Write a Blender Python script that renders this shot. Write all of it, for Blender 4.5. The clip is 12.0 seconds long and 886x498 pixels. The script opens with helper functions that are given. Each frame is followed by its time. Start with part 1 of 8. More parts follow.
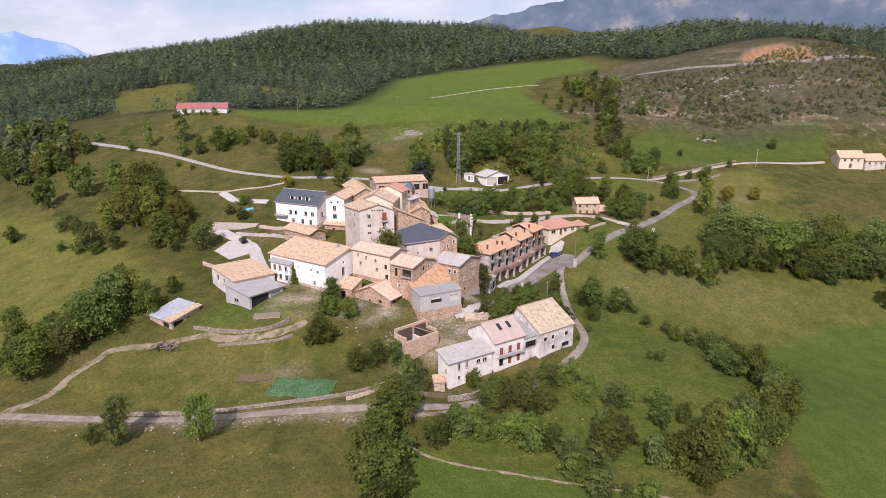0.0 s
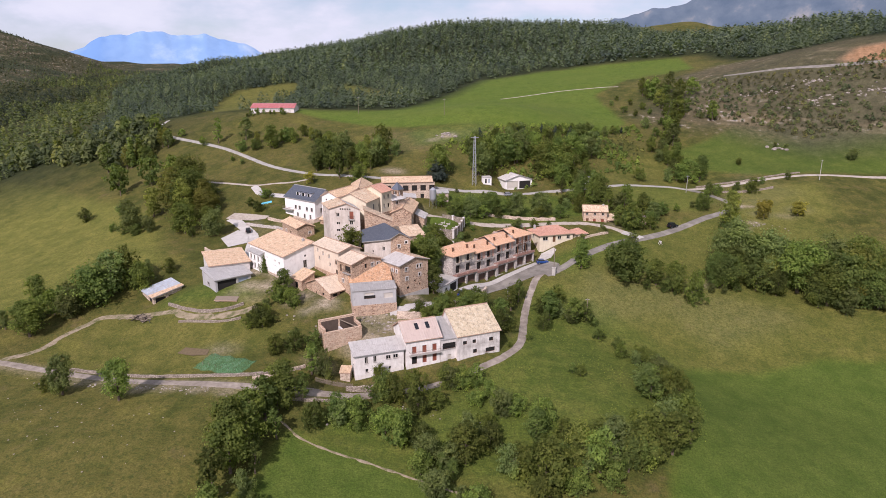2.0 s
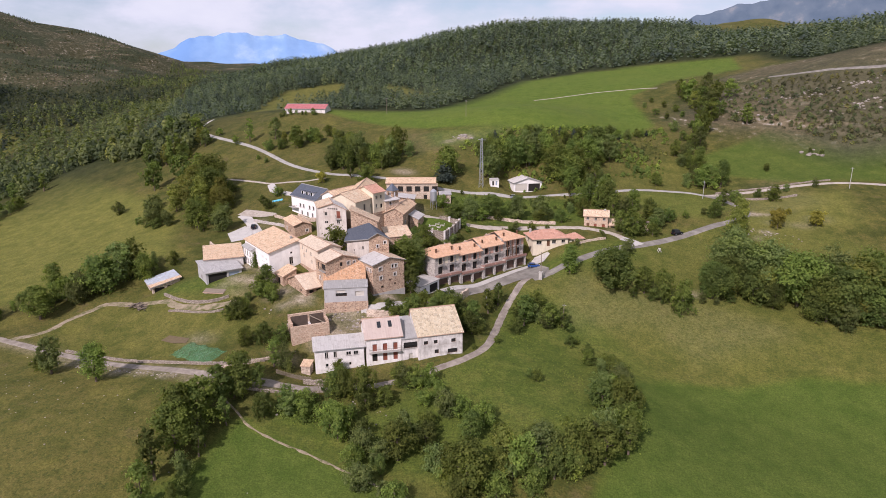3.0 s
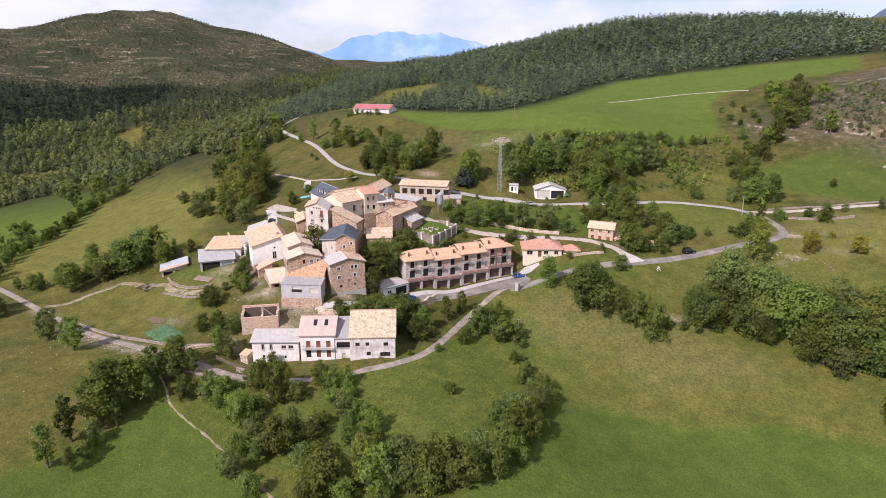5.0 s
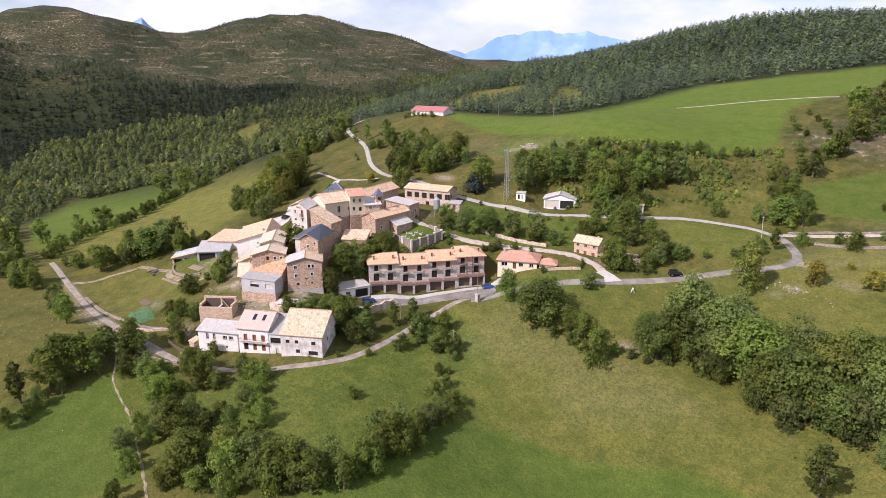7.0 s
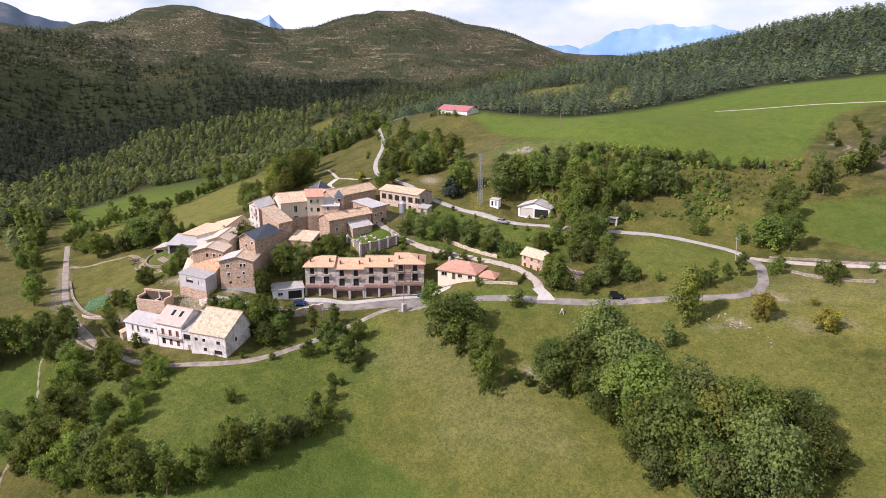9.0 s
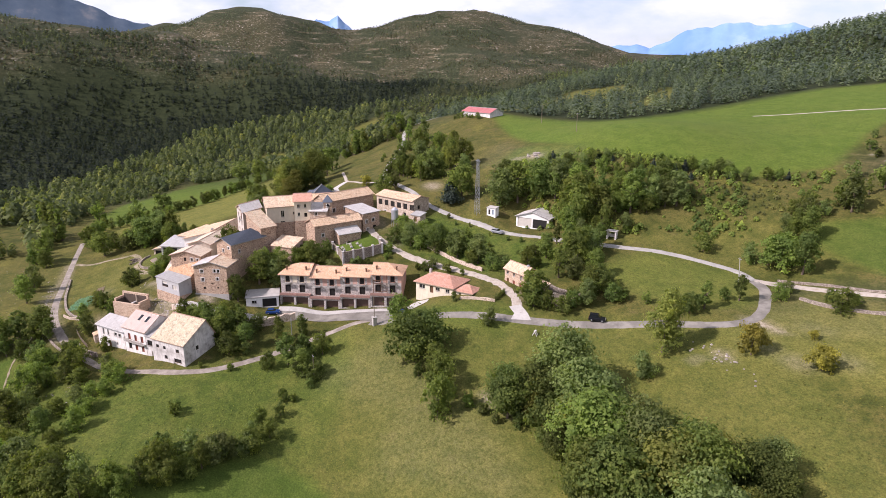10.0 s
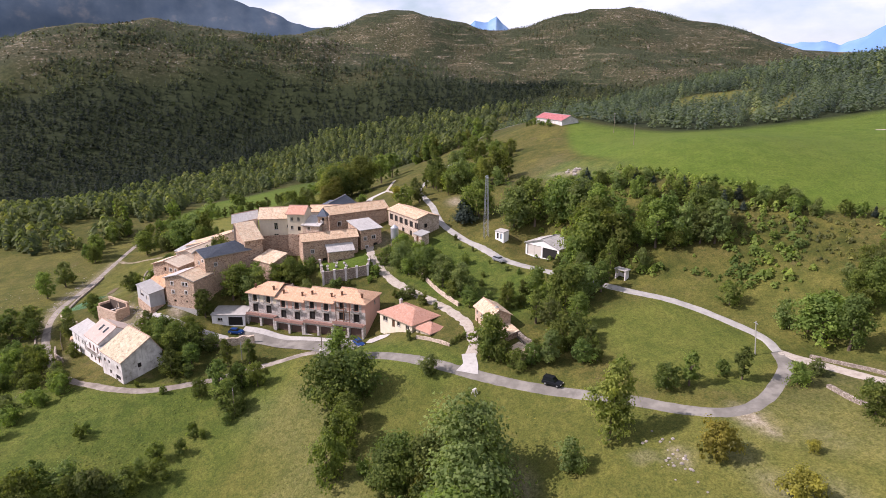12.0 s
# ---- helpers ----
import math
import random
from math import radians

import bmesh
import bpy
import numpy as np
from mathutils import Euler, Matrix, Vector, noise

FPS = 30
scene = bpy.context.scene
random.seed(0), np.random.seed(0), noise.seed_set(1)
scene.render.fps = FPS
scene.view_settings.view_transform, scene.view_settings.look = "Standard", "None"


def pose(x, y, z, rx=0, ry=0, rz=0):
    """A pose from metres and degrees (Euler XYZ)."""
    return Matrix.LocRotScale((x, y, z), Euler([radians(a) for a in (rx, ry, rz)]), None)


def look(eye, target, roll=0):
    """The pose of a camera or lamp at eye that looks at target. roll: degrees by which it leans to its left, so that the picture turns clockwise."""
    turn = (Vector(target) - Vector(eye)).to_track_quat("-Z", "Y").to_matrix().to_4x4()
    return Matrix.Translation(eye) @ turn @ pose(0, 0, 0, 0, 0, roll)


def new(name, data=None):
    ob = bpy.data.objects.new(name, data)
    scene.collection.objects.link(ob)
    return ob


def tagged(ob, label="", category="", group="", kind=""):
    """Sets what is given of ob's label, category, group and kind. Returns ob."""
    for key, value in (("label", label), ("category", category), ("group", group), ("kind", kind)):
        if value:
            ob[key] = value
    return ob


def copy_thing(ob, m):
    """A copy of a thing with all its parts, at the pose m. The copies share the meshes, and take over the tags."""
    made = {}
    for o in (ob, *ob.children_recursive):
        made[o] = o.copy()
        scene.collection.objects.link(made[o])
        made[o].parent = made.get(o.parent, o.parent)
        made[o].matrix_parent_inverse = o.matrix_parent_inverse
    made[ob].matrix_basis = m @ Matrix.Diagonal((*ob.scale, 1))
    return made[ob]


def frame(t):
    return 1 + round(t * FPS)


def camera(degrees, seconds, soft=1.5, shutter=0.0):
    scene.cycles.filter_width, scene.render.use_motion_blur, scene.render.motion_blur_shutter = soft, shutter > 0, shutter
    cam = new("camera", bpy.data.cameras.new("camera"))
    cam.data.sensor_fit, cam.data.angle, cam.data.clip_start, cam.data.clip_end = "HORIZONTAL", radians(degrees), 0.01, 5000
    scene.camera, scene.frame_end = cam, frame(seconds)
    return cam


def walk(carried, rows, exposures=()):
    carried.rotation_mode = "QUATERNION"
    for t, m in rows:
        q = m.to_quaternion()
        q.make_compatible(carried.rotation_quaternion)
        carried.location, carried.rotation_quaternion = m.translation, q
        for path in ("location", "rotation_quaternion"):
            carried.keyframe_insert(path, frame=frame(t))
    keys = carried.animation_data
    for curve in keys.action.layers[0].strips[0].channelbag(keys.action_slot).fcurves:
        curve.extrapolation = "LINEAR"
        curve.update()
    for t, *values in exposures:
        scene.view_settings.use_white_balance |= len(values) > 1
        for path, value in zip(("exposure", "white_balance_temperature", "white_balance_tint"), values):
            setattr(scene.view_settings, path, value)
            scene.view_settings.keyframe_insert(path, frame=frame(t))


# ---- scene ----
cam = camera(69.22, 12.0, soft=0.9)
# seconds, then place in metres and turn in degrees
PATH = [
    (0.0, 0.00, 0.00, 81.25, 75.11, -0.06, 0.03),
    (0.5, 13.30, -1.25, 82.09, 75.02, -0.06, 3.08),
    (1.0, 26.87, -1.76, 82.89, 74.93, -0.05, 6.66),
    (1.5, 40.27, -1.36, 83.63, 74.85, 0.00, 10.16),
    (2.0, 53.75, -0.08, 84.33, 74.81, -0.01, 13.50),
    (2.5, 66.94, 1.98, 85.11, 74.75, 0.01, 16.72),
    (3.0, 80.24, 5.08, 85.82, 74.71, 0.06, 20.10),
    (5.0, 127.65, 29.35, 88.21, 74.47, 0.12, 33.63),
    (5.5, 138.53, 37.41, 88.65, 74.45, 0.10, 36.91),
    (6.0, 148.95, 45.99, 89.14, 74.44, 0.10, 40.16),
    (6.5, 158.96, 55.54, 89.58, 74.44, 0.07, 43.40),
    (7.0, 168.30, 65.41, 90.11, 74.42, 0.04, 46.58),
    (9.0, 195.73, 112.05, 92.14, 73.97, -0.14, 56.81),
    (9.5, 197.95, 125.55, 92.33, 73.97, -0.18, 59.34),
    (10.0, 198.99, 139.22, 92.57, 73.96, -0.15, 62.65),
    (10.5, 198.96, 153.21, 92.72, 73.97, -0.11, 66.18),
    (11.0, 197.99, 166.79, 92.98, 73.99, -0.01, 69.68),
    (11.5, 196.11, 180.69, 93.25, 74.00, 0.07, 73.14),
    (12.0, 193.41, 194.23, 93.63, 73.99, 0.17, 76.54),
]
walk(cam, [(t, pose(*row)) for t, *row in PATH], [(0.0, 0.05, 6250, 21), (3.0, 0.0, 6250, 21), (5.5, 0.3, 6250, 21), (9.0, 0.38, 6250, 21), (12.0, 0.38, 6250, 21)])

# ---- world, sun ----
SUN_HEIGHT, SUN_FROM = 41.0, (-0.16, -0.99)
world = bpy.data.worlds.new("world")
scene.world = world
world.use_nodes = True
wt = world.node_tree
wt.nodes.clear()


def node(tree, kind, ins=None, **props):
    n = tree.nodes.new(kind)
    for k, v in props.items():
        setattr(n, k, v)
    for k, v in (ins or {}).items():
        if isinstance(v, bpy.types.NodeSocket):
            tree.links.new(v, n.inputs[k])
        else:
            n.inputs[k].default_value = v
    return n


def ramp(tree, fac, stops):
    r = tree.nodes.new("ShaderNodeValToRGB")
    tree.links.new(fac, r.inputs[0])
    e = r.color_ramp.elements
    while len(e) < len(stops):
        e.new(0.5)
    for el, (p, c) in zip(e, stops):
        el.position = p
        el.color = (*c, 1) if len(c) == 3 else c
    return r.outputs[0]


sky = node(wt, "ShaderNodeTexSky", sky_type="NISHITA", sun_disc=False, sun_elevation=radians(SUN_HEIGHT),
           sun_rotation=math.atan2(SUN_FROM[0], SUN_FROM[1]), altitude=900.0, air_density=1.0, dust_density=1.5)
way = node(wt, "ShaderNodeTexCoord")
flat = node(wt, "ShaderNodeMapping", {0: way.outputs["Generated"], "Scale": (2.2, 2.2, 5.5)})
puff = node(wt, "ShaderNodeTexNoise", {"Vector": flat.outputs[0], "Scale": 1.6, "Detail": 9.0, "Roughness": 0.55})
cover = ramp(wt, puff.outputs[0], [(0.36, (0, 0, 0)), (0.56, (1, 1, 1))])
tone = ramp(wt, puff.outputs[0], [(0.42, (6.8, 7.15, 8.3)), (0.66, (8.2, 8.4, 9.1))])
clouds = node(wt, "ShaderNodeMix", {"Factor": cover, "A": sky.outputs[0], "B": tone}, data_type="RGBA")
# a Mix node of colours has its colour sockets at places 6 and 7
wt.links.new(sky.outputs[0], clouds.inputs[6])
wt.links.new(tone, clouds.inputs[7])
glow = node(wt, "ShaderNodeBackground", {0: clouds.outputs[2], 1: 0.1})
node(wt, "ShaderNodeOutputWorld", {0: glow.outputs[0]})

sun = new("sun", bpy.data.lights.new("sun", "SUN"))
sun.data.energy, sun.data.angle, sun.data.color = 5.0, radians(0.53), (1.0, 0.915, 0.88)
flat_way = Vector((*SUN_FROM, 0)).normalized() * math.cos(radians(SUN_HEIGHT))
sun.matrix_world = look((flat_way.x * 300, flat_way.y * 300 + 180, 300), (flat_way.x * 300 - flat_way.x, flat_way.y * 300 + 180 - flat_way.y, 300 - math.sin(radians(SUN_HEIGHT))))

# ---- materials ----
def surface(name, rough=0.8, metal=0.0):
    m = bpy.data.materials.new(name)
    m.use_nodes = True
    t = m.node_tree
    b = t.nodes["Principled BSDF"]
    b.inputs["Roughness"].default_value = rough
    b.inputs["Metallic"].default_value = metal
    b.inputs["Specular IOR Level"].default_value = 0.3
    return m, t, b


def mixed(t, fac, a, b, blend="MIX"):
    n = t.nodes.new("ShaderNodeMix")
    n.data_type, n.blend_type = "RGBA", blend
    for i, v in ((0, fac), (6, a), (7, b)):
        if isinstance(v, bpy.types.NodeSocket):
            t.links.new(v, n.inputs[i])
        elif i == 0:
            n.inputs[0].default_value = v
        else:
            n.inputs[i].default_value = (*v, 1)
    return n.outputs[2]


def grain(t, size, detail=6.0, rough=0.6, co=None, stretch=None):
    """Noise with features about size metres across."""
    if co is None:
        co = node(t, "ShaderNodeTexCoord").outputs["Object"]
    if stretch:
        co = node(t, "ShaderNodeMapping", {0: co, "Scale": stretch}).outputs[0]
    return node(t, "ShaderNodeTexNoise", {"Vector": co, "Scale": 1.0 / size, "Detail": detail, "Roughness": rough}).outputs[0]


def relief(t, b, height, depth, strength=0.6):
    n = node(t, "ShaderNodeBump", {"Height": height, "Distance": depth, "Strength": strength})
    t.links.new(n.outputs[0], b.inputs["Normal"])


def plaster(name, colour, stain, amount=0.5, rough=0.85):
    m, t, b = surface(name, rough)
    big = ramp(t, grain(t, 2.6, 8, 0.65), [(0.42, (0, 0, 0)), (0.72, (1, 1, 1))])
    streak = ramp(t, grain(t, 0.7, 6, 0.6, stretch=(1, 1, 0.25)), [(0.45, (0, 0, 0)), (0.8, (1, 1, 1))])
    c = mixed(t, node(t, "ShaderNodeMath", {0: big, 1: amount}, operation="MULTIPLY").outputs[0], colour, stain)
    worn = ramp(t, grain(t, 1.3, 9, 0.7), [(0.6, (0, 0, 0)), (0.66, (1, 1, 1))])
    c = mixed(t, node(t, "ShaderNodeMath", {0: worn, 1: amount * 0.55}, operation="MULTIPLY").outputs[0], c, tuple(v * 0.62 for v in stain))
    c = mixed(t, node(t, "ShaderNodeMath", {0: streak, 1: amount * 0.6}, operation="MULTIPLY").outputs[0], c, tuple(v * 0.75 for v in stain))
    t.links.new(c, b.inputs["Base Color"])
    relief(t, b, grain(t, 0.08, 4), 0.02, 0.4)
    return m


def stonework(name, dark, light, mortar, size=0.45):
    m, t, b = surface(name, 0.9)
    co = node(t, "ShaderNodeTexCoord").outputs["Object"]
    wob = node(t, "ShaderNodeMapping", {0: co, "Scale": (1, 1, 1.6)}).outputs[0]
    cell = node(t, "ShaderNodeTexVoronoi", {"Vector": wob, "Scale": 1 / size, "Randomness": 0.9})
    edge = node(t, "ShaderNodeTexVoronoi", {"Vector": wob, "Scale": 1 / size, "Randomness": 0.9}, feature="DISTANCE_TO_EDGE")
    c = ramp(t, node(t, "ShaderNodeSeparateColor", {0: cell.outputs["Color"]}).outputs[0], [(0.1, dark), (0.55, tuple((a + d) / 2 for a, d in zip(dark, light))), (0.95, light)])
    c = mixed(t, ramp(t, edge.outputs[0], [(0.03, (1, 1, 1)), (0.12, (0, 0, 0))]), c, mortar)
    c = mixed(t, ramp(t, grain(t, 3.0, 8), [(0.45, (0, 0, 0)), (0.75, (0.6, 0.6, 0.6))]), c, tuple(v * 0.8 for v in mortar))
    t.links.new(c, b.inputs["Base Color"])
    relief(t, b, ramp(t, edge.outputs[0], [(0.0, (0, 0, 0)), (0.2, (1, 1, 1))]), 0.06, 0.8)
    return m


def tiles(name, main, pale, dark, patch=0.35, col=0.24, row=0.36):
    """Barrel tiles: rows and channels in the roof's own metres, each tile of its own tone."""
    m, t, b = surface(name, 0.9)
    uv = node(t, "ShaderNodeUVMap").outputs[0]
    sc = node(t, "ShaderNodeMapping", {0: uv, "Scale": (1 / col, 1 / row, 1)}).outputs[0]
    fl = node(t, "ShaderNodeVectorMath", {0: sc}, operation="FLOOR").outputs[0]
    rnd = node(t, "ShaderNodeTexWhiteNoise", {"Vector": fl}).outputs[0]
    c = ramp(t, rnd, [(0.0, tuple(0.5 * a + 0.5 * d for a, d in zip(main, dark))), (0.3, main), (0.75, main), (1.0, pale)])
    big = grain(t, 2.8, 8, 0.62, co=uv)
    c = mixed(t, ramp(t, big, [(0.5, (0, 0, 0)), (0.68, (patch, patch, patch))]), c, pale)
    c = mixed(t, ramp(t, grain(t, 1.2, 7, 0.7, co=uv), [(0.51, (0, 0, 0)), (0.66, (0.78, 0.78, 0.78))]), c, dark)
    t.links.new(c, b.inputs["Base Color"])
    wave = node(t, "ShaderNodeTexWave", {"Vector": uv, "Scale": 1 / col / 1.0, "Distortion": 0.6, "Detail": 1.0}, wave_type="BANDS", bands_direction="X", wave_profile="SIN")
    relief(t, b, wave.outputs[0], 0.09, 0.8)
    return m


def plain(name, colour, rough=0.6, metal=0.0, vary=0.15, size=0.8):
    m, t, b = surface(name, rough, metal)
    c = mixed(t, grain(t, size, 6), tuple(v * (1 - vary) for v in colour), tuple(min(1, v * (1 + vary)) for v in colour))
    t.links.new(c, b.inputs["Base Color"])
    return m


def leafage(name, dark, light, tip, see=0.45, each=False):
    m, t, b = surface(name, 0.7)
    b.inputs["Specular IOR Level"].default_value = 0.08
    info = node(t, "ShaderNodeObjectInfo")
    isl = node(t, "ShaderNodeNewGeometry").outputs["Random Per Island"]
    c = ramp(t, isl, [(0.0, dark), (0.6, light), (1.0, tip)])
    co = node(t, "ShaderNodeTexCoord").outputs["Object"]
    c = mixed(t, 1.0, c, ramp(t, grain(t, 13.0, 5, 0.62, co), [(0.36, (0.55, 0.6, 0.68)), (0.5, (0.95, 0.95, 0.95)), (0.64, (1.45, 1.38, 1.12))]), "MULTIPLY")
    if each:
        own = node(t, "ShaderNodeAttribute", attribute_name="own").outputs["Fac"]
        c = mixed(t, 1.0, c, ramp(t, own, [(0.0, (0.74, 0.78, 0.84)), (0.5, (0.97, 0.98, 0.98)), (0.85, (1.15, 1.14, 1.05)), (1.0, (1.5, 1.36, 1.0))]), "MULTIPLY")
    hue = node(t, "ShaderNodeHueSaturation", {"Hue": node(t, "ShaderNodeMapRange", {0: info.outputs["Random"], 3: 0.486, 4: 0.52}).outputs[0],
                                              "Value": node(t, "ShaderNodeMapRange", {0: info.outputs["Random"], 3: 0.66, 4: 1.36}).outputs[0], "Color": c}).outputs[0]
    t.links.new(hue, b.inputs["Base Color"])
    tr = node(t, "ShaderNodeBsdfTranslucent", {0: mixed(t, 1.0, hue, (1.5, 1.6, 0.7), "MULTIPLY")})
    mx = node(t, "ShaderNodeMixShader", {0: see, 1: b.outputs[0], 2: tr.outputs[0]})
    t.links.new(mx.outputs[0], t.nodes["Material Output"].inputs[0])
    return m


WHITE = plaster("white_render", (0.82, 0.79, 0.755), (0.58, 0.53, 0.48), 0.5)
OFFWHITE = plaster("weathered_white_render", (0.76, 0.72, 0.675), (0.46, 0.41, 0.36), 0.75)
GREYWHITE = plaster("weathered_render", (0.68, 0.64, 0.6), (0.34, 0.31, 0.28), 0.8)
GREY = plaster("cement_render", (0.42, 0.41, 0.4), (0.28, 0.27, 0.26), 0.6)
TAN = plaster("ochre_render", (0.66, 0.55, 0.43), (0.48, 0.36, 0.27), 0.75)
CREAM = plaster("cream_render", (0.66, 0.58, 0.44), (0.45, 0.37, 0.27), 0.5)
PINK = plaster("pink_render", (0.56, 0.34, 0.27), (0.42, 0.26, 0.2), 0.4)
STUCCO = plaster("old_grey_stucco", (0.55, 0.49, 0.43), (0.34, 0.28, 0.23), 0.85)
DIRTYWHITE = plaster("dirty_peeling_render", (0.66, 0.62, 0.58), (0.26, 0.23, 0.2), 1.0)
STONE = stonework("brown_rubble_stone", (0.21, 0.118, 0.073), (0.58, 0.4, 0.27), (0.47, 0.355, 0.262))
PALESTONE = stonework("pale_rubble_stone", (0.28, 0.205, 0.15), (0.64, 0.52, 0.405), (0.52, 0.42, 0.33))
WARMSTONE = stonework("warm_brick_stone", (0.36, 0.22, 0.145), (0.64, 0.47, 0.34), (0.5, 0.39, 0.29))
GREYSTONE = stonework("grey_facing_stone", (0.3, 0.26, 0.23), (0.6, 0.54, 0.48), (0.46, 0.42, 0.38), 0.4)
DRYSTONE = stonework("dry_stone", (0.22, 0.18, 0.14), (0.48, 0.41, 0.33), (0.16, 0.125, 0.1), 0.32)
TILE = tiles("orange_barrel_tiles", (0.79, 0.56, 0.36), (0.85, 0.7, 0.51), (0.46, 0.28, 0.17))
OLDTILE = tiles("old_mixed_tiles", (0.78, 0.58, 0.39), (0.85, 0.74, 0.57), (0.44, 0.29, 0.185), 0.75)
PALETILE = tiles("pale_pinkish_tiles", (0.79, 0.64, 0.475), (0.85, 0.74, 0.6), (0.58, 0.43, 0.305))
YELLOWTILE = tiles("yellow_lichened_tiles", (0.72, 0.59, 0.4), (0.8, 0.71, 0.55), (0.34, 0.25, 0.16), 0.5, 0.26, 0.4)
REDTILE = tiles("new_red_orange_tiles", (0.76, 0.46, 0.285), (0.8, 0.56, 0.385), (0.6, 0.33, 0.19), 0.25)
RUSTTILE = tiles("rusty_orange_tiles", (0.72, 0.42, 0.24), (0.8, 0.6, 0.42), (0.36, 0.19, 0.11), 0.4)
PINKTILE = tiles("pink_red_tiles", (0.67, 0.36, 0.255), (0.72, 0.45, 0.345), (0.54, 0.26, 0.18), 0.2)
SLATE = tiles("dark_slate", (0.105, 0.12, 0.148), (0.14, 0.158, 0.185), (0.082, 0.094, 0.12), 0.15, 0.3, 0.2)
SHEETROOF = tiles("grey_fibre_sheets", (0.5, 0.485, 0.46), (0.6, 0.58, 0.55), (0.4, 0.38, 0.355), 0.5, 0.18, 1.6)
WHITEROOF = tiles("pale_fibre_sheets", (0.68, 0.645, 0.6), (0.75, 0.71, 0.67), (0.5, 0.455, 0.41), 0.5, 0.18, 1.6)
REDSHEET = tiles("red_metal_sheets", (0.5, 0.17, 0.17), (0.56, 0.25, 0.24), (0.4, 0.11, 0.11), 0.3, 0.25, 3.0)
BLUESHEET = tiles("blue_grey_metal_sheets", (0.55, 0.61, 0.68), (0.72, 0.75, 0.78), (0.45, 0.4, 0.36), 0.4, 0.2, 2.0)
GLASS, gt, gb = surface("dark_window_glass", 0.12)
gb.inputs["Base Color"].default_value = (0.012, 0.014, 0.016, 1)
gb.inputs["Specular IOR Level"].default_value = 0.6
FRAME = plain("window_frame_paint", (0.5, 0.46, 0.4), 0.5)
BROWNWOOD = plain("brown_stained_wood", (0.13, 0.065, 0.035), 0.6)
REDWOOD = plain("red_brown_shutter_paint", (0.22, 0.07, 0.045), 0.55)
OLDWOOD = plain("grey_weathered_wood", (0.2, 0.16, 0.12), 0.8, 0, 0.4, 0.3)
# near-black fill for openings, the shade inside put into the colour
DARKIN = plain("interior_shade_colour", (0.02, 0.018, 0.016), 0.9)
PINKSHEET = tiles("pale_pink_sheets", (0.73, 0.585, 0.5), (0.77, 0.65, 0.57), (0.62, 0.48, 0.4), 0.4, 0.2, 3.0)
CLAY = plain("clay_ridge_and_verge", (0.42, 0.28, 0.2), 0.9, 0, 0.3, 0.4)
DULLGREY = plain("grey_verge", (0.3, 0.29, 0.27), 0.8, 0, 0.2, 0.5)
# one brown panel stands for garage doors and for shade inside the bays
GARAGEFILL = plain("garage_door_and_shade_brown", (0.1, 0.06, 0.045), 0.6, 0, 0.25, 0.3)
CONCRETE = plaster("concrete", (0.42, 0.395, 0.36), (0.28, 0.26, 0.235), 0.7)
PALECONC = plaster("pale_swept_concrete", (0.46, 0.435, 0.4), (0.33, 0.305, 0.275), 0.7)
TERRACOTTA = plain("terracotta_paving", (0.28, 0.165, 0.13), 0.8, 0, 0.25, 0.5)
IRON = plain("dark_iron", (0.04, 0.04, 0.042), 0.5, 0.6)
GALV = plain("galvanised_steel", (0.45, 0.46, 0.48), 0.45, 0.7)
BLUEGREY = plain("blue_grey_door_paint", (0.28, 0.33, 0.4), 0.5)
BARK = plain("bark", (0.12, 0.09, 0.065), 0.95, 0, 0.35, 0.25)
LEAF = leafage("broad_leaves", (0.111, 0.143, 0.034), (0.156, 0.191, 0.044), (0.199, 0.222, 0.056))
LEAFDARK = leafage("dark_leaves", (0.088, 0.117, 0.032), (0.12, 0.152, 0.04), (0.161, 0.186, 0.05))
LEAFLIGHT = leafage("pale_green_leaves", (0.139, 0.154, 0.036), (0.193, 0.196, 0.045), (0.235, 0.222, 0.061))
WOODLEAF = leafage("woodland_leaves", (0.1, 0.122, 0.056), (0.124, 0.148, 0.066), (0.17, 0.19, 0.084), 0.42, True)
GRASSBLADE = leafage("grass_blades", (0.102, 0.112, 0.025), (0.153, 0.157, 0.035), (0.218, 0.204, 0.053), 0.08)
WEED = leafage("lush_weeds", (0.108, 0.163, 0.027), (0.162, 0.216, 0.039), (0.224, 0.252, 0.056), 0.08)
LEAFGREY = leafage("grey_green_leaves", (0.119, 0.148, 0.05), (0.16, 0.191, 0.062), (0.193, 0.213, 0.076))
LEAFGOLD = leafage("yellowing_leaves", (0.17, 0.145, 0.03), (0.23, 0.195, 0.042), (0.27, 0.225, 0.055))
SCRUBLEAF = leafage("olive_scrub_leaves", (0.085, 0.086, 0.032), (0.115, 0.112, 0.044), (0.155, 0.142, 0.06), 0.45)
NEEDLE = leafage("pine_needles", (0.07, 0.086, 0.063), (0.083, 0.1, 0.07), (0.1, 0.118, 0.078), 0.4, True)
# fir needles darkened further, cloud shadow over the valley put into the colour
SHADEFIR = leafage("cloud_shaded_fir_needles", (0.016, 0.021, 0.018), (0.021, 0.028, 0.022), (0.028, 0.035, 0.026), 0.35, True)
HEATHLEAF = leafage("heath_leaves", (0.045, 0.046, 0.02), (0.08, 0.078, 0.033), (0.125, 0.105, 0.048), 0.2, True)

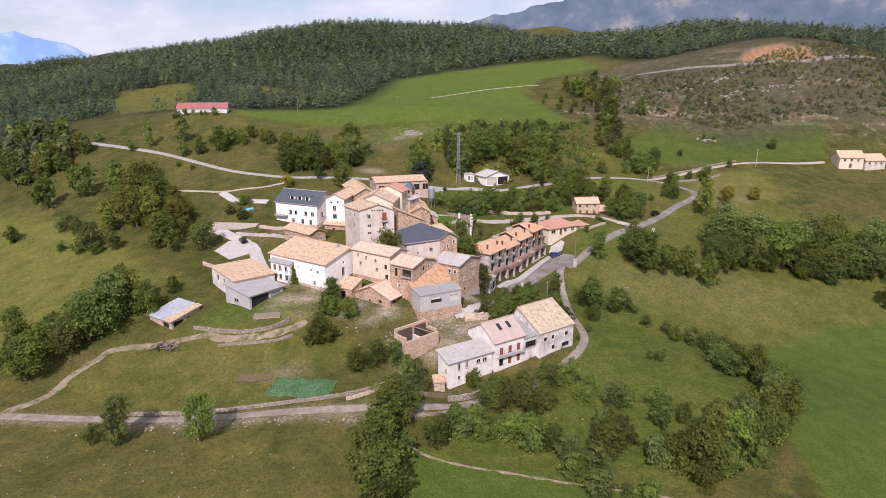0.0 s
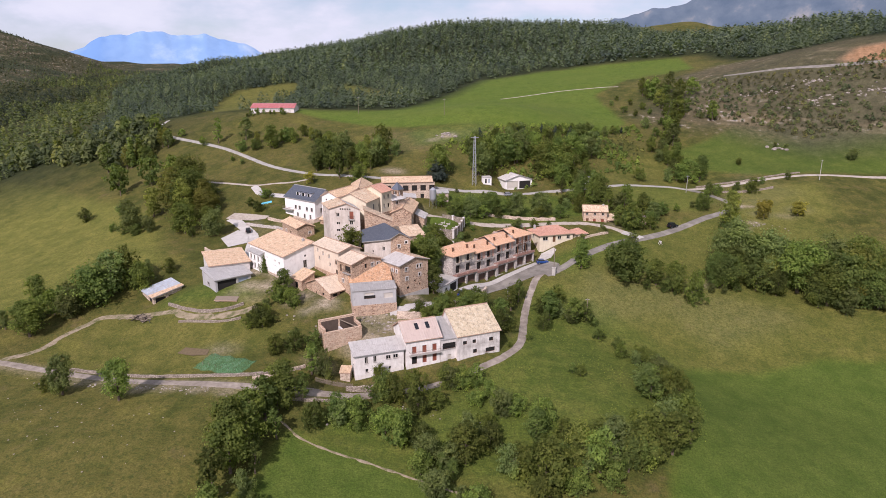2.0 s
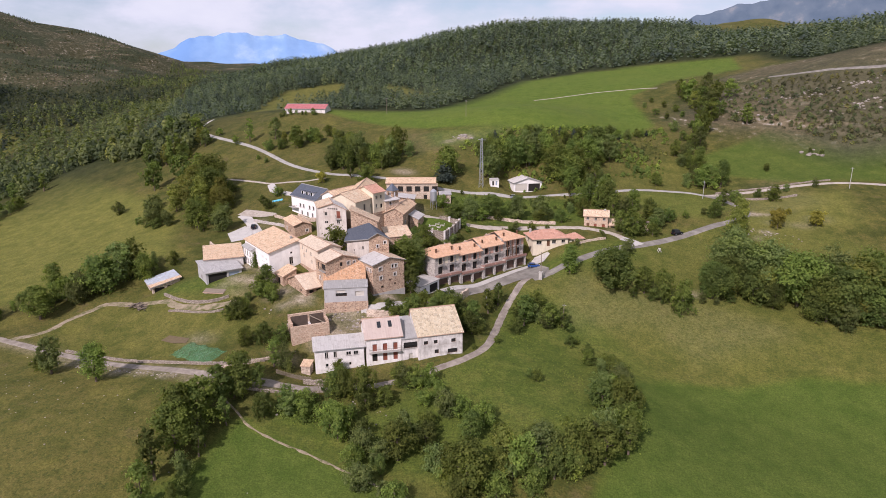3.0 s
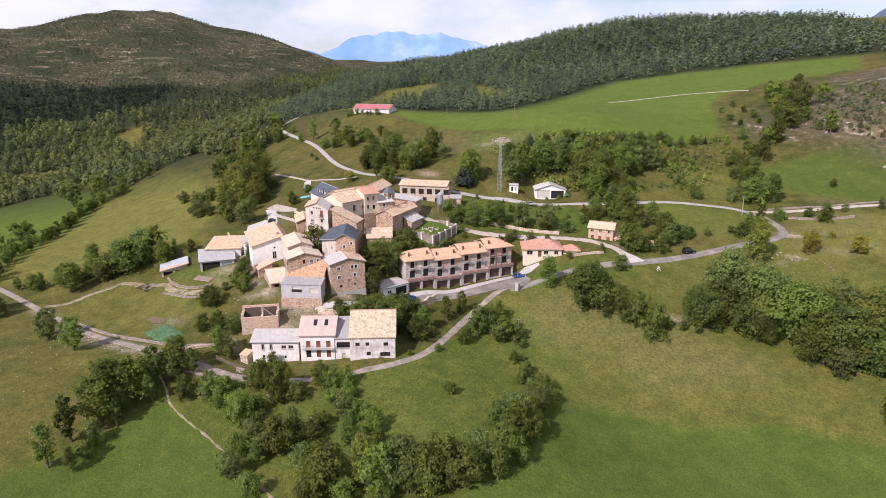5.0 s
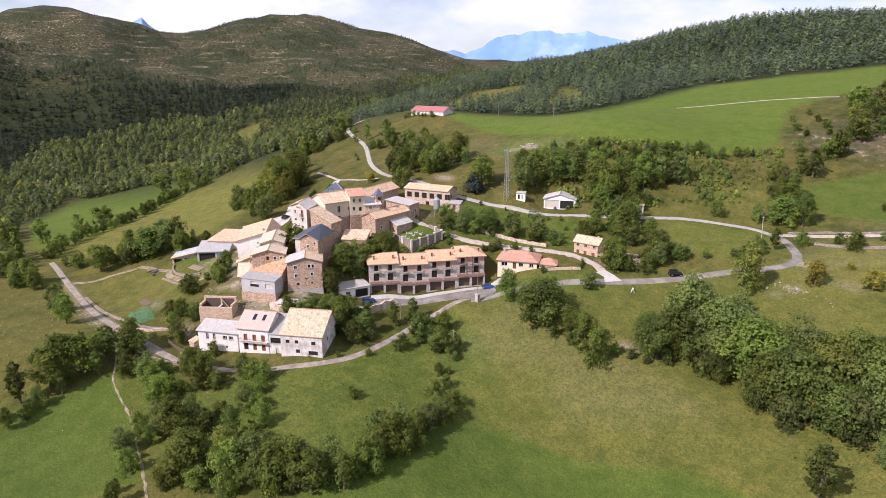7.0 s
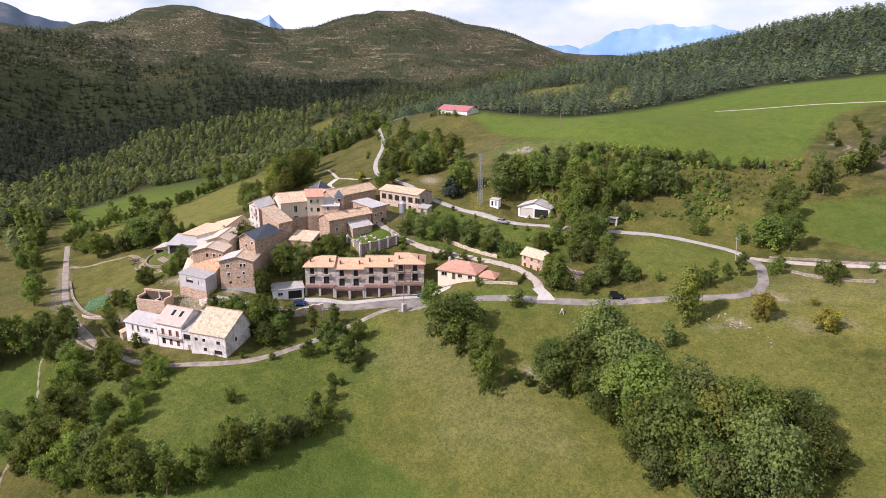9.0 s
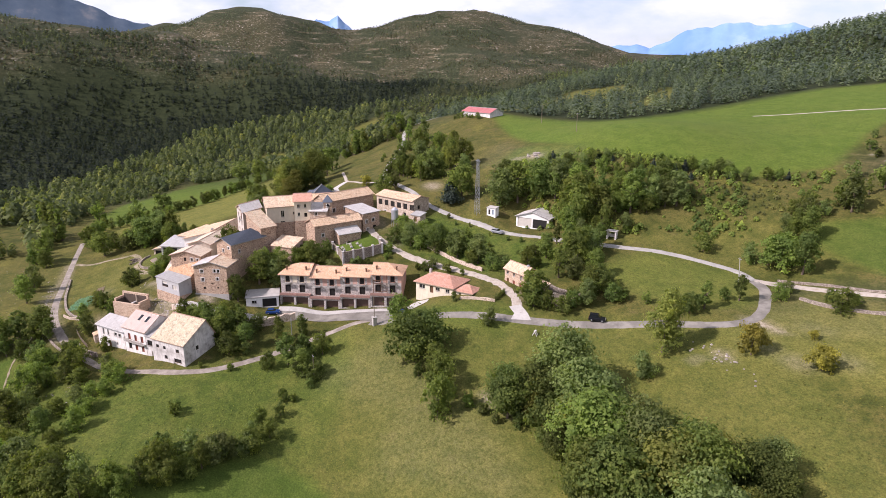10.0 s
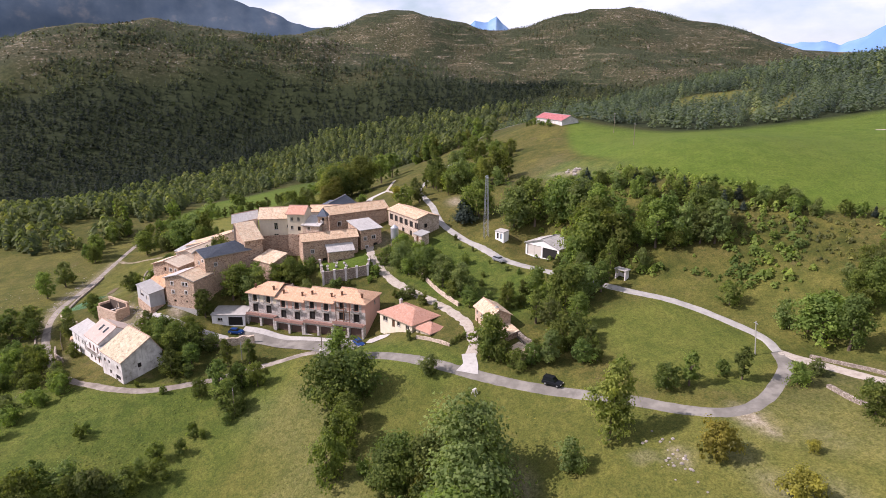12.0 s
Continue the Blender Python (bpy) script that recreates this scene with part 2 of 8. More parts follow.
# ground: rough grass, mown field, heath, bare earth and wood floor laid out by the land's own cover
GROUND, t, b = surface("grassland", 0.95)
b.inputs["Specular IOR Level"].default_value = 0.1
at = node(t, "ShaderNodeAttribute", attribute_name="cover")
sp = node(t, "ShaderNodeSeparateColor", {0: at.outputs["Color"]})
co = node(t, "ShaderNodeTexCoord").outputs["Object"]
n30, n6, n1 = grain(t, 28, 6, 0.6, co), grain(t, 5, 8, 0.65, co), grain(t, 0.9, 6, 0.7, co)
gr = node(t, "ShaderNodeSeparateColor", {0: node(t, "ShaderNodeAttribute", attribute_name="growth").outputs["Color"]})
n3, n12, n02 = grain(t, 2.4, 7, 0.65, co), grain(t, 11, 7, 0.62, co), grain(t, 0.35, 4, 0.7, co)
rough = ramp(t, n6, [(0.36, (0.039, 0.048, 0.011)), (0.5, (0.063, 0.069, 0.017)), (0.64, (0.098, 0.091, 0.027))])
rough = mixed(t, ramp(t, n30, [(0.44, (0, 0, 0)), (0.58, (0.8, 0.8, 0.8))]), rough, ramp(t, n3, [(0.36, (0.07, 0.072, 0.02)), (0.64, (0.125, 0.108, 0.036))]))
rough = mixed(t, ramp(t, n1, [(0.36, (0.75, 0.75, 0.75)), (0.5, (0, 0, 0))]), rough, (0.034, 0.05, 0.014))
rough = mixed(t, ramp(t, n12, [(0.55, (0, 0, 0)), (0.66, (0.6, 0.6, 0.6))]), rough, ramp(t, n1, [(0.4, (0.1, 0.098, 0.024)), (0.62, (0.16, 0.145, 0.04))]))
rough = mixed(t, ramp(t, grain(t, 7, 8, 0.7, co), [(0.58, (0, 0, 0)), (0.7, (0.55, 0.55, 0.55))]), rough, (0.115, 0.085, 0.05))
lush = ramp(t, n3, [(0.34, (0.038, 0.067, 0.011)), (0.5, (0.061, 0.096, 0.016)), (0.66, (0.092, 0.124, 0.023))])
lush = mixed(t, ramp(t, n12, [(0.5, (0, 0, 0)), (0.66, (0.6, 0.6, 0.6))]), lush, (0.13, 0.14, 0.034))
lush = mixed(t, ramp(t, n1, [(0.38, (0.7, 0.7, 0.7)), (0.5, (0, 0, 0))]), lush, (0.036, 0.06, 0.014))
rough = mixed(t, gr.outputs[0], rough, lush)
gold = ramp(t, n6, [(0.36, (0.098, 0.112, 0.025)), (0.64, (0.168, 0.165, 0.042))])
rough = mixed(t, gr.outputs[1], rough, mixed(t, ramp(t, n1, [(0.4, (0.5, 0.5, 0.5)), (0.55, (0, 0, 0))]), gold, (0.066, 0.08, 0.02)))
mown = ramp(t, n6, [(0.36, (0.066, 0.108, 0.015)), (0.64, (0.096, 0.138, 0.023))])
mown = mixed(t, ramp(t, n30, [(0.45, (0, 0, 0)), (0.7, (0.35, 0.35, 0.35))]), mown, (0.118, 0.138, 0.028))
mown = mixed(t, ramp(t, n1, [(0.4, (0.45, 0.45, 0.45)), (0.55, (0, 0, 0))]), mown, (0.048, 0.076, 0.016))
mown = mixed(t, gr.outputs[0], mown, ramp(t, n6, [(0.36, (0.042, 0.07, 0.014)), (0.64, (0.066, 0.094, 0.021))]))
heath = ramp(t, n6, [(0.34, (0.015, 0.019, 0.01)), (0.46, (0.036, 0.036, 0.017)), (0.55, (0.068, 0.054, 0.029)), (0.6, (0.1, 0.082, 0.05)), (0.635, (0.32, 0.29, 0.24))])
heath = mixed(t, ramp(t, n30, [(0.4, (0, 0, 0)), (0.6, (0.8, 0.8, 0.8))]), heath, ramp(t, n3, [(0.42, (0.014, 0.02, 0.009)), (0.56, (0.048, 0.043, 0.021)), (0.7, (0.095, 0.08, 0.046))]))
heath = mixed(t, ramp(t, grain(t, 130, 8, 0.62, co), [(0.47, (0, 0, 0)), (0.54, (0.9, 0.9, 0.9))]), heath, ramp(t, n6, [(0.4, (0.012, 0.018, 0.009)), (0.62, (0.034, 0.04, 0.018))]))
ledge = node(t, "ShaderNodeMath", {0: ramp(t, grain(t, 16, 7, 0.62, co, (0.22, 0.22, 2.2)), [(0.54, (0, 0, 0)), (0.62, (0.8, 0.8, 0.8))]), 1: ramp(t, grain(t, 60, 6, 0.6, co), [(0.42, (0, 0, 0)), (0.56, (1, 1, 1))])}, operation="MULTIPLY").outputs[0]
heath = mixed(t, ledge, heath, ramp(t, n6, [(0.38, (0.085, 0.066, 0.036)), (0.56, (0.15, 0.12, 0.07)), (0.64, (0.34, 0.31, 0.26))]))
# bluish lift puts distance haze into the heath colour
heath = mixed(t, 1.0, heath, (1.22, 1.22, 1.32), "MULTIPLY")
earth = ramp(t, n1, [(0.3, (0.21, 0.16, 0.105)), (0.7, (0.42, 0.36, 0.28))])
# ground under the woods, near black with a green cast
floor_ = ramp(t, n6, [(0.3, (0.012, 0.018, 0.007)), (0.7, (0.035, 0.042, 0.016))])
c = mixed(t, 1.0, mixed(t, sp.outputs[0], rough, mown), (1.06, 1.01, 0.93), "MULTIPLY")
c = mixed(t, sp.outputs[1], c, heath)
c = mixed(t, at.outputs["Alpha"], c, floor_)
edge = node(t, "ShaderNodeMath", {0: sp.outputs[2], 1: node(t, "ShaderNodeMapRange", {0: n1, 3: -0.35, 4: 0.35}).outputs[0]}, operation="ADD")
edge = node(t, "ShaderNodeMath", {0: edge.outputs[0], 1: sp.outputs[2]}, operation="MULTIPLY", use_clamp=True)
c = mixed(t, edge.outputs[0], c, mixed(t, gr.outputs[2], earth, ramp(t, n3, [(0.36, (0.2, 0.115, 0.06)), (0.64, (0.34, 0.2, 0.11))])))
c = mixed(t, 1.0, c, ramp(t, n02, [(0.34, (0.7, 0.7, 0.7)), (0.5, (1, 1, 1)), (0.66, (1.3, 1.3, 1.28))]), "MULTIPLY")
t.links.new(c, b.inputs["Base Color"])
relief(t, b, mixed(t, 0.4, n1, n6), 0.7, 0.75)

ROADTOP, t, b = surface("worn_pale_asphalt", 0.9)
co = node(t, "ShaderNodeTexCoord").outputs["Object"]
c = ramp(t, grain(t, 2.5, 8, 0.6, co), [(0.35, (0.145, 0.132, 0.112)), (0.65, (0.212, 0.194, 0.165))])
c = mixed(t, ramp(t, grain(t, 5, 6, 0.6, co), [(0.5, (0, 0, 0)), (0.62, (0.5, 0.5, 0.5))]), c, (0.272, 0.25, 0.212))
c = mixed(t, ramp(t, grain(t, 0.5, 6, 0.7, co), [(0.6, (0, 0, 0)), (0.8, (0.6, 0.6, 0.6))]), c, (0.15, 0.14, 0.13))
t.links.new(c, b.inputs["Base Color"])
UPPERROAD, t, b = surface("pale_sunbleached_road", 0.92)
co = node(t, "ShaderNodeTexCoord").outputs["Object"]
c = ramp(t, grain(t, 2.5, 8, 0.6, co), [(0.35, (0.25, 0.236, 0.212)), (0.65, (0.36, 0.34, 0.305))])
c = mixed(t, ramp(t, grain(t, 0.6, 6, 0.7, co), [(0.58, (0, 0, 0)), (0.78, (0.5, 0.5, 0.5))]), c, (0.19, 0.175, 0.15))
t.links.new(c, b.inputs["Base Color"])
DIRTROAD, t, b = surface("dusty_worn_road", 0.95)
co = node(t, "ShaderNodeTexCoord").outputs["Object"]
c = ramp(t, grain(t, 2.2, 8, 0.65, co), [(0.34, (0.17, 0.142, 0.115)), (0.52, (0.25, 0.213, 0.173)), (0.68, (0.33, 0.288, 0.24))])
t.links.new(c, b.inputs["Base Color"])
relief(t, b, grain(t, 0.3, 4, 0.6, co), 0.05, 0.6)
GRASSTRACK, t, b = surface("worn_grass_track", 0.95)
co = node(t, "ShaderNodeTexCoord").outputs["Object"]
c = ramp(t, grain(t, 2.0, 8, 0.7, co), [(0.35, (0.3, 0.245, 0.175)), (0.5, (0.22, 0.18, 0.115)), (0.62, (0.1, 0.1, 0.04))])
t.links.new(c, b.inputs["Base Color"])
TRACKTOP, t, b = surface("pale_gravel_track", 0.95)
co = node(t, "ShaderNodeTexCoord").outputs["Object"]
c = ramp(t, grain(t, 1.5, 8, 0.7, co), [(0.3, (0.24, 0.2, 0.16)), (0.56, (0.4, 0.35, 0.29)), (0.74, (0.14, 0.13, 0.07))])
t.links.new(c, b.inputs["Base Color"])
relief(t, b, grain(t, 0.2, 4, 0.6, co), 0.05, 0.6)

# rises and hollows of the land: x, y, spread, height
RANGES = [
    (-3500, -700, 900, 109.4), (-3500, 2800, 900, 24.8), (-2100, 3500, 900, -64.6), (-1400, 2800, 900, 156.3), (2800, 2100, 900, 218.3),
    (3500, 0, 900, 39.3), (-2600, -1500, 450, 14.2), (-2600, 2100, 450, 117.6), (-1700, 900, 450, 231.2), (-1700, -1200, 450, 169.9),
    (-800, -1500, 450, 18.9), (700, 2100, 450, 82.3), (1300, 900, 450, 82.5), (1600, 300, 450, 54.1),
]
FAR_HILLS = [
    (-2600, 540, 280, 67.5), (-2600, 2700, 280, -26.6), (-2420, 1620, 280, 69.7), (-2420, -360, 280, 69.4), (-2060, 2700, 280, -55.7),
    (-1160, -180, 280, 139.9), (-80, 720, 280, 133.5), (820, 1080, 280, 22.7), (820, 720, 280, 63.4), (820, 1620, 280, 35.0),
]
WEST_HILLS = [
    (-2300, 820, 170, -11.0), (-2300, 1260, 170, 20.1), (-2190, 50, 170, 17.3), (-2080, 490, 170, 40.3), (-1970, 1590, 170, 14.1),
    (-1860, 380, 170, 58.1), (-1860, 710, 170, -86.9), (-1860, 2250, 170, 47.5), (-1860, 160, 170, 80.2), (-1640, 1370, 170, 62.8),
    (-1640, 490, 170, 67.0), (-1530, 1810, 170, -39.9), (-1420, -390, 170, -39.1), (-1420, 160, 170, -24.1), (-1420, 710, 170, -51.8),
    (-1310, 1480, 170, 17.6), (-1310, 1040, 170, -13.8), (-1200, 710, 170, -25.0),
]
FLANKS = [(-1090, 1810, 170, -37.1), (-980, 270, 170, 75.6), (-980, 1150, 170, -38.8), (-980, 710, 170, -64.7), (-980, -500, 170, -41.1), (-980, 930, 170, 43.8), (-870, -60, 170, 39.8), (-760, 160, 170, -50.4), (-760, 2250, 170, -40.6), (-760, 600, 170, 47.9), (-760, 1480, 170, 48.2), (-760, 820, 170, -25.3), (-650, 1040, 170, 44.4), (-650, -280, 170, -9.9)]
FLANKS_MORE = [(-540, 1590, 170, 69.6), (-430, 930, 170, 25.0), (-320, 1150, 170, 63.0), (-210, -500, 170, -19.2), (-100, 1040, 170, 16.2), (10, 1370, 170, 30.6), (230, 1150, 170, 85.9), (230, 930, 170, 27.8), (450, -280, 170, -17.8), (560, 380, 170, 76.8), (670, 490, 170, 45.7), (670, 1370, 170, 55.6), (670, 160, 170, -75.9), (670, -170, 170, 70.5)]
SLOPES = [
    (-450, 700, 110, -32.0), (-450, -50, 110, -24.9), (-450, 400, 110, -12.9), (-375, 175, 110, -17.2), (-300, 625, 110, 8.1),
    (-150, 625, 110, -33.8), (0, 700, 110, -13.8), (0, 550, 110, -10.8), (300, 625, 110, 44.6), (-220, 60, 60, 6.2),
    (-220, 260, 60, -3.7), (-180, 340, 60, 15.8), (-180, 420, 60, -9.8), (-180, 180, 60, -4.4), (-60, 260, 60, 13.4),
    (-60, 380, 60, 1.2), (100, 420, 60, 6.7), (140, 100, 60, -15.1), (220, 420, 60, 39.0), (220, 340, 60, -6.6),
]
KNOLLS = [
    (-100, 332, 32, 2.5), (-100, 288, 32, -2.2), (-12, 332, 32, 4.8), (10, 332, 32, 8.9), (54, 310, 32, 3.4),
    (142, 332, 32, -2.1),
]
HUMPS = [(-80, 254, 20, -1.5), (-80, 128, 20, -2.0), (-80, 170, 20, 2.6), (-80, 156, 20, 2.4), (-66, 198, 20, -1.5), (-52, 128, 20, -3.4), (-52, 282, 20, -1.6), (-38, 184, 20, 1.4), (-38, 100, 20, 2.7), (-24, 128, 20, 2.9), (-10, 170, 20, 3.6), (-10, 184, 20, 3.2), (-10, 226, 20, 0.7), (4, 100, 20, -4.2), (4, 282, 20, 1.4), (4, 156, 20, 3.3), (18, 296, 20, 1.8), (18, 128, 20, -1.4), (32, 184, 20, -2.4), (32, 254, 20, -2.8)]
HUMPS_MORE = [(46, 212, 20, 2.2), (46, 100, 20, 0.5), (46, 184, 20, -2.9), (60, 240, 20, 1.3), (60, 128, 20, 2.1), (60, 296, 20, -3.0), (74, 128, 20, 2.3), (74, 268, 20, 0.5), (88, 296, 20, -3.0), (88, 170, 20, -4.5), (88, 128, 20, 1.6), (102, 254, 20, 0.4), (102, 226, 20, -2.6), (116, 212, 20, -2.8), (116, 296, 20, -2.1), (130, 170, 20, -3.8), (144, 282, 20, 2.1), (144, 296, 20, 3.3), (144, 184, 20, -2.4), (144, 240, 20, -1.4)]
LEVELS = [(44, 198, 16, 1.3), (-65, 141, 16, 0.5), (-33, 126, 16, -1.0), (118, 267, 16, 0.6), (108, 236, 16, 1.5), (82, 244, 16, -0.6), (116, 201, 16, 0.5), (106, 192, 16, 0.5), (128, 262, 16, 0.9), (115, 308, 16, 1.2), (96, 274, 16, 1.1), (121, 276, 16, -0.7), (77, 176, 16, -0.4), (-75, 112, 16, 1.0), (-58, 114, 16, 0.6), (-8, 115, 16, 1.3), (10, 110, 16, 1.2), (44, 162, 16, 0.5), (101, 171, 16, -0.8), (6, 253, 16, -0.9)]
LEVELS_B = [(17, 178, 12, -1.2), (32, 202, 12, -1.2), (36, 208, 12, -2.4), (40, 206, 12, -1.2), (44, 198, 12, 2.1), (-47, 150, 12, 1.8), (-53, 150, 12, 1.9), (-31, 158, 12, 1.0), (-6, 146, 12, 0.5), (10, 167, 12, -0.4), (4, 156, 12, 1.4), (-55, 209, 12, 0.4), (-70, 157, 12, -2.5), (-66, 150, 12, -0.9), (-58, 149, 12, 1.3), (13, 170, 12, -1.1)]
LEVELS_C = [(1.4, 127.5, 5.5, -1.9), (5.0, 129.0, 5.5, -0.9), (8.5, 131.5, 5.5, -0.7), (12.0, 134.0, 5.5, -1.1), (16.0, 137.0, 5.5, -1.0), (22.0, 141.0, 5.5, -1.2), (-7.0, 133.0, 5.5, -0.8), (-3.5, 136.5, 5.5, -0.4), (-1.0, 139.0, 5.5, -0.7), (-4.0, 120.5, 5.5, 0.3), (-10.0, 128.0, 5.5, 0.4), (-6.0, 146.0, 5.5, 0.3), (20.0, 132.0, 5.5, 1.0), (5.0, 123.0, 5.5, 1.0), (10.0, 126.0, 5.5, 1.2), (28.0, 140.0, 5.5, 0.6), (4.0, 146.0, 5.5, 0.3), (-12.0, 135.0, 5.5, 0.5)]
LEVELS_D = [(27.7, 268.3, 5.0, -2.0), (14.0, 266.0, 5.0, -3.5), (20.0, 268.0, 5.0, -2.0), (30.0, 264.0, 5.0, -0.4), (9.5, 254.8, 5.0, 1.4), (2.0, 204.0, 3.2, 1.2), (6.0, 204.0, 3.2, 2.1), (6.0, 209.0, 3.2, 1.1), (2.0, 209.0, 3.2, 0.7), (5.5, 213.5, 3.2, 1.4), (0.0, 214.0, 3.2, 0.8), (5.0, 248.0, 5.0, -0.3), (32.0, 261.0, 5.0, 0.7), (8.0, 199.0, 3.2, -0.4), (36.0, 272.0, 5.0, 0.4), (8.0, 268.0, 5.0, 1.3), (11.5, 207.0, 3.2, -0.4)]
LEVELS_E = [(-5.0, 144.0, 3.6, -0.6), (-1.0, 146.0, 3.6, -1.4), (3.4, 148.4, 3.6, -2.1), (-9.0, 143.5, 3.6, -1.4), (-1.0, 139.0, 3.6, 0.4), (-4.0, 136.0, 3.6, -0.3), (8.0, 153.0, 3.6, 0.3), (-13.0, 148.0, 3.6, 0.4), (8.0, 146.0, 3.6, 0.7), (-8.0, 138.0, 3.6, 0.5)]
LEVELS_F = [(-8, 131.5, 4.5, -1.2), (-120, 324, 13, 2.6), (-132, 322, 10, 0.8)]
LEVELS_G = [(15.1, 179.1, 5.0, -1.13), (18.1, 183.7, 5.0, 1.15), (21.2, 188.3, 5.0, -1.25), (24.2, 192.9, 5.0, -0.45), (30.2, 202.1, 5.0, -0.77), (33.2, 206.7, 5.0, 0.44), (36.3, 211.3, 5.0, -2.19), (43.7, 198.3, 5.0, -0.48), (38.0, 196.0, 5.0, 0.75), (30.0, 181.0, 5.0, 0.6), (24.0, 172.0, 5.0, 0.37), (44.0, 208.0, 5.0, 0.52), (20.0, 168.0, 5.0, -0.18)]
CRESTS = [(-1960, 2100, 110, -6.3), (-1960, 2240, 110, -14.5), (-1820, 140, 110, -11.7), (-1820, 280, 110, -31.9), (-1820, 420, 110, -23.8), (-1820, 2240, 110, -12.5), (-1680, 420, 110, -9.5), (-1680, 560, 110, 23.0), (-1680, 700, 110, -8.4), (-1680, 840, 110, -8.7), (-1680, 980, 110, -12.3), (-1680, 1120, 110, 8.7), (-1680, 1260, 110, 3.5), (-1680, 2240, 110, -14.0), (-1680, 2380, 110, 2.8), (-1540, 1120, 110, 12.0), (-1540, 1260, 110, -19.5), (-1540, 1400, 110, -13.8), (-1400, 1400, 110, 8.3), (-1400, 1540, 110, 7.9)]
CRESTS_B = [(-1260, 1400, 110, 10.9), (-1120, 0, 110, 8.7), (-1120, 140, 110, 5.9), (-980, -280, 110, 3.9), (-560, 980, 110, -2.1), (-420, 980, 110, -11.7), (-280, 840, 110, -16.0), (-140, 840, 110, 5.6), (0, 840, 110, 4.7), (0, 980, 110, -2.7), (140, 700, 110, 4.2), (140, 840, 110, -19.3), (280, 700, 110, -4.7), (420, 560, 110, -6.8), (-1960, 2380, 110, -2.8), (-1820, 1120, 110, -6.8), (-1680, 1400, 110, 2.5), (-1260, 1540, 110, -19.1), (-280, 700, 110, 2.2), (140, 1120, 110, -3.4)]

# ---- land ----
def land(x, y):
    """Height of the ground; x and y may be arrays."""
    x, y = np.asarray(x, float), np.asarray(y, float)
    z = np.zeros(np.broadcast(x, y).shape)
    for cx, cy, r, h in RANGES + FAR_HILLS + WEST_HILLS + FLANKS + FLANKS_MORE + SLOPES + KNOLLS + HUMPS + HUMPS_MORE + LEVELS + LEVELS_B + LEVELS_C + LEVELS_D + LEVELS_E + LEVELS_F + LEVELS_G + CRESTS + CRESTS_B:
        z = z + h * np.exp(-((x - cx) ** 2 + (y - cy) ** 2) / (2 * r * r))
    far = np.clip((np.hypot(x, y - 200) - 350) / 500, 0, 1)
    for a, bx, by, s in ((7, 1.0, 0.35, 0.021), (5, -0.6, 1.0, 0.033), (3, 0.9, 0.8, 0.06)):
        z = z + far * a * np.sin((x * bx + y * by) * s) * np.cos((x * by - y * bx) * s * 0.7)
    return z


def ground_z(x, y):
    return float(land(x, y))


def inside(px, py, ring):
    """Even-odd test of arrays of points against a ring."""
    hit = np.zeros(np.shape(px), bool)
    for (ax, ay), (bx, by) in zip(ring, ring[1:] + ring[:1]):
        if ay != by:
            hit ^= ((ay > py) != (by > py)) & (px < (bx - ax) * (py - ay) / (by - ay) + ax)
    return hit


def soft_region(px, py, ring, width):
    """1 inside the ring, falling to 0 over width metres beyond it."""
    d = np.full(np.shape(px), 1e9)
    for (ax, ay), (bx, by) in zip(ring, ring[1:] + ring[:1]):
        s = np.clip(((px - ax) * (bx - ax) + (py - ay) * (by - ay)) / max(1e-6, (bx - ax) ** 2 + (by - ay) ** 2), 0, 1)
        d = np.minimum(d, np.hypot(px - ax - s * (bx - ax), py - ay - s * (by - ay)))
    return np.where(inside(px, py, ring), 1.0, np.clip(1 - d / width, 0, 1))


UPPER_MEADOW = [(-123, 337), (-65, 352), (-48, 423), (-37, 500), (0, 535), (53, 556), (110, 553), (113, 487), (69, 467), (48, 420), (52, 400), (60, 374), (66, 357), (55, 332), (20, 310), (8, 303), (-36, 306), (-60, 312)]
FIELDS = [UPPER_MEADOW,  # mown meadows
    [(70, 60), (74, 128), (75, 145), (73, 157), (84, 167), (100, 171), (118, 181), (150, 186), (196, 190), (232, 178), (250, 140), (244, 96), (222, 58), (176, 40), (120, 44), (88, 50)],
    [(-20, 40), (-8, 78), (-5, 95), (-4, 107), (14, 105), (40, 99), (20, 40)],
    [(-165, 124), (-221, 136), (-300, 150), (-345, 173), (-372, 200), (-345, 249), (-262, 246), (-236, 216), (-196, 176), (-168, 140)],
    [(82, 318), (95, 330), (121, 358), (162, 352), (200, 345), (185, 318), (130, 308)],
    [(-6, 201), (6, 203), (7, 216), (-3, 216)],
]
MEADOWS = [[(-150, 40), (-135, 112), (-93, 116), (-44, 113), (-8, 112), (-14, 96), (-16, 78), (-60, 40)], [(-84, 127), (-76, 142), (-60, 144), (-36, 143), (-24, 136), (-40, 122), (-70, 122)], [(-150, 128), (-178, 153), (-214, 193), (-246, 241), (-269, 284), (-188, 247), (-120, 215), (-95, 185), (-83, 170), (-92, 154), (-122, 138), (-132, 128)]]
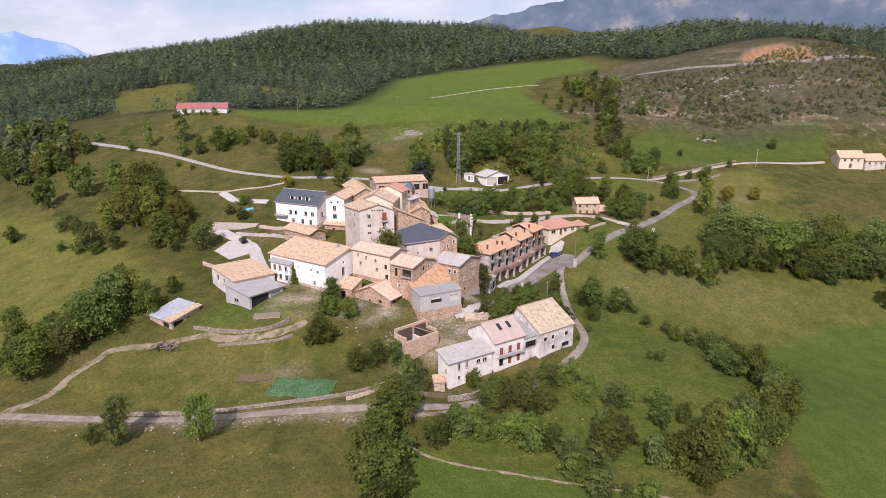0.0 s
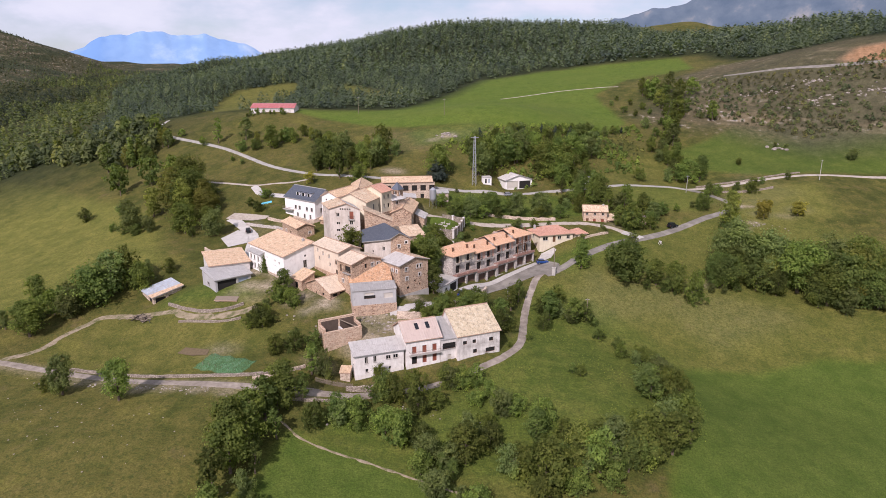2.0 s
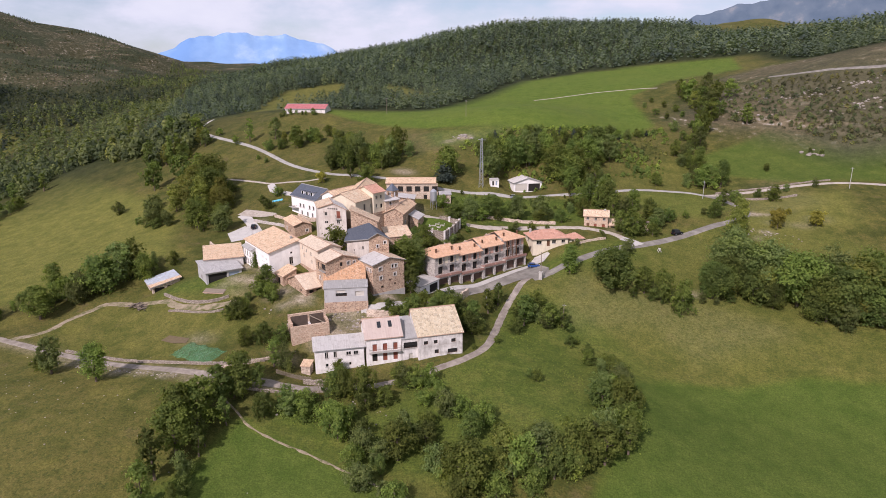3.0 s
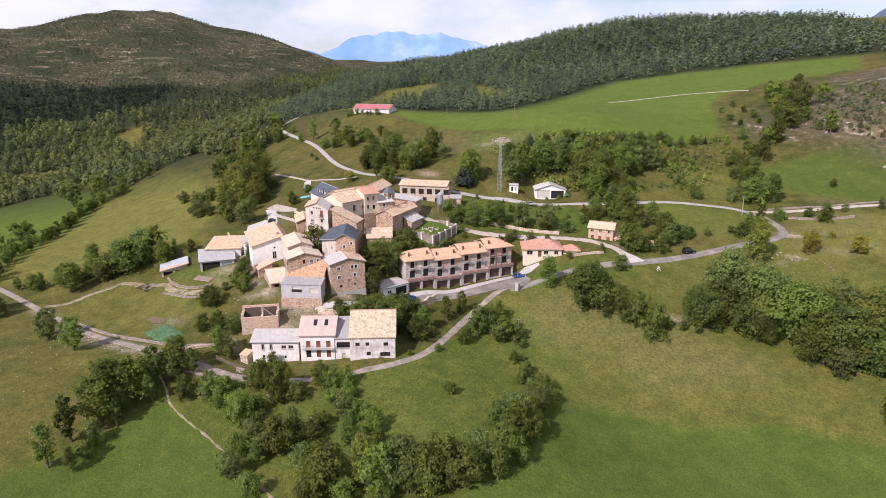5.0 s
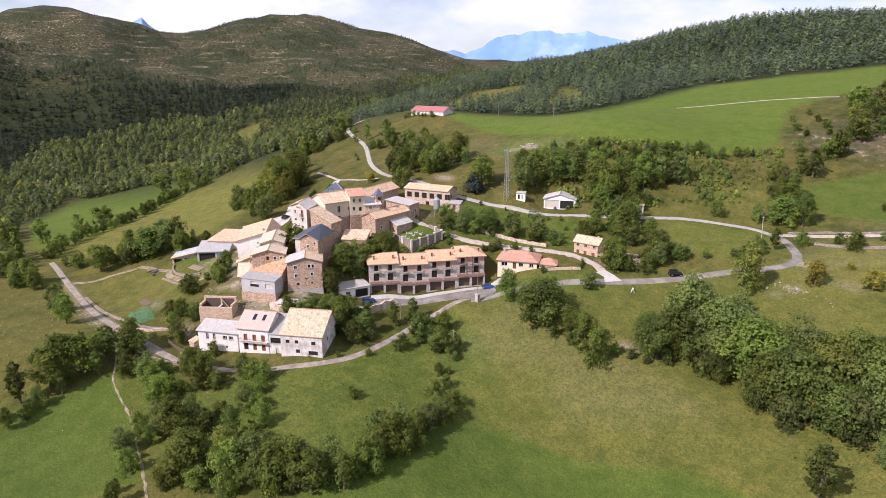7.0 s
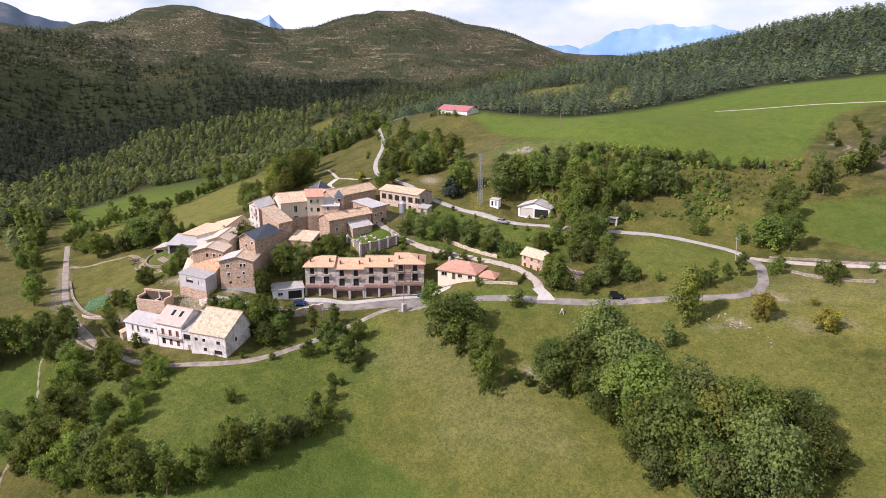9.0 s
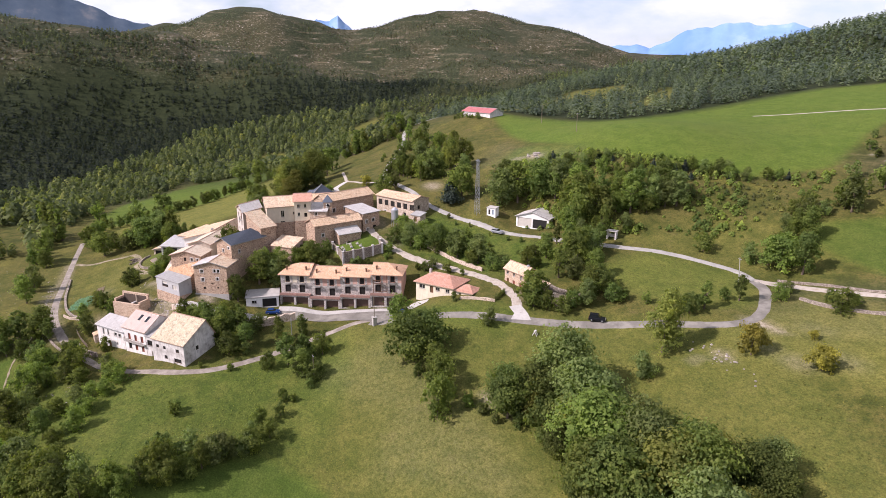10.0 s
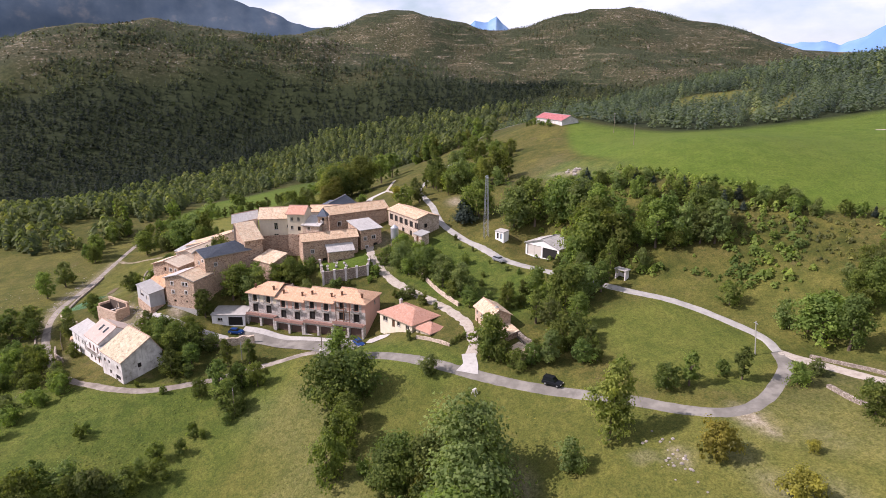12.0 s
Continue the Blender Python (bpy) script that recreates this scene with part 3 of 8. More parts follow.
LUSH = [[(2, 113), (24, 120), (37, 147), (41, 177), (60, 168), (69, 144), (60, 118), (47, 107), (19, 109)], [(8, 224), (40, 236), (52, 246), (44, 258), (20, 250), (-2, 240)],
        [(66, 262), (90, 264), (98, 276), (88, 286), (66, 278)], [(-62, 150), (-50, 150), (-40, 152), (-48, 160)], [(42, 208), (66, 228), (70, 224), (48, 203)], [(-24, 285), (4, 292), (0, 302), (-30, 296)],
        [(50, 112), (72, 124), (78, 168), (54, 186), (41, 190), (38, 160)], [(41, 190), (54, 186), (78, 168), (118, 182), (160, 190), (160, 240), (118, 262), (104, 262), (94, 252), (60, 218)]]
CLEARINGS = [[(-140, 357), (-175, 351), (-225, 440), (-235, 485), (-200, 520), (-180, 484)], [(-100, 414), (-165, 516), (-136, 497), (-86, 438)]]
DRY = [[(109, 269), (132, 284), (119, 306), (103, 293)], [(-52, 299), (-16, 293), (10, 299), (-29, 276)], [(54, 181), (77, 193), (90, 183), (112, 199), (97, 202), (55, 200)]]
PINEWOOD = [(-100, 350), (-62, 362), (-48, 430), (-40, 505), (0, 545), (55, 565), (130, 560), (146, 500), (160, 459), (178, 444), (205, 431), (236, 427), (300, 424), (340, 420), (430, 560), (330, 720), (170, 860), (30, 940), (-120, 985), (-250, 1030), (-420, 1110), (-620, 1170), (-780, 1170), (-620, 800), (-420, 560), (-290, 400), (-250, 335), (-235, 350), (-190, 350)]
VALLEYWOOD = [(-240, 318), (-420, 335), (-545, 425), (-700, 590), (-860, 760), (-900, 560), (-800, 330), (-860, 150), (-800, 0), (-700, -200), (-430, -100), (-400, 60), (-420, 130), (-440, 180), (-410, 250), (-300, 290)]
FARSLOPE = [(-479, 394), (-579, 478), (-1047, 808), (-984, 873), (-889, 928), (-1034, 1221), (-680, 870), (-531, 596), (-475, 483)]
GAPWOOD = [(-290, 395), (-420, 555), (-620, 795), (-780, 1165), (-1000, 1380), (-1180, 1400), (-1050, 1220), (-889, 928), (-700, 850), (-570, 480), (-420, 345), (-290, 340)]
NEARWOOD = [(-190, 325), (-235, 318), (-300, 285), (-330, 265), (-380, 240), (-418, 200), (-300, 150), (-237, 106), (-202, 91), (-300, 60), (-489, 74), (-500, 117), (-598, 191), (-675, 245), (-680, 331), (-672, 405), (-571, 480), (-420, 340), (-286, 330)]
GLADES = [[(-532, 394), (-541, 429), (-515, 451), (-463, 410), (-467, 382)], [(-504, 286), (-471, 311), (-406, 284), (-453, 268)]]
SCRUBHILL = [(84, 372), (96, 405), (124, 423), (173, 400), (260, 425), (330, 400), (260, 340), (200, 352), (153, 346), (120, 366)]
NEARFIELD = [(-14, 70), (-8, 104), (12, 103), (38, 97), (50, 84), (40, 60), (0, 50)]
DRYBEND = [(108, 262), (116, 258), (140, 268), (140, 290), (112, 288)]
SUNNYBANK = [(58, 284), (80, 292), (100, 300), (98, 318), (82, 316), (66, 304)]
SCRUBTOP = [(100, 445), (125, 434), (150, 421), (176, 406), (204, 398), (240, 424), (205, 433), (178, 446), (160, 461), (130, 470)]
QUARRY = [(180, 406), (193, 419), (210, 415), (222, 407), (223, 395), (200, 396)]
BARE = [(-22, 152, 5, 0.8), (-30, 156, 5, 0.9), (-40, 156, 6, 0.8), (-36, 163, 4, 0.8), (-12, 156, 5, 0.8), (-2, 160, 4, 0.8), (-46, 166, 5, 0.8), (-28, 180, 7, 0.6), (-16, 178, 5, 0.7), (-4, 188, 6, 0.6), (-8, 200, 5, 0.7), (-20, 200, 6, 0.6), (-12, 222, 8, 0.6), (4, 222, 6, 0.6), (62, 236, 5, 0.6)]
BARE_MORE = [(93.8, 211.4, 4, 0.8), (88, 208.5, 4, 0.7), (-45, 113.5, 4, 0.8), (-31, 114, 3, 0.7), (-18, 114.5, 4, 0.7), (108.5, 269.5, 5, 1.0), (113, 270, 4, 0.8), (103, 229, 7, 0.6), (112, 254, 4, 0.7), (109, 249, 2.5, 0.8), (116, 262, 7, 0.4), (118, 276, 9, 0.35), (-14, 291, 6, 0.9), (-20, 287, 5, 0.7), (130, 268, 7, 0.4), (124, 262, 6, 0.5), (-35, 131, 7, 0.5), (-60, 196, 10, 0.35), (-28, 252, 7, 0.8), (8, 128, 5, 0.4), (-2, 148, 6, 0.7), (-36, 150, 5, 0.5), (150, 355, 8, 0.5), (130, 385, 9, 0.6)]
VERGE = [(-93, 118), (-65, 115.9), (-44, 114.9), (-21, 115.3), (-4, 118.2), (-4, 120.5), (-21, 118), (-44, 117.5), (-65, 118.5), (-93, 120.5)]
BARE_BANK = [(-62, 114.5, 4, 0.6), (-38, 114.3, 4, 0.7), (-24, 114.6, 3, 0.7), (-52, 114, 4, 0.6), (-14, 149, 5, 0.9), (-18, 146, 4, 0.7), (-8, 143, 4, 0.9), (-2, 143, 4, 0.9), (-10, 139, 4, 0.6), (-24, 149.5, 4, 0.7), (-28, 158, 5, 0.8), (-33, 160, 4, 0.8)]
BARE_YARDS = [(0, 142, 6, 0.9), (6, 146.5, 6, 0.9), (-2, 137.5, 5, 0.8), (11, 150, 5, 0.8), (-8, 130.5, 5, 0.7), (15, 141.5, 5, 0.5), (-43.8, 163.4, 5, 0.9), (-35.2, 156.1, 5, 0.9), (-42.7, 151.1, 4, 0.6), (-0.2, 159.2, 5, 0.9), (6.7, 159.5, 5, 0.9), (7.5, 151.3, 4, 0.7), (0.3, 149.5, 5, 0.8), (-64, 202, 4, 0.6), (-52, 201, 5, 0.5)]


def steps(core_a, core_b, fine, reach, growth):
    out = list(np.arange(core_a, core_b + 0.1, fine))
    s = fine
    while out[-1] < reach:
        s *= growth
        out.append(out[-1] + s)
    s = fine
    lo = []
    v = core_a
    while v > -reach:
        s *= growth
        v -= s
        lo.append(v)
    return np.array(lo[::-1] + out)


gx, gy = steps(-112, 150, 2.0, 4700, 1.05), steps(72, 322, 2.0, 4700, 1.05)
GX, GY = np.meshgrid(gx, gy)
px, py = GX.ravel(), GY.ravel()
pz = land(px, py)
nx, ny = len(gx), len(gy)
cover4 = np.zeros((len(px), 4), np.float32)
for ring in FIELDS:
    cover4[:, 0] = np.maximum(cover4[:, 0], soft_region(px, py, ring, 3.0) * (0.95 if ring in FIELDS[1:3] else 0.65 if ring is FIELDS[4] else 1.0))
cover4[:, 1] = np.clip((-740 - px - 0.1 * py) / 120, 0, 1) * 0.9
cover4[:, 1] = np.maximum(cover4[:, 1], soft_region(px, py, SCRUBHILL, 25) * 0.85)
cover4[:, 1] = np.maximum(cover4[:, 1], soft_region(px, py, SCRUBTOP, 12) * 0.8)
cover4[:, 2] = np.maximum(soft_region(px, py, SCRUBHILL, 20), soft_region(px, py, SCRUBTOP, 10)) * 0.36
cover4[:, 1] = np.maximum(cover4[:, 1], np.clip((np.hypot(px, py) - 1500) / 400, 0, 1) * 0.9)
for ring in DRY:
    cover4[:, 2] = np.maximum(cover4[:, 2], soft_region(px, py, ring, 10) * 0.24)
for cx, cy, r, a in BARE + BARE_MORE + BARE_BANK + BARE_YARDS:
    cover4[:, 2] = np.maximum(cover4[:, 2], a * np.clip(1.3 - np.hypot(px - cx, (py - cy) * 1.6) / r, 0, 1))
cover4[:, 2] = np.maximum(cover4[:, 2], soft_region(px, py, QUARRY, 6))
cover4[:, 2] = np.maximum(cover4[:, 2], soft_region(px, py, VERGE, 2.5) * 0.6)
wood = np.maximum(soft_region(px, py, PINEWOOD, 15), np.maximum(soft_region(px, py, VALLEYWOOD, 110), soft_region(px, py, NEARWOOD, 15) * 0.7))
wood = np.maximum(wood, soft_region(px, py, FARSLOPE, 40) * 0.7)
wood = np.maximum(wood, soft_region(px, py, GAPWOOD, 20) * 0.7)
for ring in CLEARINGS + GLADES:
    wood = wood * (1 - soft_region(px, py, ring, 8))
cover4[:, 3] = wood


growth = np.zeros((len(px), 4), np.float32)
for k, rings in enumerate((LUSH, MEADOWS)):
    for ring in rings:
        growth[:, k] = np.maximum(growth[:, k], soft_region(px, py, ring, 7.0) * (0.28 if ring is LUSH[-1] else 0.8 if ring is LUSH[-2] else 0.15 if ring is MEADOWS[0] else 0.4 if ring is MEADOWS[1] else 0.85))
for ring, k in ((FIELDS[1], 0.6), (FIELDS[2], 0.6), (FIELDS[4], 0.6)):
    growth[:, 0] = np.maximum(growth[:, 0], soft_region(px, py, ring, 3.0) * k)
for ring, k in ((DRYBEND, 0.7), (LUSH[-1], 0.38), (LUSH[0], 0.14), (NEARFIELD, 0.35), (LUSH[2], 0.5), (SUNNYBANK, 0.4)):
    growth[:, 1] = np.maximum(growth[:, 1], soft_region(px, py, ring, 9.0) * k)
for ring in CLEARINGS + GLADES:
    growth[:, 1] = np.maximum(growth[:, 1], soft_region(px, py, ring, 7.0) * 0.45)
growth[:, 2] = np.maximum(soft_region(px, py, QUARRY, 8), np.maximum(soft_region(px, py, SCRUBHILL, 20), soft_region(px, py, SCRUBTOP, 10)) * 0.35)


def grid_mesh(name, verts, faces, smooth=True):
    me = bpy.data.meshes.new(name)
    me.vertices.add(len(verts))
    me.vertices.foreach_set("co", np.asarray(verts, np.float32).ravel())
    k = faces.shape[1]
    me.loops.add(faces.size)
    me.loops.foreach_set("vertex_index", faces.astype(np.int32).ravel())
    me.polygons.add(len(faces))
    me.polygons.foreach_set("loop_start", np.arange(0, faces.size, k, dtype=np.int32))
    me.polygons.foreach_set("use_smooth", np.full(len(faces), smooth))
    me.update(calc_edges=True)
    return me


ii = (np.arange(ny - 1)[:, None] * nx + np.arange(nx - 1)[None, :]).ravel()
me = grid_mesh("ground", np.c_[px, py, pz], np.c_[ii, ii + 1, ii + nx + 1, ii + nx])
attr = me.attributes.new("cover", "FLOAT_COLOR", "POINT")
attr.data.foreach_set("color", cover4.ravel())
attr = me.attributes.new("growth", "FLOAT_COLOR", "POINT")
attr.data.foreach_set("color", growth.ravel())
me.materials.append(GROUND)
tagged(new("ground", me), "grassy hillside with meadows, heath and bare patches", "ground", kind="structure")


def along(points, step=1.5):
    """Points on a smooth line through those given, about step metres apart."""
    p = [Vector(q) for q in points]
    p = [2 * p[0] - p[1]] + p + [2 * p[-1] - p[-2]]
    out = []
    for a, b_, c_, d in zip(p, p[1:], p[2:], p[3:]):
        n = max(2, int((c_ - b_).length / step))
        for i in range(n):
            s = i / n
            out.append(0.5 * ((2 * b_) + (c_ - a) * s + (2 * a - 5 * b_ + 4 * c_ - d) * s * s + (3 * b_ - a - 3 * c_ + d) * s ** 3))
    return out + [p[-2]]


LANES = []


def ribbon(name, points, width, material, label, category, lift=0.07, wobble=0.15):
    line = along([(x, y) for x, y in points])
    LANES.append((np.array([(q.x, q.y) for q in line]), width))
    rr = random.Random(name + str(points[0]))
    bm = bmesh.new()
    rows_ = []
    for i, q in enumerate(line):
        d = (line[min(i + 1, len(line) - 1)] - line[max(i - 1, 0)]).normalized()
        s = Vector((-d.y, d.x))
        w = width / 2
        row = []
        for k in (-1, -0.5, 0, 0.5, 1):
            e = q + s * (w * k + (rr.uniform(-wobble, wobble) if abs(k) == 1 else 0))
            z = ground_z(e.x, e.y) + (lift if abs(k) < 1 else -0.05)
            row.append(bm.verts.new((e.x, e.y, z)))
        rows_.append(row)
    for a, b_ in zip(rows_, rows_[1:]):
        for k in range(4):
            bm.faces.new((a[k], a[k + 1], b_[k + 1], b_[k]))
    bmesh.ops.recalc_face_normals(bm, faces=bm.faces)
    me = bpy.data.meshes.new(name)
    bm.to_mesh(me)
    bm.free()
    me.materials.append(material)
    return tagged(new(name, me), label, category, kind="structure")


ROAD, TRACK = "worn pale grey asphalt village road", "pale gravel farm track with worn edges"
ribbon("road", [(-130, 123), (-93, 120), (-65, 118), (-44, 117), (-21, 117.5), (-4, 120.5), (10, 126), (20, 132), (28, 140), (34, 148), (37, 157), (36.5, 167), (36, 178), (36.5, 189), (38, 198), (43, 206)], 2.7, DIRTROAD, ROAD, "road")
ribbon("road", [(40, 198.5), (43.5, 201.8), (50, 209), (60, 219.5), (72, 231), (84, 243.5), (94, 254), (100.6, 259.7), (105, 265), (106.6, 270), (105, 275.7), (100.2, 283), (96.5, 287), (92, 289)], 3.6, ROADTOP, ROAD, "road")
ribbon("road", [(92, 289), (85, 290), (73, 286), (64, 281), (56, 274.5), (40, 264.5), (32, 261), (17, 252.5), (5, 248), (-12, 243), (-30, 243.5), (-48, 243.5), (-62, 245.5), (-86, 257), (-123, 281), (-165, 301), (-186, 316), (-196, 340)], 2.7, UPPERROAD, ROAD, "road")
ribbon("track", [(-9, 217.6), (0, 217.6), (11, 220), (22, 224.4), (31.2, 228.6), (39.5, 231.7), (48.5, 233.9), (56, 234), (61.5, 233), (65, 231)], 3.3, TRACKTOP, "pale concrete village street with dusty edges", "street", wobble=0.45)
ribbon("track", [(92, 289), (105, 295), (124, 301), (150, 306), (185, 312)], 3.0, TRACKTOP, TRACK, "track")
ribbon("track", [(-92, 121), (-86, 127), (-84.7, 133), (-81.7, 139), (-77.6, 143.5), (-58.8, 144.6), (-52.7, 142.5), (-45.1, 142.4), (-39.7, 143.8), (-35.9, 145.5), (-33.6, 147.5)], 2.5, GRASSTRACK, "faint worn track through grass", "track", wobble=0.35)
ribbon("track", [(-112, 243), (-95.3, 238.4), (-88.5, 236.5), (-81.7, 234.8), (-73.3, 235.9), (-65.8, 236.6), (-58, 240)], 1.7, TRACKTOP, TRACK, "track")
ribbon("track", [(-81.5, 234), (-79.3, 231.5), (-75, 227), (-70, 225.2), (-62, 223.6)], 3.8, PALECONC, "pale gravel drive to a house", "drive")
ribbon("track", [(-14, 112.5), (-9.3, 110.8), (-1, 107.4), (13.5, 106), (27.6, 103), (40.5, 100), (56, 96)], 0.6, GRASSTRACK, "narrow stony path along a field edge", "path", wobble=0.35)
ribbon("track", [(-8, 411), (1, 418), (17, 430), (31, 437.5), (53, 442), (64, 440.5)], 1.8, TRACKTOP, TRACK, "track")
ribbon("road", [(125, 430.7), (150, 418.7), (176, 403.7), (204, 396.5), (227, 397), (300, 420)], 3.2, ROADTOP, ROAD, "road")
ribbon("road", [(-76, 206), (-72, 203.5), (-65.5, 198), (-59, 191.7), (-56, 185.3), (-52.3, 177), (-49, 171)], 4.6, PALECONC, "pale concrete lane between houses", "road")
ribbon("track", [(3, 151.2), (7, 154), (12, 161), (16, 168), (19, 174)], 2.4, CONCRETE, "narrow concrete path above a retaining wall", "path")


YARD = [(-70, 189.4), (-67.6, 196.4), (-65, 195.6), (-60.6, 191.4), (-58, 186.6), (-63.3, 182.8)]


def pad(name, ring, material, label, category, lift=0.1, cell=2.0):
    """A paved area that lies on the land."""
    xs, ys = [p[0] for p in ring], [p[1] for p in ring]
    bm = bmesh.new()
    vs = [bm.verts.new((x, y, 0)) for x, y in ring]
    f = bm.faces.new(vs)
    for axis, lo, hi in ((0, min(xs), max(xs)), (1, min(ys), max(ys))):
        v = lo + cell
        while v < hi:
            no = (1, 0, 0) if axis == 0 else (0, 1, 0)
            bmesh.ops.bisect_plane(bm, geom=bm.verts[:] + bm.edges[:] + bm.faces[:], plane_co=(v, v, 0), plane_no=no)
            v += cell
    for v in bm.verts:
        v.co.z = ground_z(v.co.x, v.co.y) + lift
    bmesh.ops.recalc_face_normals(bm, faces=bm.faces)
    me = bpy.data.meshes.new(name)
    bm.to_mesh(me)
    bm.free()
    me.materials.append(material)
    return tagged(new(name, me), label, category, kind="structure")


pad("pavement", [(15.4, 178.9), (25, 193.6), (35.2, 209.2), (40, 209.3), (43.6, 206), (44, 203.4), (40.4, 200), (36.2, 196.6), (31, 191.4), (26, 184.6), (21, 176.3)], ROADTOP, "worn asphalt forecourt before terraced houses", "forecourt", 0.14)
pad("pavement", [(-78, 206), (-77, 210.5), (-70, 209.5), (-61, 207.6), (-61.5, 205.4), (-66, 204.2), (-72, 204.8)], TRACKTOP, "pale gravel turning place beside the lane", "gravel", 0.12)
pad("pavement", YARD, PALECONC, "smooth pale concrete yard sloping beside the lane", "yard", 0.16)
pad("pavement", [(15.6, 178.9), (35.4, 209.2), (36.8, 208.4), (17.2, 177.9)], CONCRETE, "pale concrete apron before garages", "apron", 0.2)
pad("pavement", [(36.2, 211.6), (37.6, 210.4), (40.6, 211.6), (42, 215.4), (41, 216.6), (37, 214.4)], CONCRETE, "pale paved yard beside a bungalow", "yard", 0.15)
pad("pavement", [(63.5, 229.5), (64.5, 232.5), (68.8, 231.9), (71.8, 231), (68.4, 226.9), (66.8, 229)], PALECONC, "white concrete drive mouth", "drive", 0.13)

# ---- builders ----
def part(name, bm, material, parent=None, label="", smooth=False):
    """Links a bmesh as one mesh object, under a thing or a part."""
    me = bpy.data.meshes.new(name)
    bmesh.ops.recalc_face_normals(bm, faces=bm.faces)
    bm.to_mesh(me)
    bm.free()
    me.materials.append(material)
    if smooth:
        for p in me.polygons:
            p.use_smooth = True
    ob = new(name, me)
    ob.parent = parent
    return tagged(ob, label)


def thing(name, m, label, category, group=""):
    ob = new(name)
    ob.empty_display_size = 0.5
    ob.matrix_world = m
    return tagged(ob, label, category, group)


def box(bm, a, b_, bevel=0.0):
    """An axis-aligned block from corner a to corner b_."""
    r = bmesh.ops.create_cube(bm, size=1.0)
    for v in r["verts"]:
        v.co = Vector([a[i] + (v.co[i] + 0.5) * (b_[i] - a[i]) for i in range(3)])
    if bevel:
        es = list({e for v in r["verts"] for e in v.link_edges})
        bmesh.ops.bevel(bm, geom=es, offset=bevel, segments=1, affect="EDGES")
    return bm


def boxes(*pairs):
    bm = bmesh.new()
    for a, b_ in pairs:
        box(bm, a, b_)
    return bm


def bar(bm, p, q, r, sides=5, r2=None):
    """A round bar from p to q, tapering to r2."""
    p, q = Vector(p), Vector(q)
    d = q - p
    x = d.orthogonal().normalized()
    y = d.cross(x).normalized()
    r2 = r if r2 is None else r2
    rings = [[bm.verts.new(c + (x * math.cos(k * 2 * math.pi / sides) + y * math.sin(k * 2 * math.pi / sides)) * rad) for k in range(sides)] for c, rad in ((p, r), (q, r2))]
    for k in range(sides):
        bm.faces.new((rings[0][k], rings[0][(k + 1) % sides], rings[1][(k + 1) % sides], rings[1][k]))
    bm.faces.new(rings[0][::-1])
    bm.faces.new(rings[1])


SIDES = ("front", "right", "back", "left")


def wall_skin(bm, place, width, tops, holes, reveal=0.3):
    """One wall: place(s, z, d) gives the point s along, z up and d inwards. tops: (s, z) along its upper edge."""
    low = min(z for _, z in tops)
    holes = [h for h in holes if h[1] + h[3] < low - 0.02]
    xs = sorted({0.0, width, *[v for s, z, w, h in holes for v in (s, s + w)]})
    zs = sorted({0.0, low, *[v for s, z, w, h in holes for v in (z, z + h)]})
    for x0, x1 in zip(xs, xs[1:]):
        for z0, z1 in zip(zs, zs[1:]):
            cx, cz = (x0 + x1) / 2, (z0 + z1) / 2
            if not any(s < cx < s + w and z < cz < z + h for s, z, w, h in holes):
                bm.faces.new([bm.verts.new(place(*p, 0)) for p in ((x0, z0), (x1, z0), (x1, z1), (x0, z1))])
    for s, z, w, h in holes:
        c = [(s, z), (s + w, z), (s + w, z + h), (s, z + h)]
        for a, b_ in zip(c, c[1:] + c[:1]):
            bm.faces.new([bm.verts.new(place(*a, 0)), bm.verts.new(place(*b_, 0)), bm.verts.new(place(*b_, reveal)), bm.verts.new(place(*a, reveal))])
    if max(z for _, z in tops) > low + 0.01:
        pts = [(0, low), (width, low)] + [p for p in reversed(tops) if p[1] > low + 0.001]
        bm.faces.new([bm.verts.new(place(*p, 0)) for p in pts])


def roof_mesh(planes, thick=0.2):
    """Roof slabs from polygons given eave first, with metres along the eave and up the slope as texture places."""
    bm = bmesh.new()
    uv = bm.loops.layers.uv.new("UVMap")
    for at_, poly in enumerate(planes):
        p = [Vector(q) for q in poly]
        e = (p[1] - p[0]).normalized()
        n = (p[1] - p[0]).cross(p[-1] - p[0]).normalized()
        if n.z < 0:
            n = -n
        up = n.cross(e)
        top = [bm.verts.new(q) for q in p]
        bot = [bm.verts.new(q - Vector((0, 0, thick))) for q in p]
        faces = [bm.faces.new(top), bm.faces.new(bot[::-1])]
        for i in range(len(p)):
            j = (i + 1) % len(p)
            faces.append(bm.faces.new((top[i], bot[i], bot[j], top[j])))
        faces[0].material_index = 2 * min(at_, 1) if len(planes) > 1 else 0
        for f in faces[1:]:
            f.material_index = 1
        for f in faces:
            for l in f.loops:
                d = l.vert.co - p[0]
                l[uv].uv = (d.dot(e), d.dot(up))
    return bm


def verge(roof_m):
    return DULLGREY if roof_m in (SLATE, SHEETROOF, WHITEROOF, BLUESHEET, CONCRETE, REDSHEET) else CLAY


def roof_part(bm, roof_m, ob, name="roof"):
    """The slabs of a roof; a pair of materials gives its two slopes one each."""
    a, b_ = roof_m if isinstance(roof_m, tuple) else (roof_m, roof_m)
    rf = part(name, bm, a, ob)
    rf.data.materials.append(verge(a))
    rf.data.materials.append(b_)
    return rf


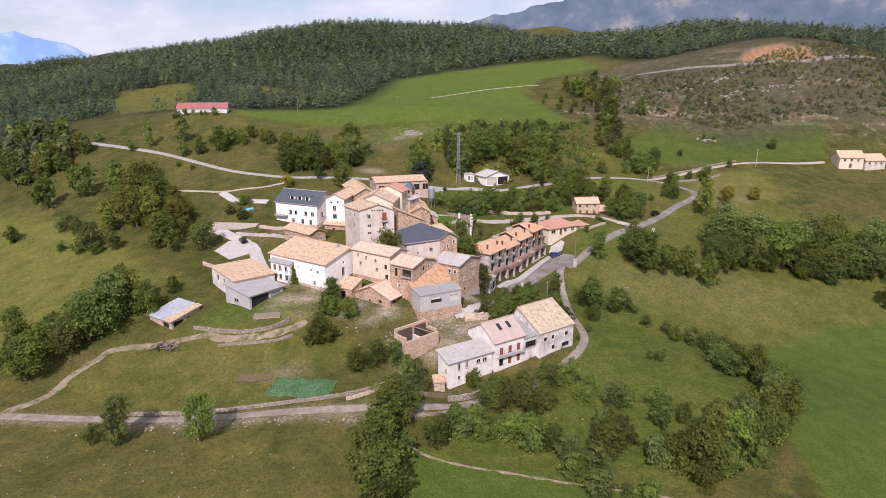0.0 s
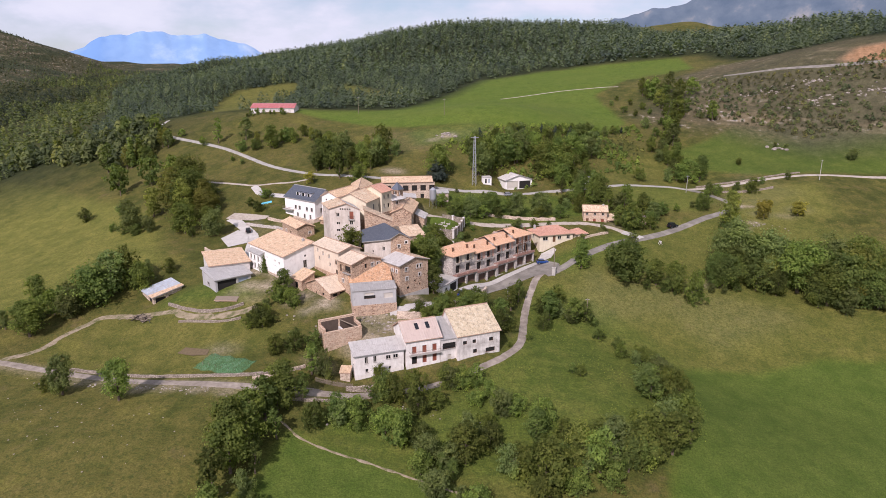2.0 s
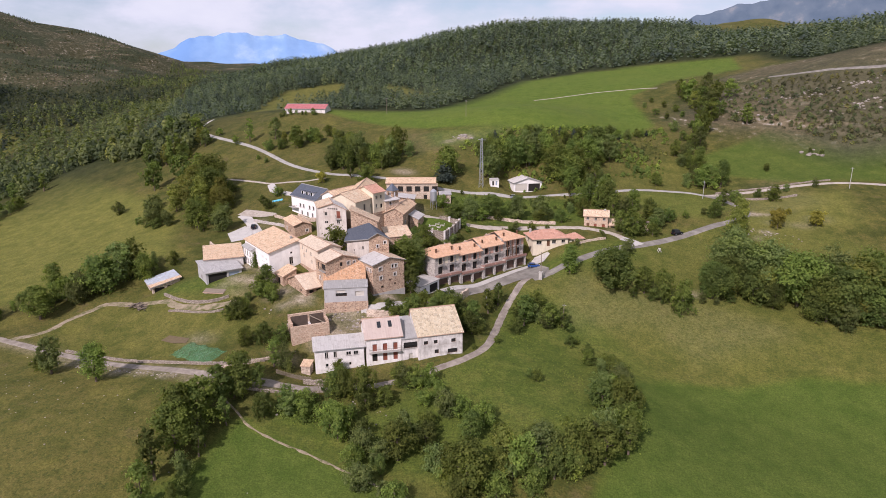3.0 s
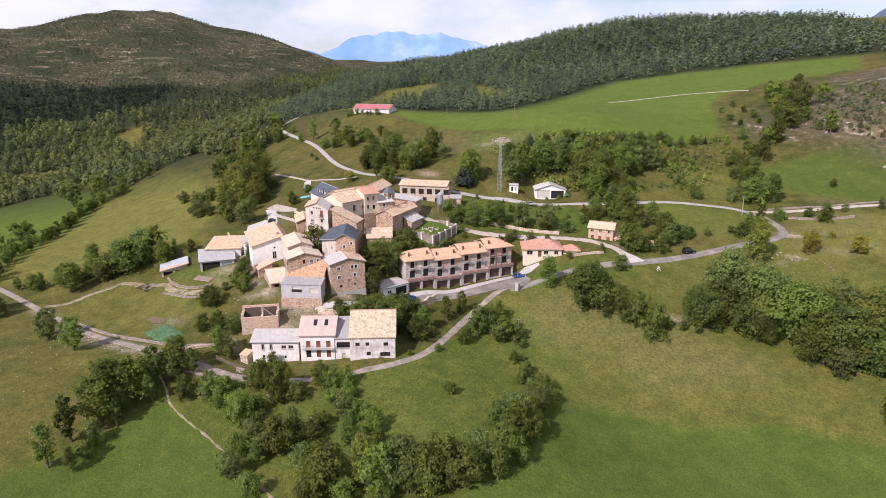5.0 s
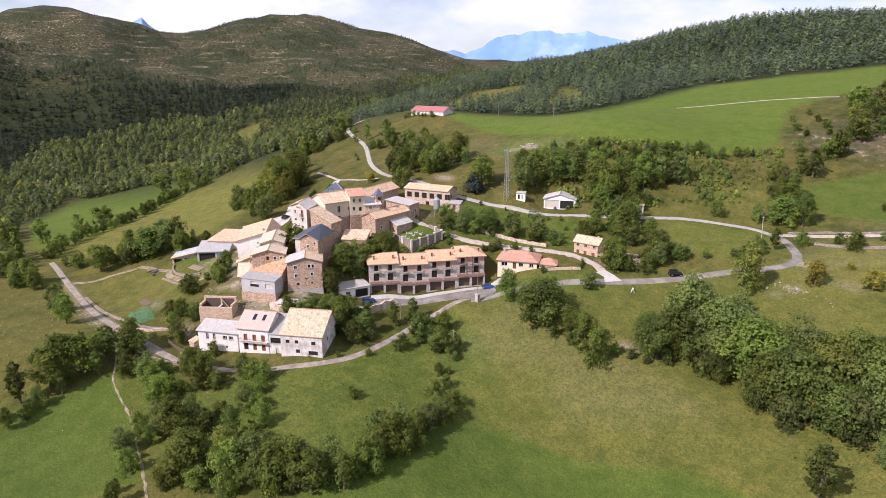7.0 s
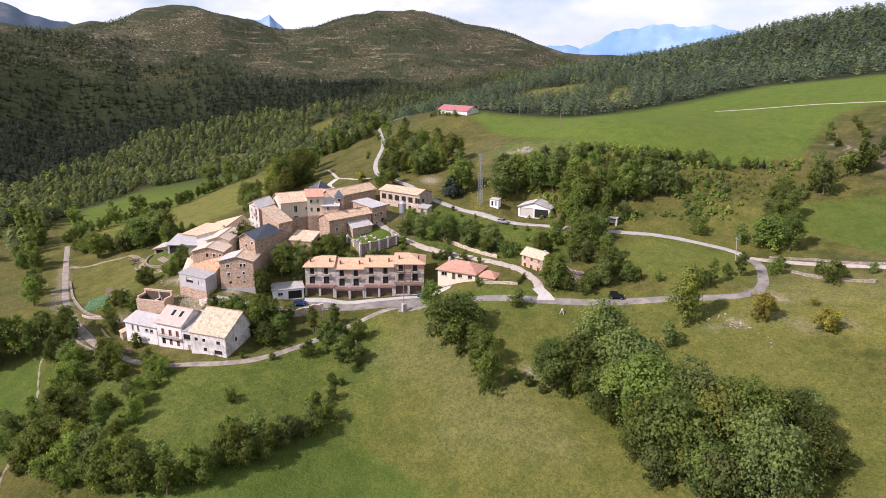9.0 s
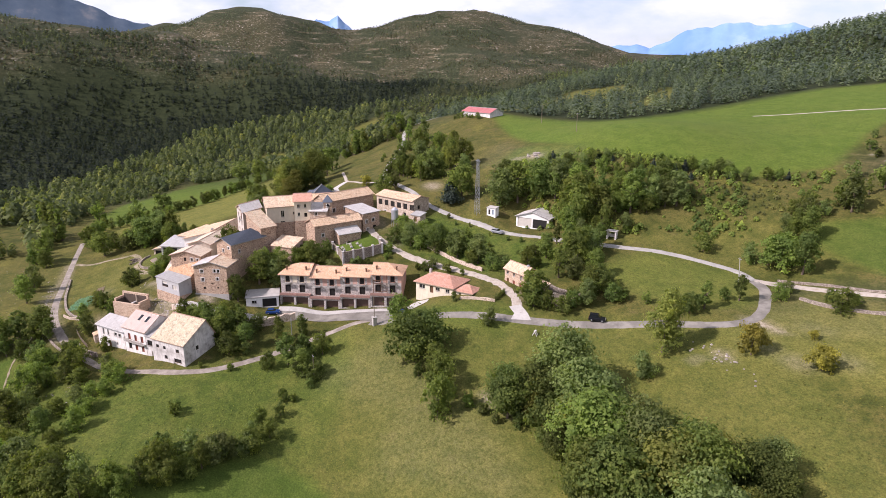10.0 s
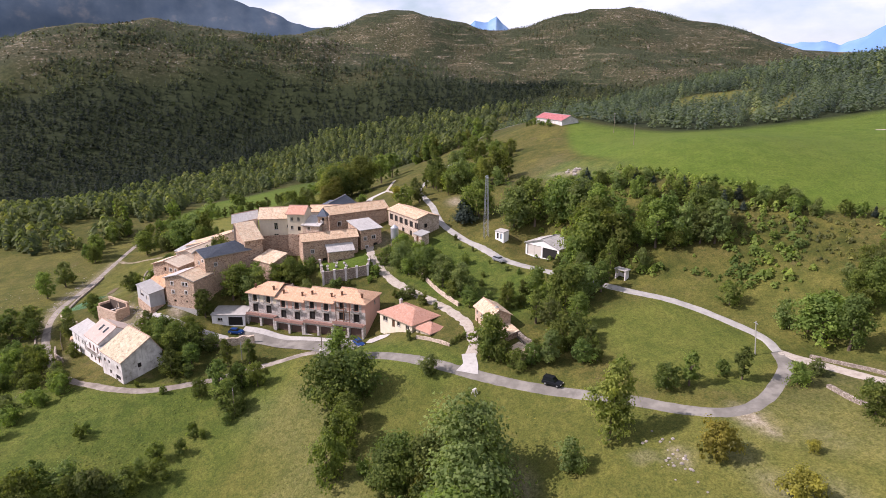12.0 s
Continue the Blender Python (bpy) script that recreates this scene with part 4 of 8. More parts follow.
WINDOW_STYLE = {"gate": (CONCRETE, GARAGEFILL), "win": (FRAME, GLASS), "shut": (REDWOOD, REDWOOD), "door": (BROWNWOOD, BROWNWOOD), "dark": (BROWNWOOD, DARKIN), "garage": (CONCRETE, DARKIN), "blue": (FRAME, BLUEGREY), "white": (FRAME, FRAME)}


def window(place, s, z, w, h, kind, parent, reveal=0.3):
    """A frame set into its opening with a pane, door, shutter or shade-coloured panel in it."""
    fm, pm = WINDOW_STYLE[kind]
    b_ = 0.07 if kind != "garage" else 0.12
    bm = bmesh.new()

    def blk(m_, s0, z0, s1, z1, d0, d1):
        vs = [m_.verts.new(place(ss, zz, dd)) for dd in (d0, d1) for zz in (z0, z1) for ss in (s0, s1)]
        for f in ((0, 1, 3, 2), (4, 6, 7, 5), (0, 4, 5, 1), (2, 3, 7, 6), (0, 2, 6, 4), (1, 5, 7, 3)):
            m_.faces.new([vs[i] for i in f])
    d0 = reveal - 0.14
    for q in ((s, z, s + b_, z + h), (s + w - b_, z, s + w, z + h), (s + b_, z + h - b_, s + w - b_, z + h), (s + b_, z, s + w - b_, z + b_)):
        blk(bm, *q, d0, d0 + 0.1)
    if kind in ("win", "white") and w > 0.7:
        blk(bm, s + w / 2 - 0.04, z + b_, s + w / 2 + 0.04, z + h - b_, d0, d0 + 0.08)
    if kind in ("shut", "door") and h > 1:
        blk(bm, s + w / 2 - 0.02, z + b_, s + w / 2 + 0.02, z + h - b_, d0 + 0.02, d0 + 0.16)
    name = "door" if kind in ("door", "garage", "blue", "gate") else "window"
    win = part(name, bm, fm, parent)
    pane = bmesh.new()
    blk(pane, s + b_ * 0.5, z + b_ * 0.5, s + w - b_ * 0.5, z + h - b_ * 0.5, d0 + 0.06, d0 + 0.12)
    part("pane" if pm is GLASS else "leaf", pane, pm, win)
    if kind == "win" and h > 0.8:
        sill = bmesh.new()
        blk(sill, s - 0.12, z - 0.1, s + w + 0.12, z, -0.1, 0.12)
        part("sill", sill, CONCRETE, win)
    return win


def surround(place, s, z, w, h, win):
    """A pale band of plaster round an opening in rubble stone."""
    bm = bmesh.new()
    for a0, b0, a1, b1 in ((s - 0.2, z - 0.1, s, z + h + 0.22), (s + w, z - 0.1, s + w + 0.2, z + h + 0.22), (s, z + h, s + w, z + h + 0.22)):
        vs = [bm.verts.new(place(ss, zz, dd)) for dd in (-0.03, 0.05) for zz in (b0, b1) for ss in (a0, a1)]
        for f in ((0, 1, 3, 2), (4, 6, 7, 5), (0, 4, 5, 1), (2, 3, 7, 6), (0, 2, 6, 4), (1, 5, 7, 3)):
            bm.faces.new([vs[i] for i in f])
    part("surround", bm, GREYWHITE, win)


FOOT = []


def footprint(x, y, turn, L, D):
    FOOT.append((x, y, math.cos(radians(turn)), math.sin(radians(turn)), L, D))


def house(name, label, at, turn, size, base, eave, roof, wall_m, roof_m, holes=(), over=0.45, chimneys=(), category="house", group="", plinth=None, thick=0.2, skew=0.0):
    """at: front left corner; turn: degrees of the front's direction; size: length along the front and depth.
    roof: (form, top, share): u, a ridge along the front at a share of the depth; v, a ridge across it at a share of the length;
    back, right, left: one slope that rises to that side; hip; none. Heights are the world's.
    skew: how far the side walls lean off square, along the front for each metre of depth."""
    L, D = size
    footprint(*at, turn, L, D)
    h = eave - base
    form, top, share = (*roof, 0.5)[:3] if roof else ("none", eave, 0.5)
    t_ = top - base
    ob = thing(name, pose(*at, base, 0, 0, turn), label, category, group)
    P = {"front": (lambda s, z, d: (s, d, z), L), "right": (lambda s, z, d: (L - d, s, z), D), "back": (lambda s, z, d: (L - s, D - d, z), L), "left": (lambda s, z, d: (d, D - s, z), D)}
    flat = {k: [(0, h), (w, h)] for k, (_, w) in P.items()}
    o = over
    planes = []
    if form == "u":
        y = D * share
        flat["right"] = [(0, h), (y, t_), (D, h)]
        flat["left"] = [(0, h), (D - y, t_), (D, h)]
        k1, k2 = (t_ - h) / y, (t_ - h) / (D - y)
        planes = [[(-o, -o, h - o * k1), (L + o, -o, h - o * k1), (L + o, y, t_), (-o, y, t_)], [(L + o, D + o, h - o * k2), (-o, D + o, h - o * k2), (-o, y, t_), (L + o, y, t_)]]
        ridge = ((-o, y, t_), (L + o, y, t_))
    elif form == "v":
        x = L * share
        flat["front"] = [(0, h), (x, t_), (L, h)]
        flat["back"] = [(0, h), (L - x, t_), (L, h)]
        k1, k2 = (t_ - h) / x, (t_ - h) / (L - x)
        planes = [[(-o, D + o, h - o * k1), (-o, -o, h - o * k1), (x, -o, t_), (x, D + o, t_)], [(L + o, -o, h - o * k2), (L + o, D + o, h - o * k2), (x, D + o, t_), (x, -o, t_)]]
        ridge = ((x, -o, t_), (x, D + o, t_))
    elif form == "back":
        k1 = (t_ - h) / D
        flat["right"], flat["left"], flat["back"] = [(0, h), (D, t_)], [(0, t_), (D, h)], [(0, t_), (L, t_)]
        planes = [[(-o, -o, h - o * k1), (L + o, -o, h - o * k1), (L + o, D + o, t_ + o * k1), (-o, D + o, t_ + o * k1)]]
    elif form in ("left", "right"):
        k1 = (t_ - h) / L
        a, b_ = (t_, h) if form == "left" else (h, t_)
        s = -1 if form == "left" else 1
        flat["front"], flat["back"] = [(0, a), (L, b_)], [(0, b_), (L, a)]
        flat["left"], flat["right"] = [(0, a), (D, a)], [(0, b_), (D, b_)]
        za, zb_ = a - s * o * k1, b_ + s * o * k1
        planes = [[(L + o, -o, zb_), (L + o, D + o, zb_), (-o, D + o, za), (-o, -o, za)]] if form == "left" else [[(-o, D + o, za), (-o, -o, za), (L + o, -o, zb_), (L + o, D + o, zb_)]]
    elif form == "hip":
        m_ = min(L, D) / 2 * (share * 2)
        e = h - o * (t_ - h) / (D / 2)
        r0, r1 = (m_, D / 2, t_), (L - m_, D / 2, t_)
        planes = [[(-o, -o, e), (L + o, -o, e), r1, r0], [(L + o, D + o, e), (-o, D + o, e), r0, r1], [(L + o, -o, e), (L + o, D + o, e), r1], [(-o, D + o, e), (-o, -o, e), r0]]
        ridge = (r0, r1)
    bm = bmesh.new()
    per = {k: [] for k in SIDES}
    for side, s, z, w, hh, kind in holes:
        per[side].append((s, z - base, w, hh, kind))
    for side in SIDES:
        place, width = P[side]
        wall_skin(bm, place, width, flat[side], [q[:4] for q in per[side]])
    part("wall", bm, wall_m, ob)
    for side in SIDES:
        for q in per[side]:
            low = min(z for _, z in flat[side])
            win = window(P[side][0], *q[:4], q[4], ob, 0.3 if q[1] + q[3] < low - 0.02 else 0.1)
            if q[4] == "win" and wall_m in (STONE, PALESTONE, GREYSTONE):
                surround(P[side][0], *q[:4], win)
    if planes:
        rf = roof_part(roof_mesh([[(x, y, z + 0.22) for x, y, z in p] for p in planes], thick), roof_m, ob)
        if form in ("u", "v", "hip"):
            bm = bmesh.new()
            bar(bm, Vector(ridge[0]) + Vector((0, 0, 0.2)), Vector(ridge[1]) + Vector((0, 0, 0.2)), 0.16, 6)
            part("ridge_tiles", bm, verge(roof_m), rf)
    for cx, cy, ch in chimneys:
        zc = t_ - 0.6
        bm = boxes(((cx - 0.32, cy - 0.32, zc - 2.0), (cx + 0.32, cy + 0.32, zc + ch)), ((cx - 0.42, cy - 0.42, zc + ch), (cx + 0.42, cy + 0.42, zc + ch + 0.12)), ((cx - 0.2, cy - 0.2, zc + ch + 0.12), (cx + 0.2, cy + 0.2, zc + ch + 0.35)))
        part("chimney", bm, CONCRETE, ob)
    if plinth:
        pz_, pm = plinth
        g = 0.12
        part("plinth", boxes(((-g, -g, 0), (L + g, g * 2, pz_ - base)), ((-g, D - g, 0), (L + g, D + g, pz_ - base)), ((-g, g * 2, 0), (g, D - g, pz_ - base)), ((L - g, g * 2, 0), (L + g, D - g, pz_ - base))), pm, ob)
    if skew:
        for o_ in ob.children_recursive:
            o_.data.transform(Matrix(((1, skew, 0, 0), (0, 1, 0, 0), (0, 0, 1, 0), (0, 0, 0, 1))))
    return ob


def facade(ob, a, b_, base, tops, holes, material):
    """One upright wall from plan point a to b_, seen from its right hand; tops: (metres along, world height)."""
    d = (Vector(b_) - Vector(a)).normalized()
    n = Vector((-d.y, d.x))
    o = ob.matrix_world.translation

    def place(s_, z, q):
        return (a[0] + d.x * s_ + n.x * q - o.x, a[1] + d.y * s_ + n.y * q - o.y, z)
    bm = bmesh.new()
    hs = [(h[0], h[1] - base, h[2], h[3]) for h in holes]
    width = (Vector(b_) - Vector(a)).length
    wall_skin(bm, place, width, [(min(t_[0], width), t_[1] - base) for t_ in tops], hs)
    part("wall", bm, material, ob)
    for q, h in zip(hs, holes):
        win = window(place, *q, h[4], ob)
        if material in (STONE, PALESTONE, GREYSTONE) and h[4] == "win":
            surround(place, *q, win)


def balcony(ob, s0, s1, z, deep=0.9, base=0.0, rail=IRON):
    """A slab on the front wall with an open rail."""
    z -= base
    slab = part("balcony", boxes(((s0, -deep, z - 0.14), (s1, 0.02, z))), CONCRETE, ob)
    bm = bmesh.new()
    box(bm, (s0, -deep, z + 0.92), (s1, -deep + 0.05, z + 0.98))
    for e in (s0, s1 - 0.05):
        box(bm, (e, -deep + 0.05, z + 0.92), (e + 0.05, 0, z + 0.98))
    n = int((s1 - s0) / 0.22)
    for i in range(n + 1):
        x = s0 + (s1 - s0 - 0.03) * i / n
        box(bm, (x, -deep + 0.01, z), (x + 0.03, -deep + 0.04, z + 0.92))
    part("railing", bm, rail, slab)


# ---- houses: the low front row ----
f1 = house("house", "low white rendered house with a grey sheet roof", (1.3, 129.7), 33.8, (12.0, 4.3), 12.0, 20.7, ("back", 22.1), OFFWHITE, WHITEROOF,
           [("front", 2.4, 18.4, 0.8, 1.6, "win"), ("front", 4.5, 18.4, 0.8, 1.6, "win"), ("front", 7.6, 18.7, 1.2, 1.0, "win"), ("front", 9.4, 18.7, 1.2, 1.0, "win"), ("front", 2.5, 16.1, 0.7, 0.9, "win"), ("front", 8.2, 16.0, 0.6, 0.8, "win"), ("front", 4.6, 14.8, 1.1, 2.0, "door"), ("left", 2.6, 18.0, 0.9, 0.9, "win")])
f2 = house("house", "white rendered house with red-brown shutters and a long balcony", (11.9, 136.5), 34.5, (8.8, 10.4), 13.0, 22.7, ("u", 25.8, 0.48), OFFWHITE, PINKSHEET,
           [("front", x, 19.1, 1.1, 1.9, "shut") for x in (1.5, 4.1, 6.7)] + [("front", 1.4, 16.4, 1.3, 2.1, "dark"), ("front", 4.1, 16.4, 1.1, 2.1, "shut"), ("front", 6.7, 16.4, 1.1, 2.1, "shut"), ("right", 4.6, 23.0, 0.9, 1.2, "win"), ("right", 6.4, 23.0, 0.9, 1.2, "win")])
balcony(f2, 0.6, 8.6, 18.95, 0.9, 13.0, OLDWOOD)
for x in (3.2, 6.0):
    bm = bmesh.new()
    box(bm, (x, 2.3, 11.33), (x + 0.9, 3.9, 11.45))
    for v in bm.verts:
        v.co.z += (v.co.y - 2.3) * 0.62 - 0.02
    part("roof_window", bm, GLASS, f2)
f23 = house("house", "narrow weathered annex with an open loggia", (19.3, 141.6), 36, (4.6, 8.2), 13.0, 21.6, ("back", 24.2), GREYWHITE, SHEETROOF, [("front", 0.4, 19.0, 3.6, 1.6, "dark"), ("front", 1.7, 15.9, 1.0, 1.6, "white")], over=0.25)
balcony(f23, 0.3, 4.1, 19.0, 0.15, 13.0)
house("house", "weathered grey house with a lichened yellow tile roof", (23.2, 142.9), 36.5, (11.6, 10.6), 12.5, 22.3, ("u", 26.6, 0.75), DIRTYWHITE, YELLOWTILE,
      [("front", 1.4, 19.9, 1.1, 1.0, "dark"), ("front", 4.0, 19.9, 1.0, 1.0, "dark"), ("front", 8.6, 19.8, 1.2, 1.0, "dark"), ("front", 4.2, 17.2, 1.1, 1.1, "dark"), ("front", 7.7, 16.9, 2.6, 1.2, "dark"), ("front", 7.4, 16.2, 1.0, 0.6, "white"), ("right", 4.0, 19.5, 1.0, 1.2, "dark")], over=0.3)

# the roofless ruin: four thick stone walls, a cross wall and a fallen beam
ruin = thing("ruined_barn", pose(-8.2, 134.4, 16.5, 0, 0, 43), "roofless ruined stone barn with bare gable walls", "ruin")
for a, b_ in (((0, 0, 0), (9.8, 0.6, 7.0)), ((9.2, 0.6, 0), (9.8, 3.9, 7.6)), ((0, 3.9, 0), (9.8, 4.5, 9.0)), ((0, 0.6, 0), (0.6, 3.9, 7.8))):
    part("wall", boxes((a, b_)), WARMSTONE, ruin)
footprint(-8.2, 134.4, 43, 9.8, 4.5)
# dark plaster with the shade deep inside the ruin put into its colour
INNERSHADE = plain("dark_plaster_with_depth_shade", (0.09, 0.065, 0.05), 0.95, 0, 0.4, 0.8)
for a, b_ in (((0.6, 3.86, 0), (5.0, 3.9, 8.6)), ((5.5, 3.86, 0), (9.2, 3.9, 8.6)), ((0.6, 0.6, 0), (0.64, 3.86, 7.3)), ((9.16, 0.6, 0), (9.2, 3.86, 7.1)), ((5.5, 0.6, 0), (5.54, 3.86, 6.4))):
    part("inner_face", boxes((a, b_)), INNERSHADE, ruin)
part("shaded_rubble_floor", boxes(((0.64, 0.6, 0), (9.16, 3.86, 4.2))), INNERSHADE, ruin)
bm = bmesh.new()
for a, b_ in (((0, 0, 7.0), (9.8, 0.62, 7.12)), ((9.18, 0.62, 7.6), (9.82, 3.9, 7.72)), ((0, 3.88, 9.0), (9.8, 4.52, 9.12)), ((-0.02, 0.62, 7.8), (0.62, 3.88, 7.92))):
    box(bm, a, b_)
part("wall_top", bm, WARMSTONE, ruin)
part("cross_wall", boxes(((5.0, 0.6, 0), (5.5, 3.9, 6.6))), GREYWHITE, ruin)
bm = bmesh.new()
bar(bm, (5.4, 3.8, 8.4), (8.8, 0.6, 6.9), 0.14, 6)
part("beam", bm, OLDWOOD, ruin)

# ---- houses: the stone core ----
grey = house("house", "grey cement block house on a rubble stone base", (-5.6, 146.9), 28, (11.5, 4.2), 17.0, 30.3, ("back", 31.0), GREY, SHEETROOF,
             [("front", 3.0, 28.0, 3.0, 0.9, "dark"), ("front", 8.2, 27.9, 2.4, 1.4, "white"), ("front", 3.2, 29.0, 2.4, 0.7, "white")], over=0.2, plinth=(26.4, STONE))
house("house", "low stone annex with a sagging orange tile roof", (-7.8, 151.0), 28, (11.0, 5.2), 20.0, 31.3, ("back", 34.6), STONE, RUSTTILE, over=0.3)
house("house", "tall brown stone house with small windows and a pale roof", (4.1, 156.9), 56.5, (10.2, 7.7), 20.0, 35.0, ("v", 36.4, 0.52), STONE, (WHITEROOF, OLDTILE),
      [("front", 2.0, 33.0, 0.9, 1.0, "win"), ("front", 6.1, 33.2, 0.7, 1.0, "win"), ("front", 7.2, 33.2, 0.7, 1.0, "win"), ("front", 2.1, 30.4, 0.9, 1.0, "win"), ("front", 6.8, 30.8, 0.7, 0.9, "win"), ("front", 2.5, 27.9, 0.9, 0.7, "dark"), ("front", 6.8, 28.2, 0.6, 0.6, "dark"), ("front", 5.0, 29.6, 0.8, 0.4, "dark"),
       ("left", 2.0, 31.8, 0.9, 1.9, "door"), ("left", 4.4, 32.8, 0.7, 0.9, "win"), ("left", 6.0, 32.8, 0.7, 0.9, "win")], plinth=(26.6, CONCRETE))
house("house", "brown stone barn with a wide tiled gable", (-23.2, 155.7), -30.5, (11.8, 6.2), 18.0, 28.4, ("v", 30.9), STONE, PALETILE,
      [("front", 5.2, 26.4, 0.6, 1.0, "dark"), ("front", 4.9, 23.6, 1.2, 1.6, "door"), ("front", 8.2, 27.0, 1.0, 0.8, "dark"), ("right", 1.0, 27.0, 1.4, 0.9, "dark"), ("right", 3.2, 27.0, 1.6, 0.9, "dark"), ("right", 2.2, 23.4, 0.9, 1.0, "dark")])
s3 = house("house", "stone house with an open timber gallery", (-13.2, 155.8), -35, (6.9, 9.7), 22.0, 36.0, ("u", 37.4), STONE, PALETILE,
           [("front", 1.2, 33.0, 0.9, 2.1, "dark"), ("front", 3.6, 33.4, 2.8, 1.8, "dark"), ("front", 2.2, 30.2, 0.8, 0.9, "win"), ("right", 4.2, 34.2, 0.8, 1.2, "dark"), ("right", 6.4, 34.3, 0.8, 1.0, "win"), ("right", 8.3, 34.4, 0.6, 0.8, "win")])
balcony(s3, 3.4, 6.6, 33.3, 0.7, 22.0, OLDWOOD)
house("house", "tall ochre rendered house with small windows", (-24.2, 165.2), -35, (12.9, 7.2), 24.0, 37.3, ("u", 38.5, 0.56), TAN, PALETILE,
      [("front", x, z, 0.75, 0.9, "win") for x, z in ((1.6, 35.6), (4.4, 35.2), (7.6, 34.9), (2.4, 33.4), (8.0, 32.6))] + [("front", 11.0, 33.6, 0.9, 1.2, "dark"), ("front", 11.2, 30.6, 1.0, 1.6, "dark"), ("right", 3.0, 35.4, 0.7, 0.8, "win")], plinth=(30.6, STONE))
wh = house("house", "large white house with a wide orange tile roof", (-47.5, 169.9), -34.5, (20.8, 12.4), 20.0, 34.9, ("u", 37.5, 0.79), WHITE, TILE,
           [("front", x, z, w, h, "win") for x, z, w, h in ((8.6, 32.2, 0.7, 0.7), (10.4, 32.4, 0.6, 0.6), (15.2, 32.3, 0.7, 0.7), (17.6, 32.0, 0.8, 0.8), (9.8, 29.0, 0.8, 0.6), (16.2, 28.9, 0.9, 0.9), (1.0, 30.8, 1.0, 1.5), (1.0, 28.4, 0.9, 1.4))]
           + [("right", 6.2, 30.4, 1.2, 2.3, "win"), ("right", 6.6, 33.6, 0.7, 0.7, "win"), ("right", 10.6, 33.6, 0.6, 0.9, "win"), ("right", 10.4, 31.2, 0.7, 1.2, "win")], chimneys=((17.2, 8.6, 0.9),), plinth=(28.6, PALESTONE))
part("vent_slot", boxes(((14.6, -0.05, 11.2), (16.8, 0.02, 11.32))), GREY, wh)
house("house", "white gallery wing with a grey sheet roof", (-46.9, 168.0), -34.5, (7.4, 1.6), 20.0, 33.3, ("back", 33.9), WHITE, SHEETROOF, [("front", x, z, 1.2, 1.5, "win") for x in (0.7, 2.9, 5.2) for z in (31.0, 28.6)], over=0.5)
house("lean_to", "small tiled stone lean-to against a white house", (-27.6, 156.6), -30, (5.2, 4.2), 20.0, 29.6, ("back", 31.2), STONE, TILE, [("front", 1.8, 27.0, 1.4, 1.9, "dark")], over=0.25)
house("lean_to", "small stone shed with a patched tile roof", (-25.0, 152.8), -28, (4.6, 3.4), 18.0, 24.3, ("back", 25.6), STONE, OLDTILE, [("front", 1.2, 21.4, 1.5, 1.8, "dark")], over=0.3)

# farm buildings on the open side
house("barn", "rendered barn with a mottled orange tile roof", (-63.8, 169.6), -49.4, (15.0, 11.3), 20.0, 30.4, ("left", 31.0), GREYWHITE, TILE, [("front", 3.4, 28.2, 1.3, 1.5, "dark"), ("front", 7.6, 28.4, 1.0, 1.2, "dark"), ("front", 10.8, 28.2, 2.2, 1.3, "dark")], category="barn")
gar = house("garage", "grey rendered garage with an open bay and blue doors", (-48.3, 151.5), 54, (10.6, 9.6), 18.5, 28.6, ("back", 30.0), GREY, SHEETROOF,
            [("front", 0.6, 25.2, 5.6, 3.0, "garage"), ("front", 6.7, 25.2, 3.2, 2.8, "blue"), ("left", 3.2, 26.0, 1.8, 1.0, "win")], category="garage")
shed = house("shed", "open-fronted low stone shed with a blue-grey sheet roof", (-75.4, 154.9), -34, (9.2, 8.4), 17.5, 22.5, ("back", 24.2), PALESTONE, BLUESHEET, [("right", 0.6, 20.6, 3.0, 1.6, "dark"), ("right", 4.4, 20.9, 3.4, 1.5, "dark"), ("front", 5.6, 20.4, 2.6, 1.5, "dark")], category="shed", over=0.5)
roof_part(roof_mesh([[(6.6, -0.52, 5.2), (9.72, -0.52, 5.2), (9.72, 8.92, 7.12), (7.6, 8.92, 7.12)]], 0.05), TILE, shed, "tile_patch")

house("lean_to", "low pigsty with a sagging board roof before a garage", (-46.2, 147.6), 10, (5.8, 1.5), 20.0, 24.3, ("back", 24.7), PALESTONE, OLDWOOD, [("front", 1.4, 22.9, 1.2, 1.1, "dark"), ("front", 4.8, 22.9, 1.2, 1.1, "dark")], over=0.3)
house("hut", "tiny stone hut with an orange tile roof", (-1.9, 128.2), 10, (2.3, 2.2), 13.5, 16.8, ("back", 17.4), PALESTONE, TILE, category="hut", over=0.2)

# slate-roofed house and the tall gabled block
SLATE_BASE = 24.0
slate = thing("house", pose(0, 0, SLATE_BASE), "stone and render house with a dark slate roof", "house")
S_A, S_B, S_C, S_D, S_E = (-0.8, 164.7), (3.8, 168.2), (-5.8, 180.4), (-12.8, 175.3), (-9.9, 168.3)
facade(slate, S_A, S_B, SLATE_BASE, [(0, 40.2), (2.6, 41.5), (5.8, 39.9)], [(2.2, 37.4, 0.6, 0.9, "win"), (4.3, 38.4, 0.7, 0.8, "win")], STONE)
facade(slate, S_B, S_C, SLATE_BASE, [(0, 39.9), (15.5, 39.0)], [(3.0, 36.6, 0.9, 1.0, "win")], STONE)
facade(slate, S_C, S_D, SLATE_BASE, [(0, 39.0), (8.7, 39.5)], [], STONE)
facade(slate, S_D, S_E, SLATE_BASE, [(0, 39.5), (7.6, 37.9)], [], STUCCO)
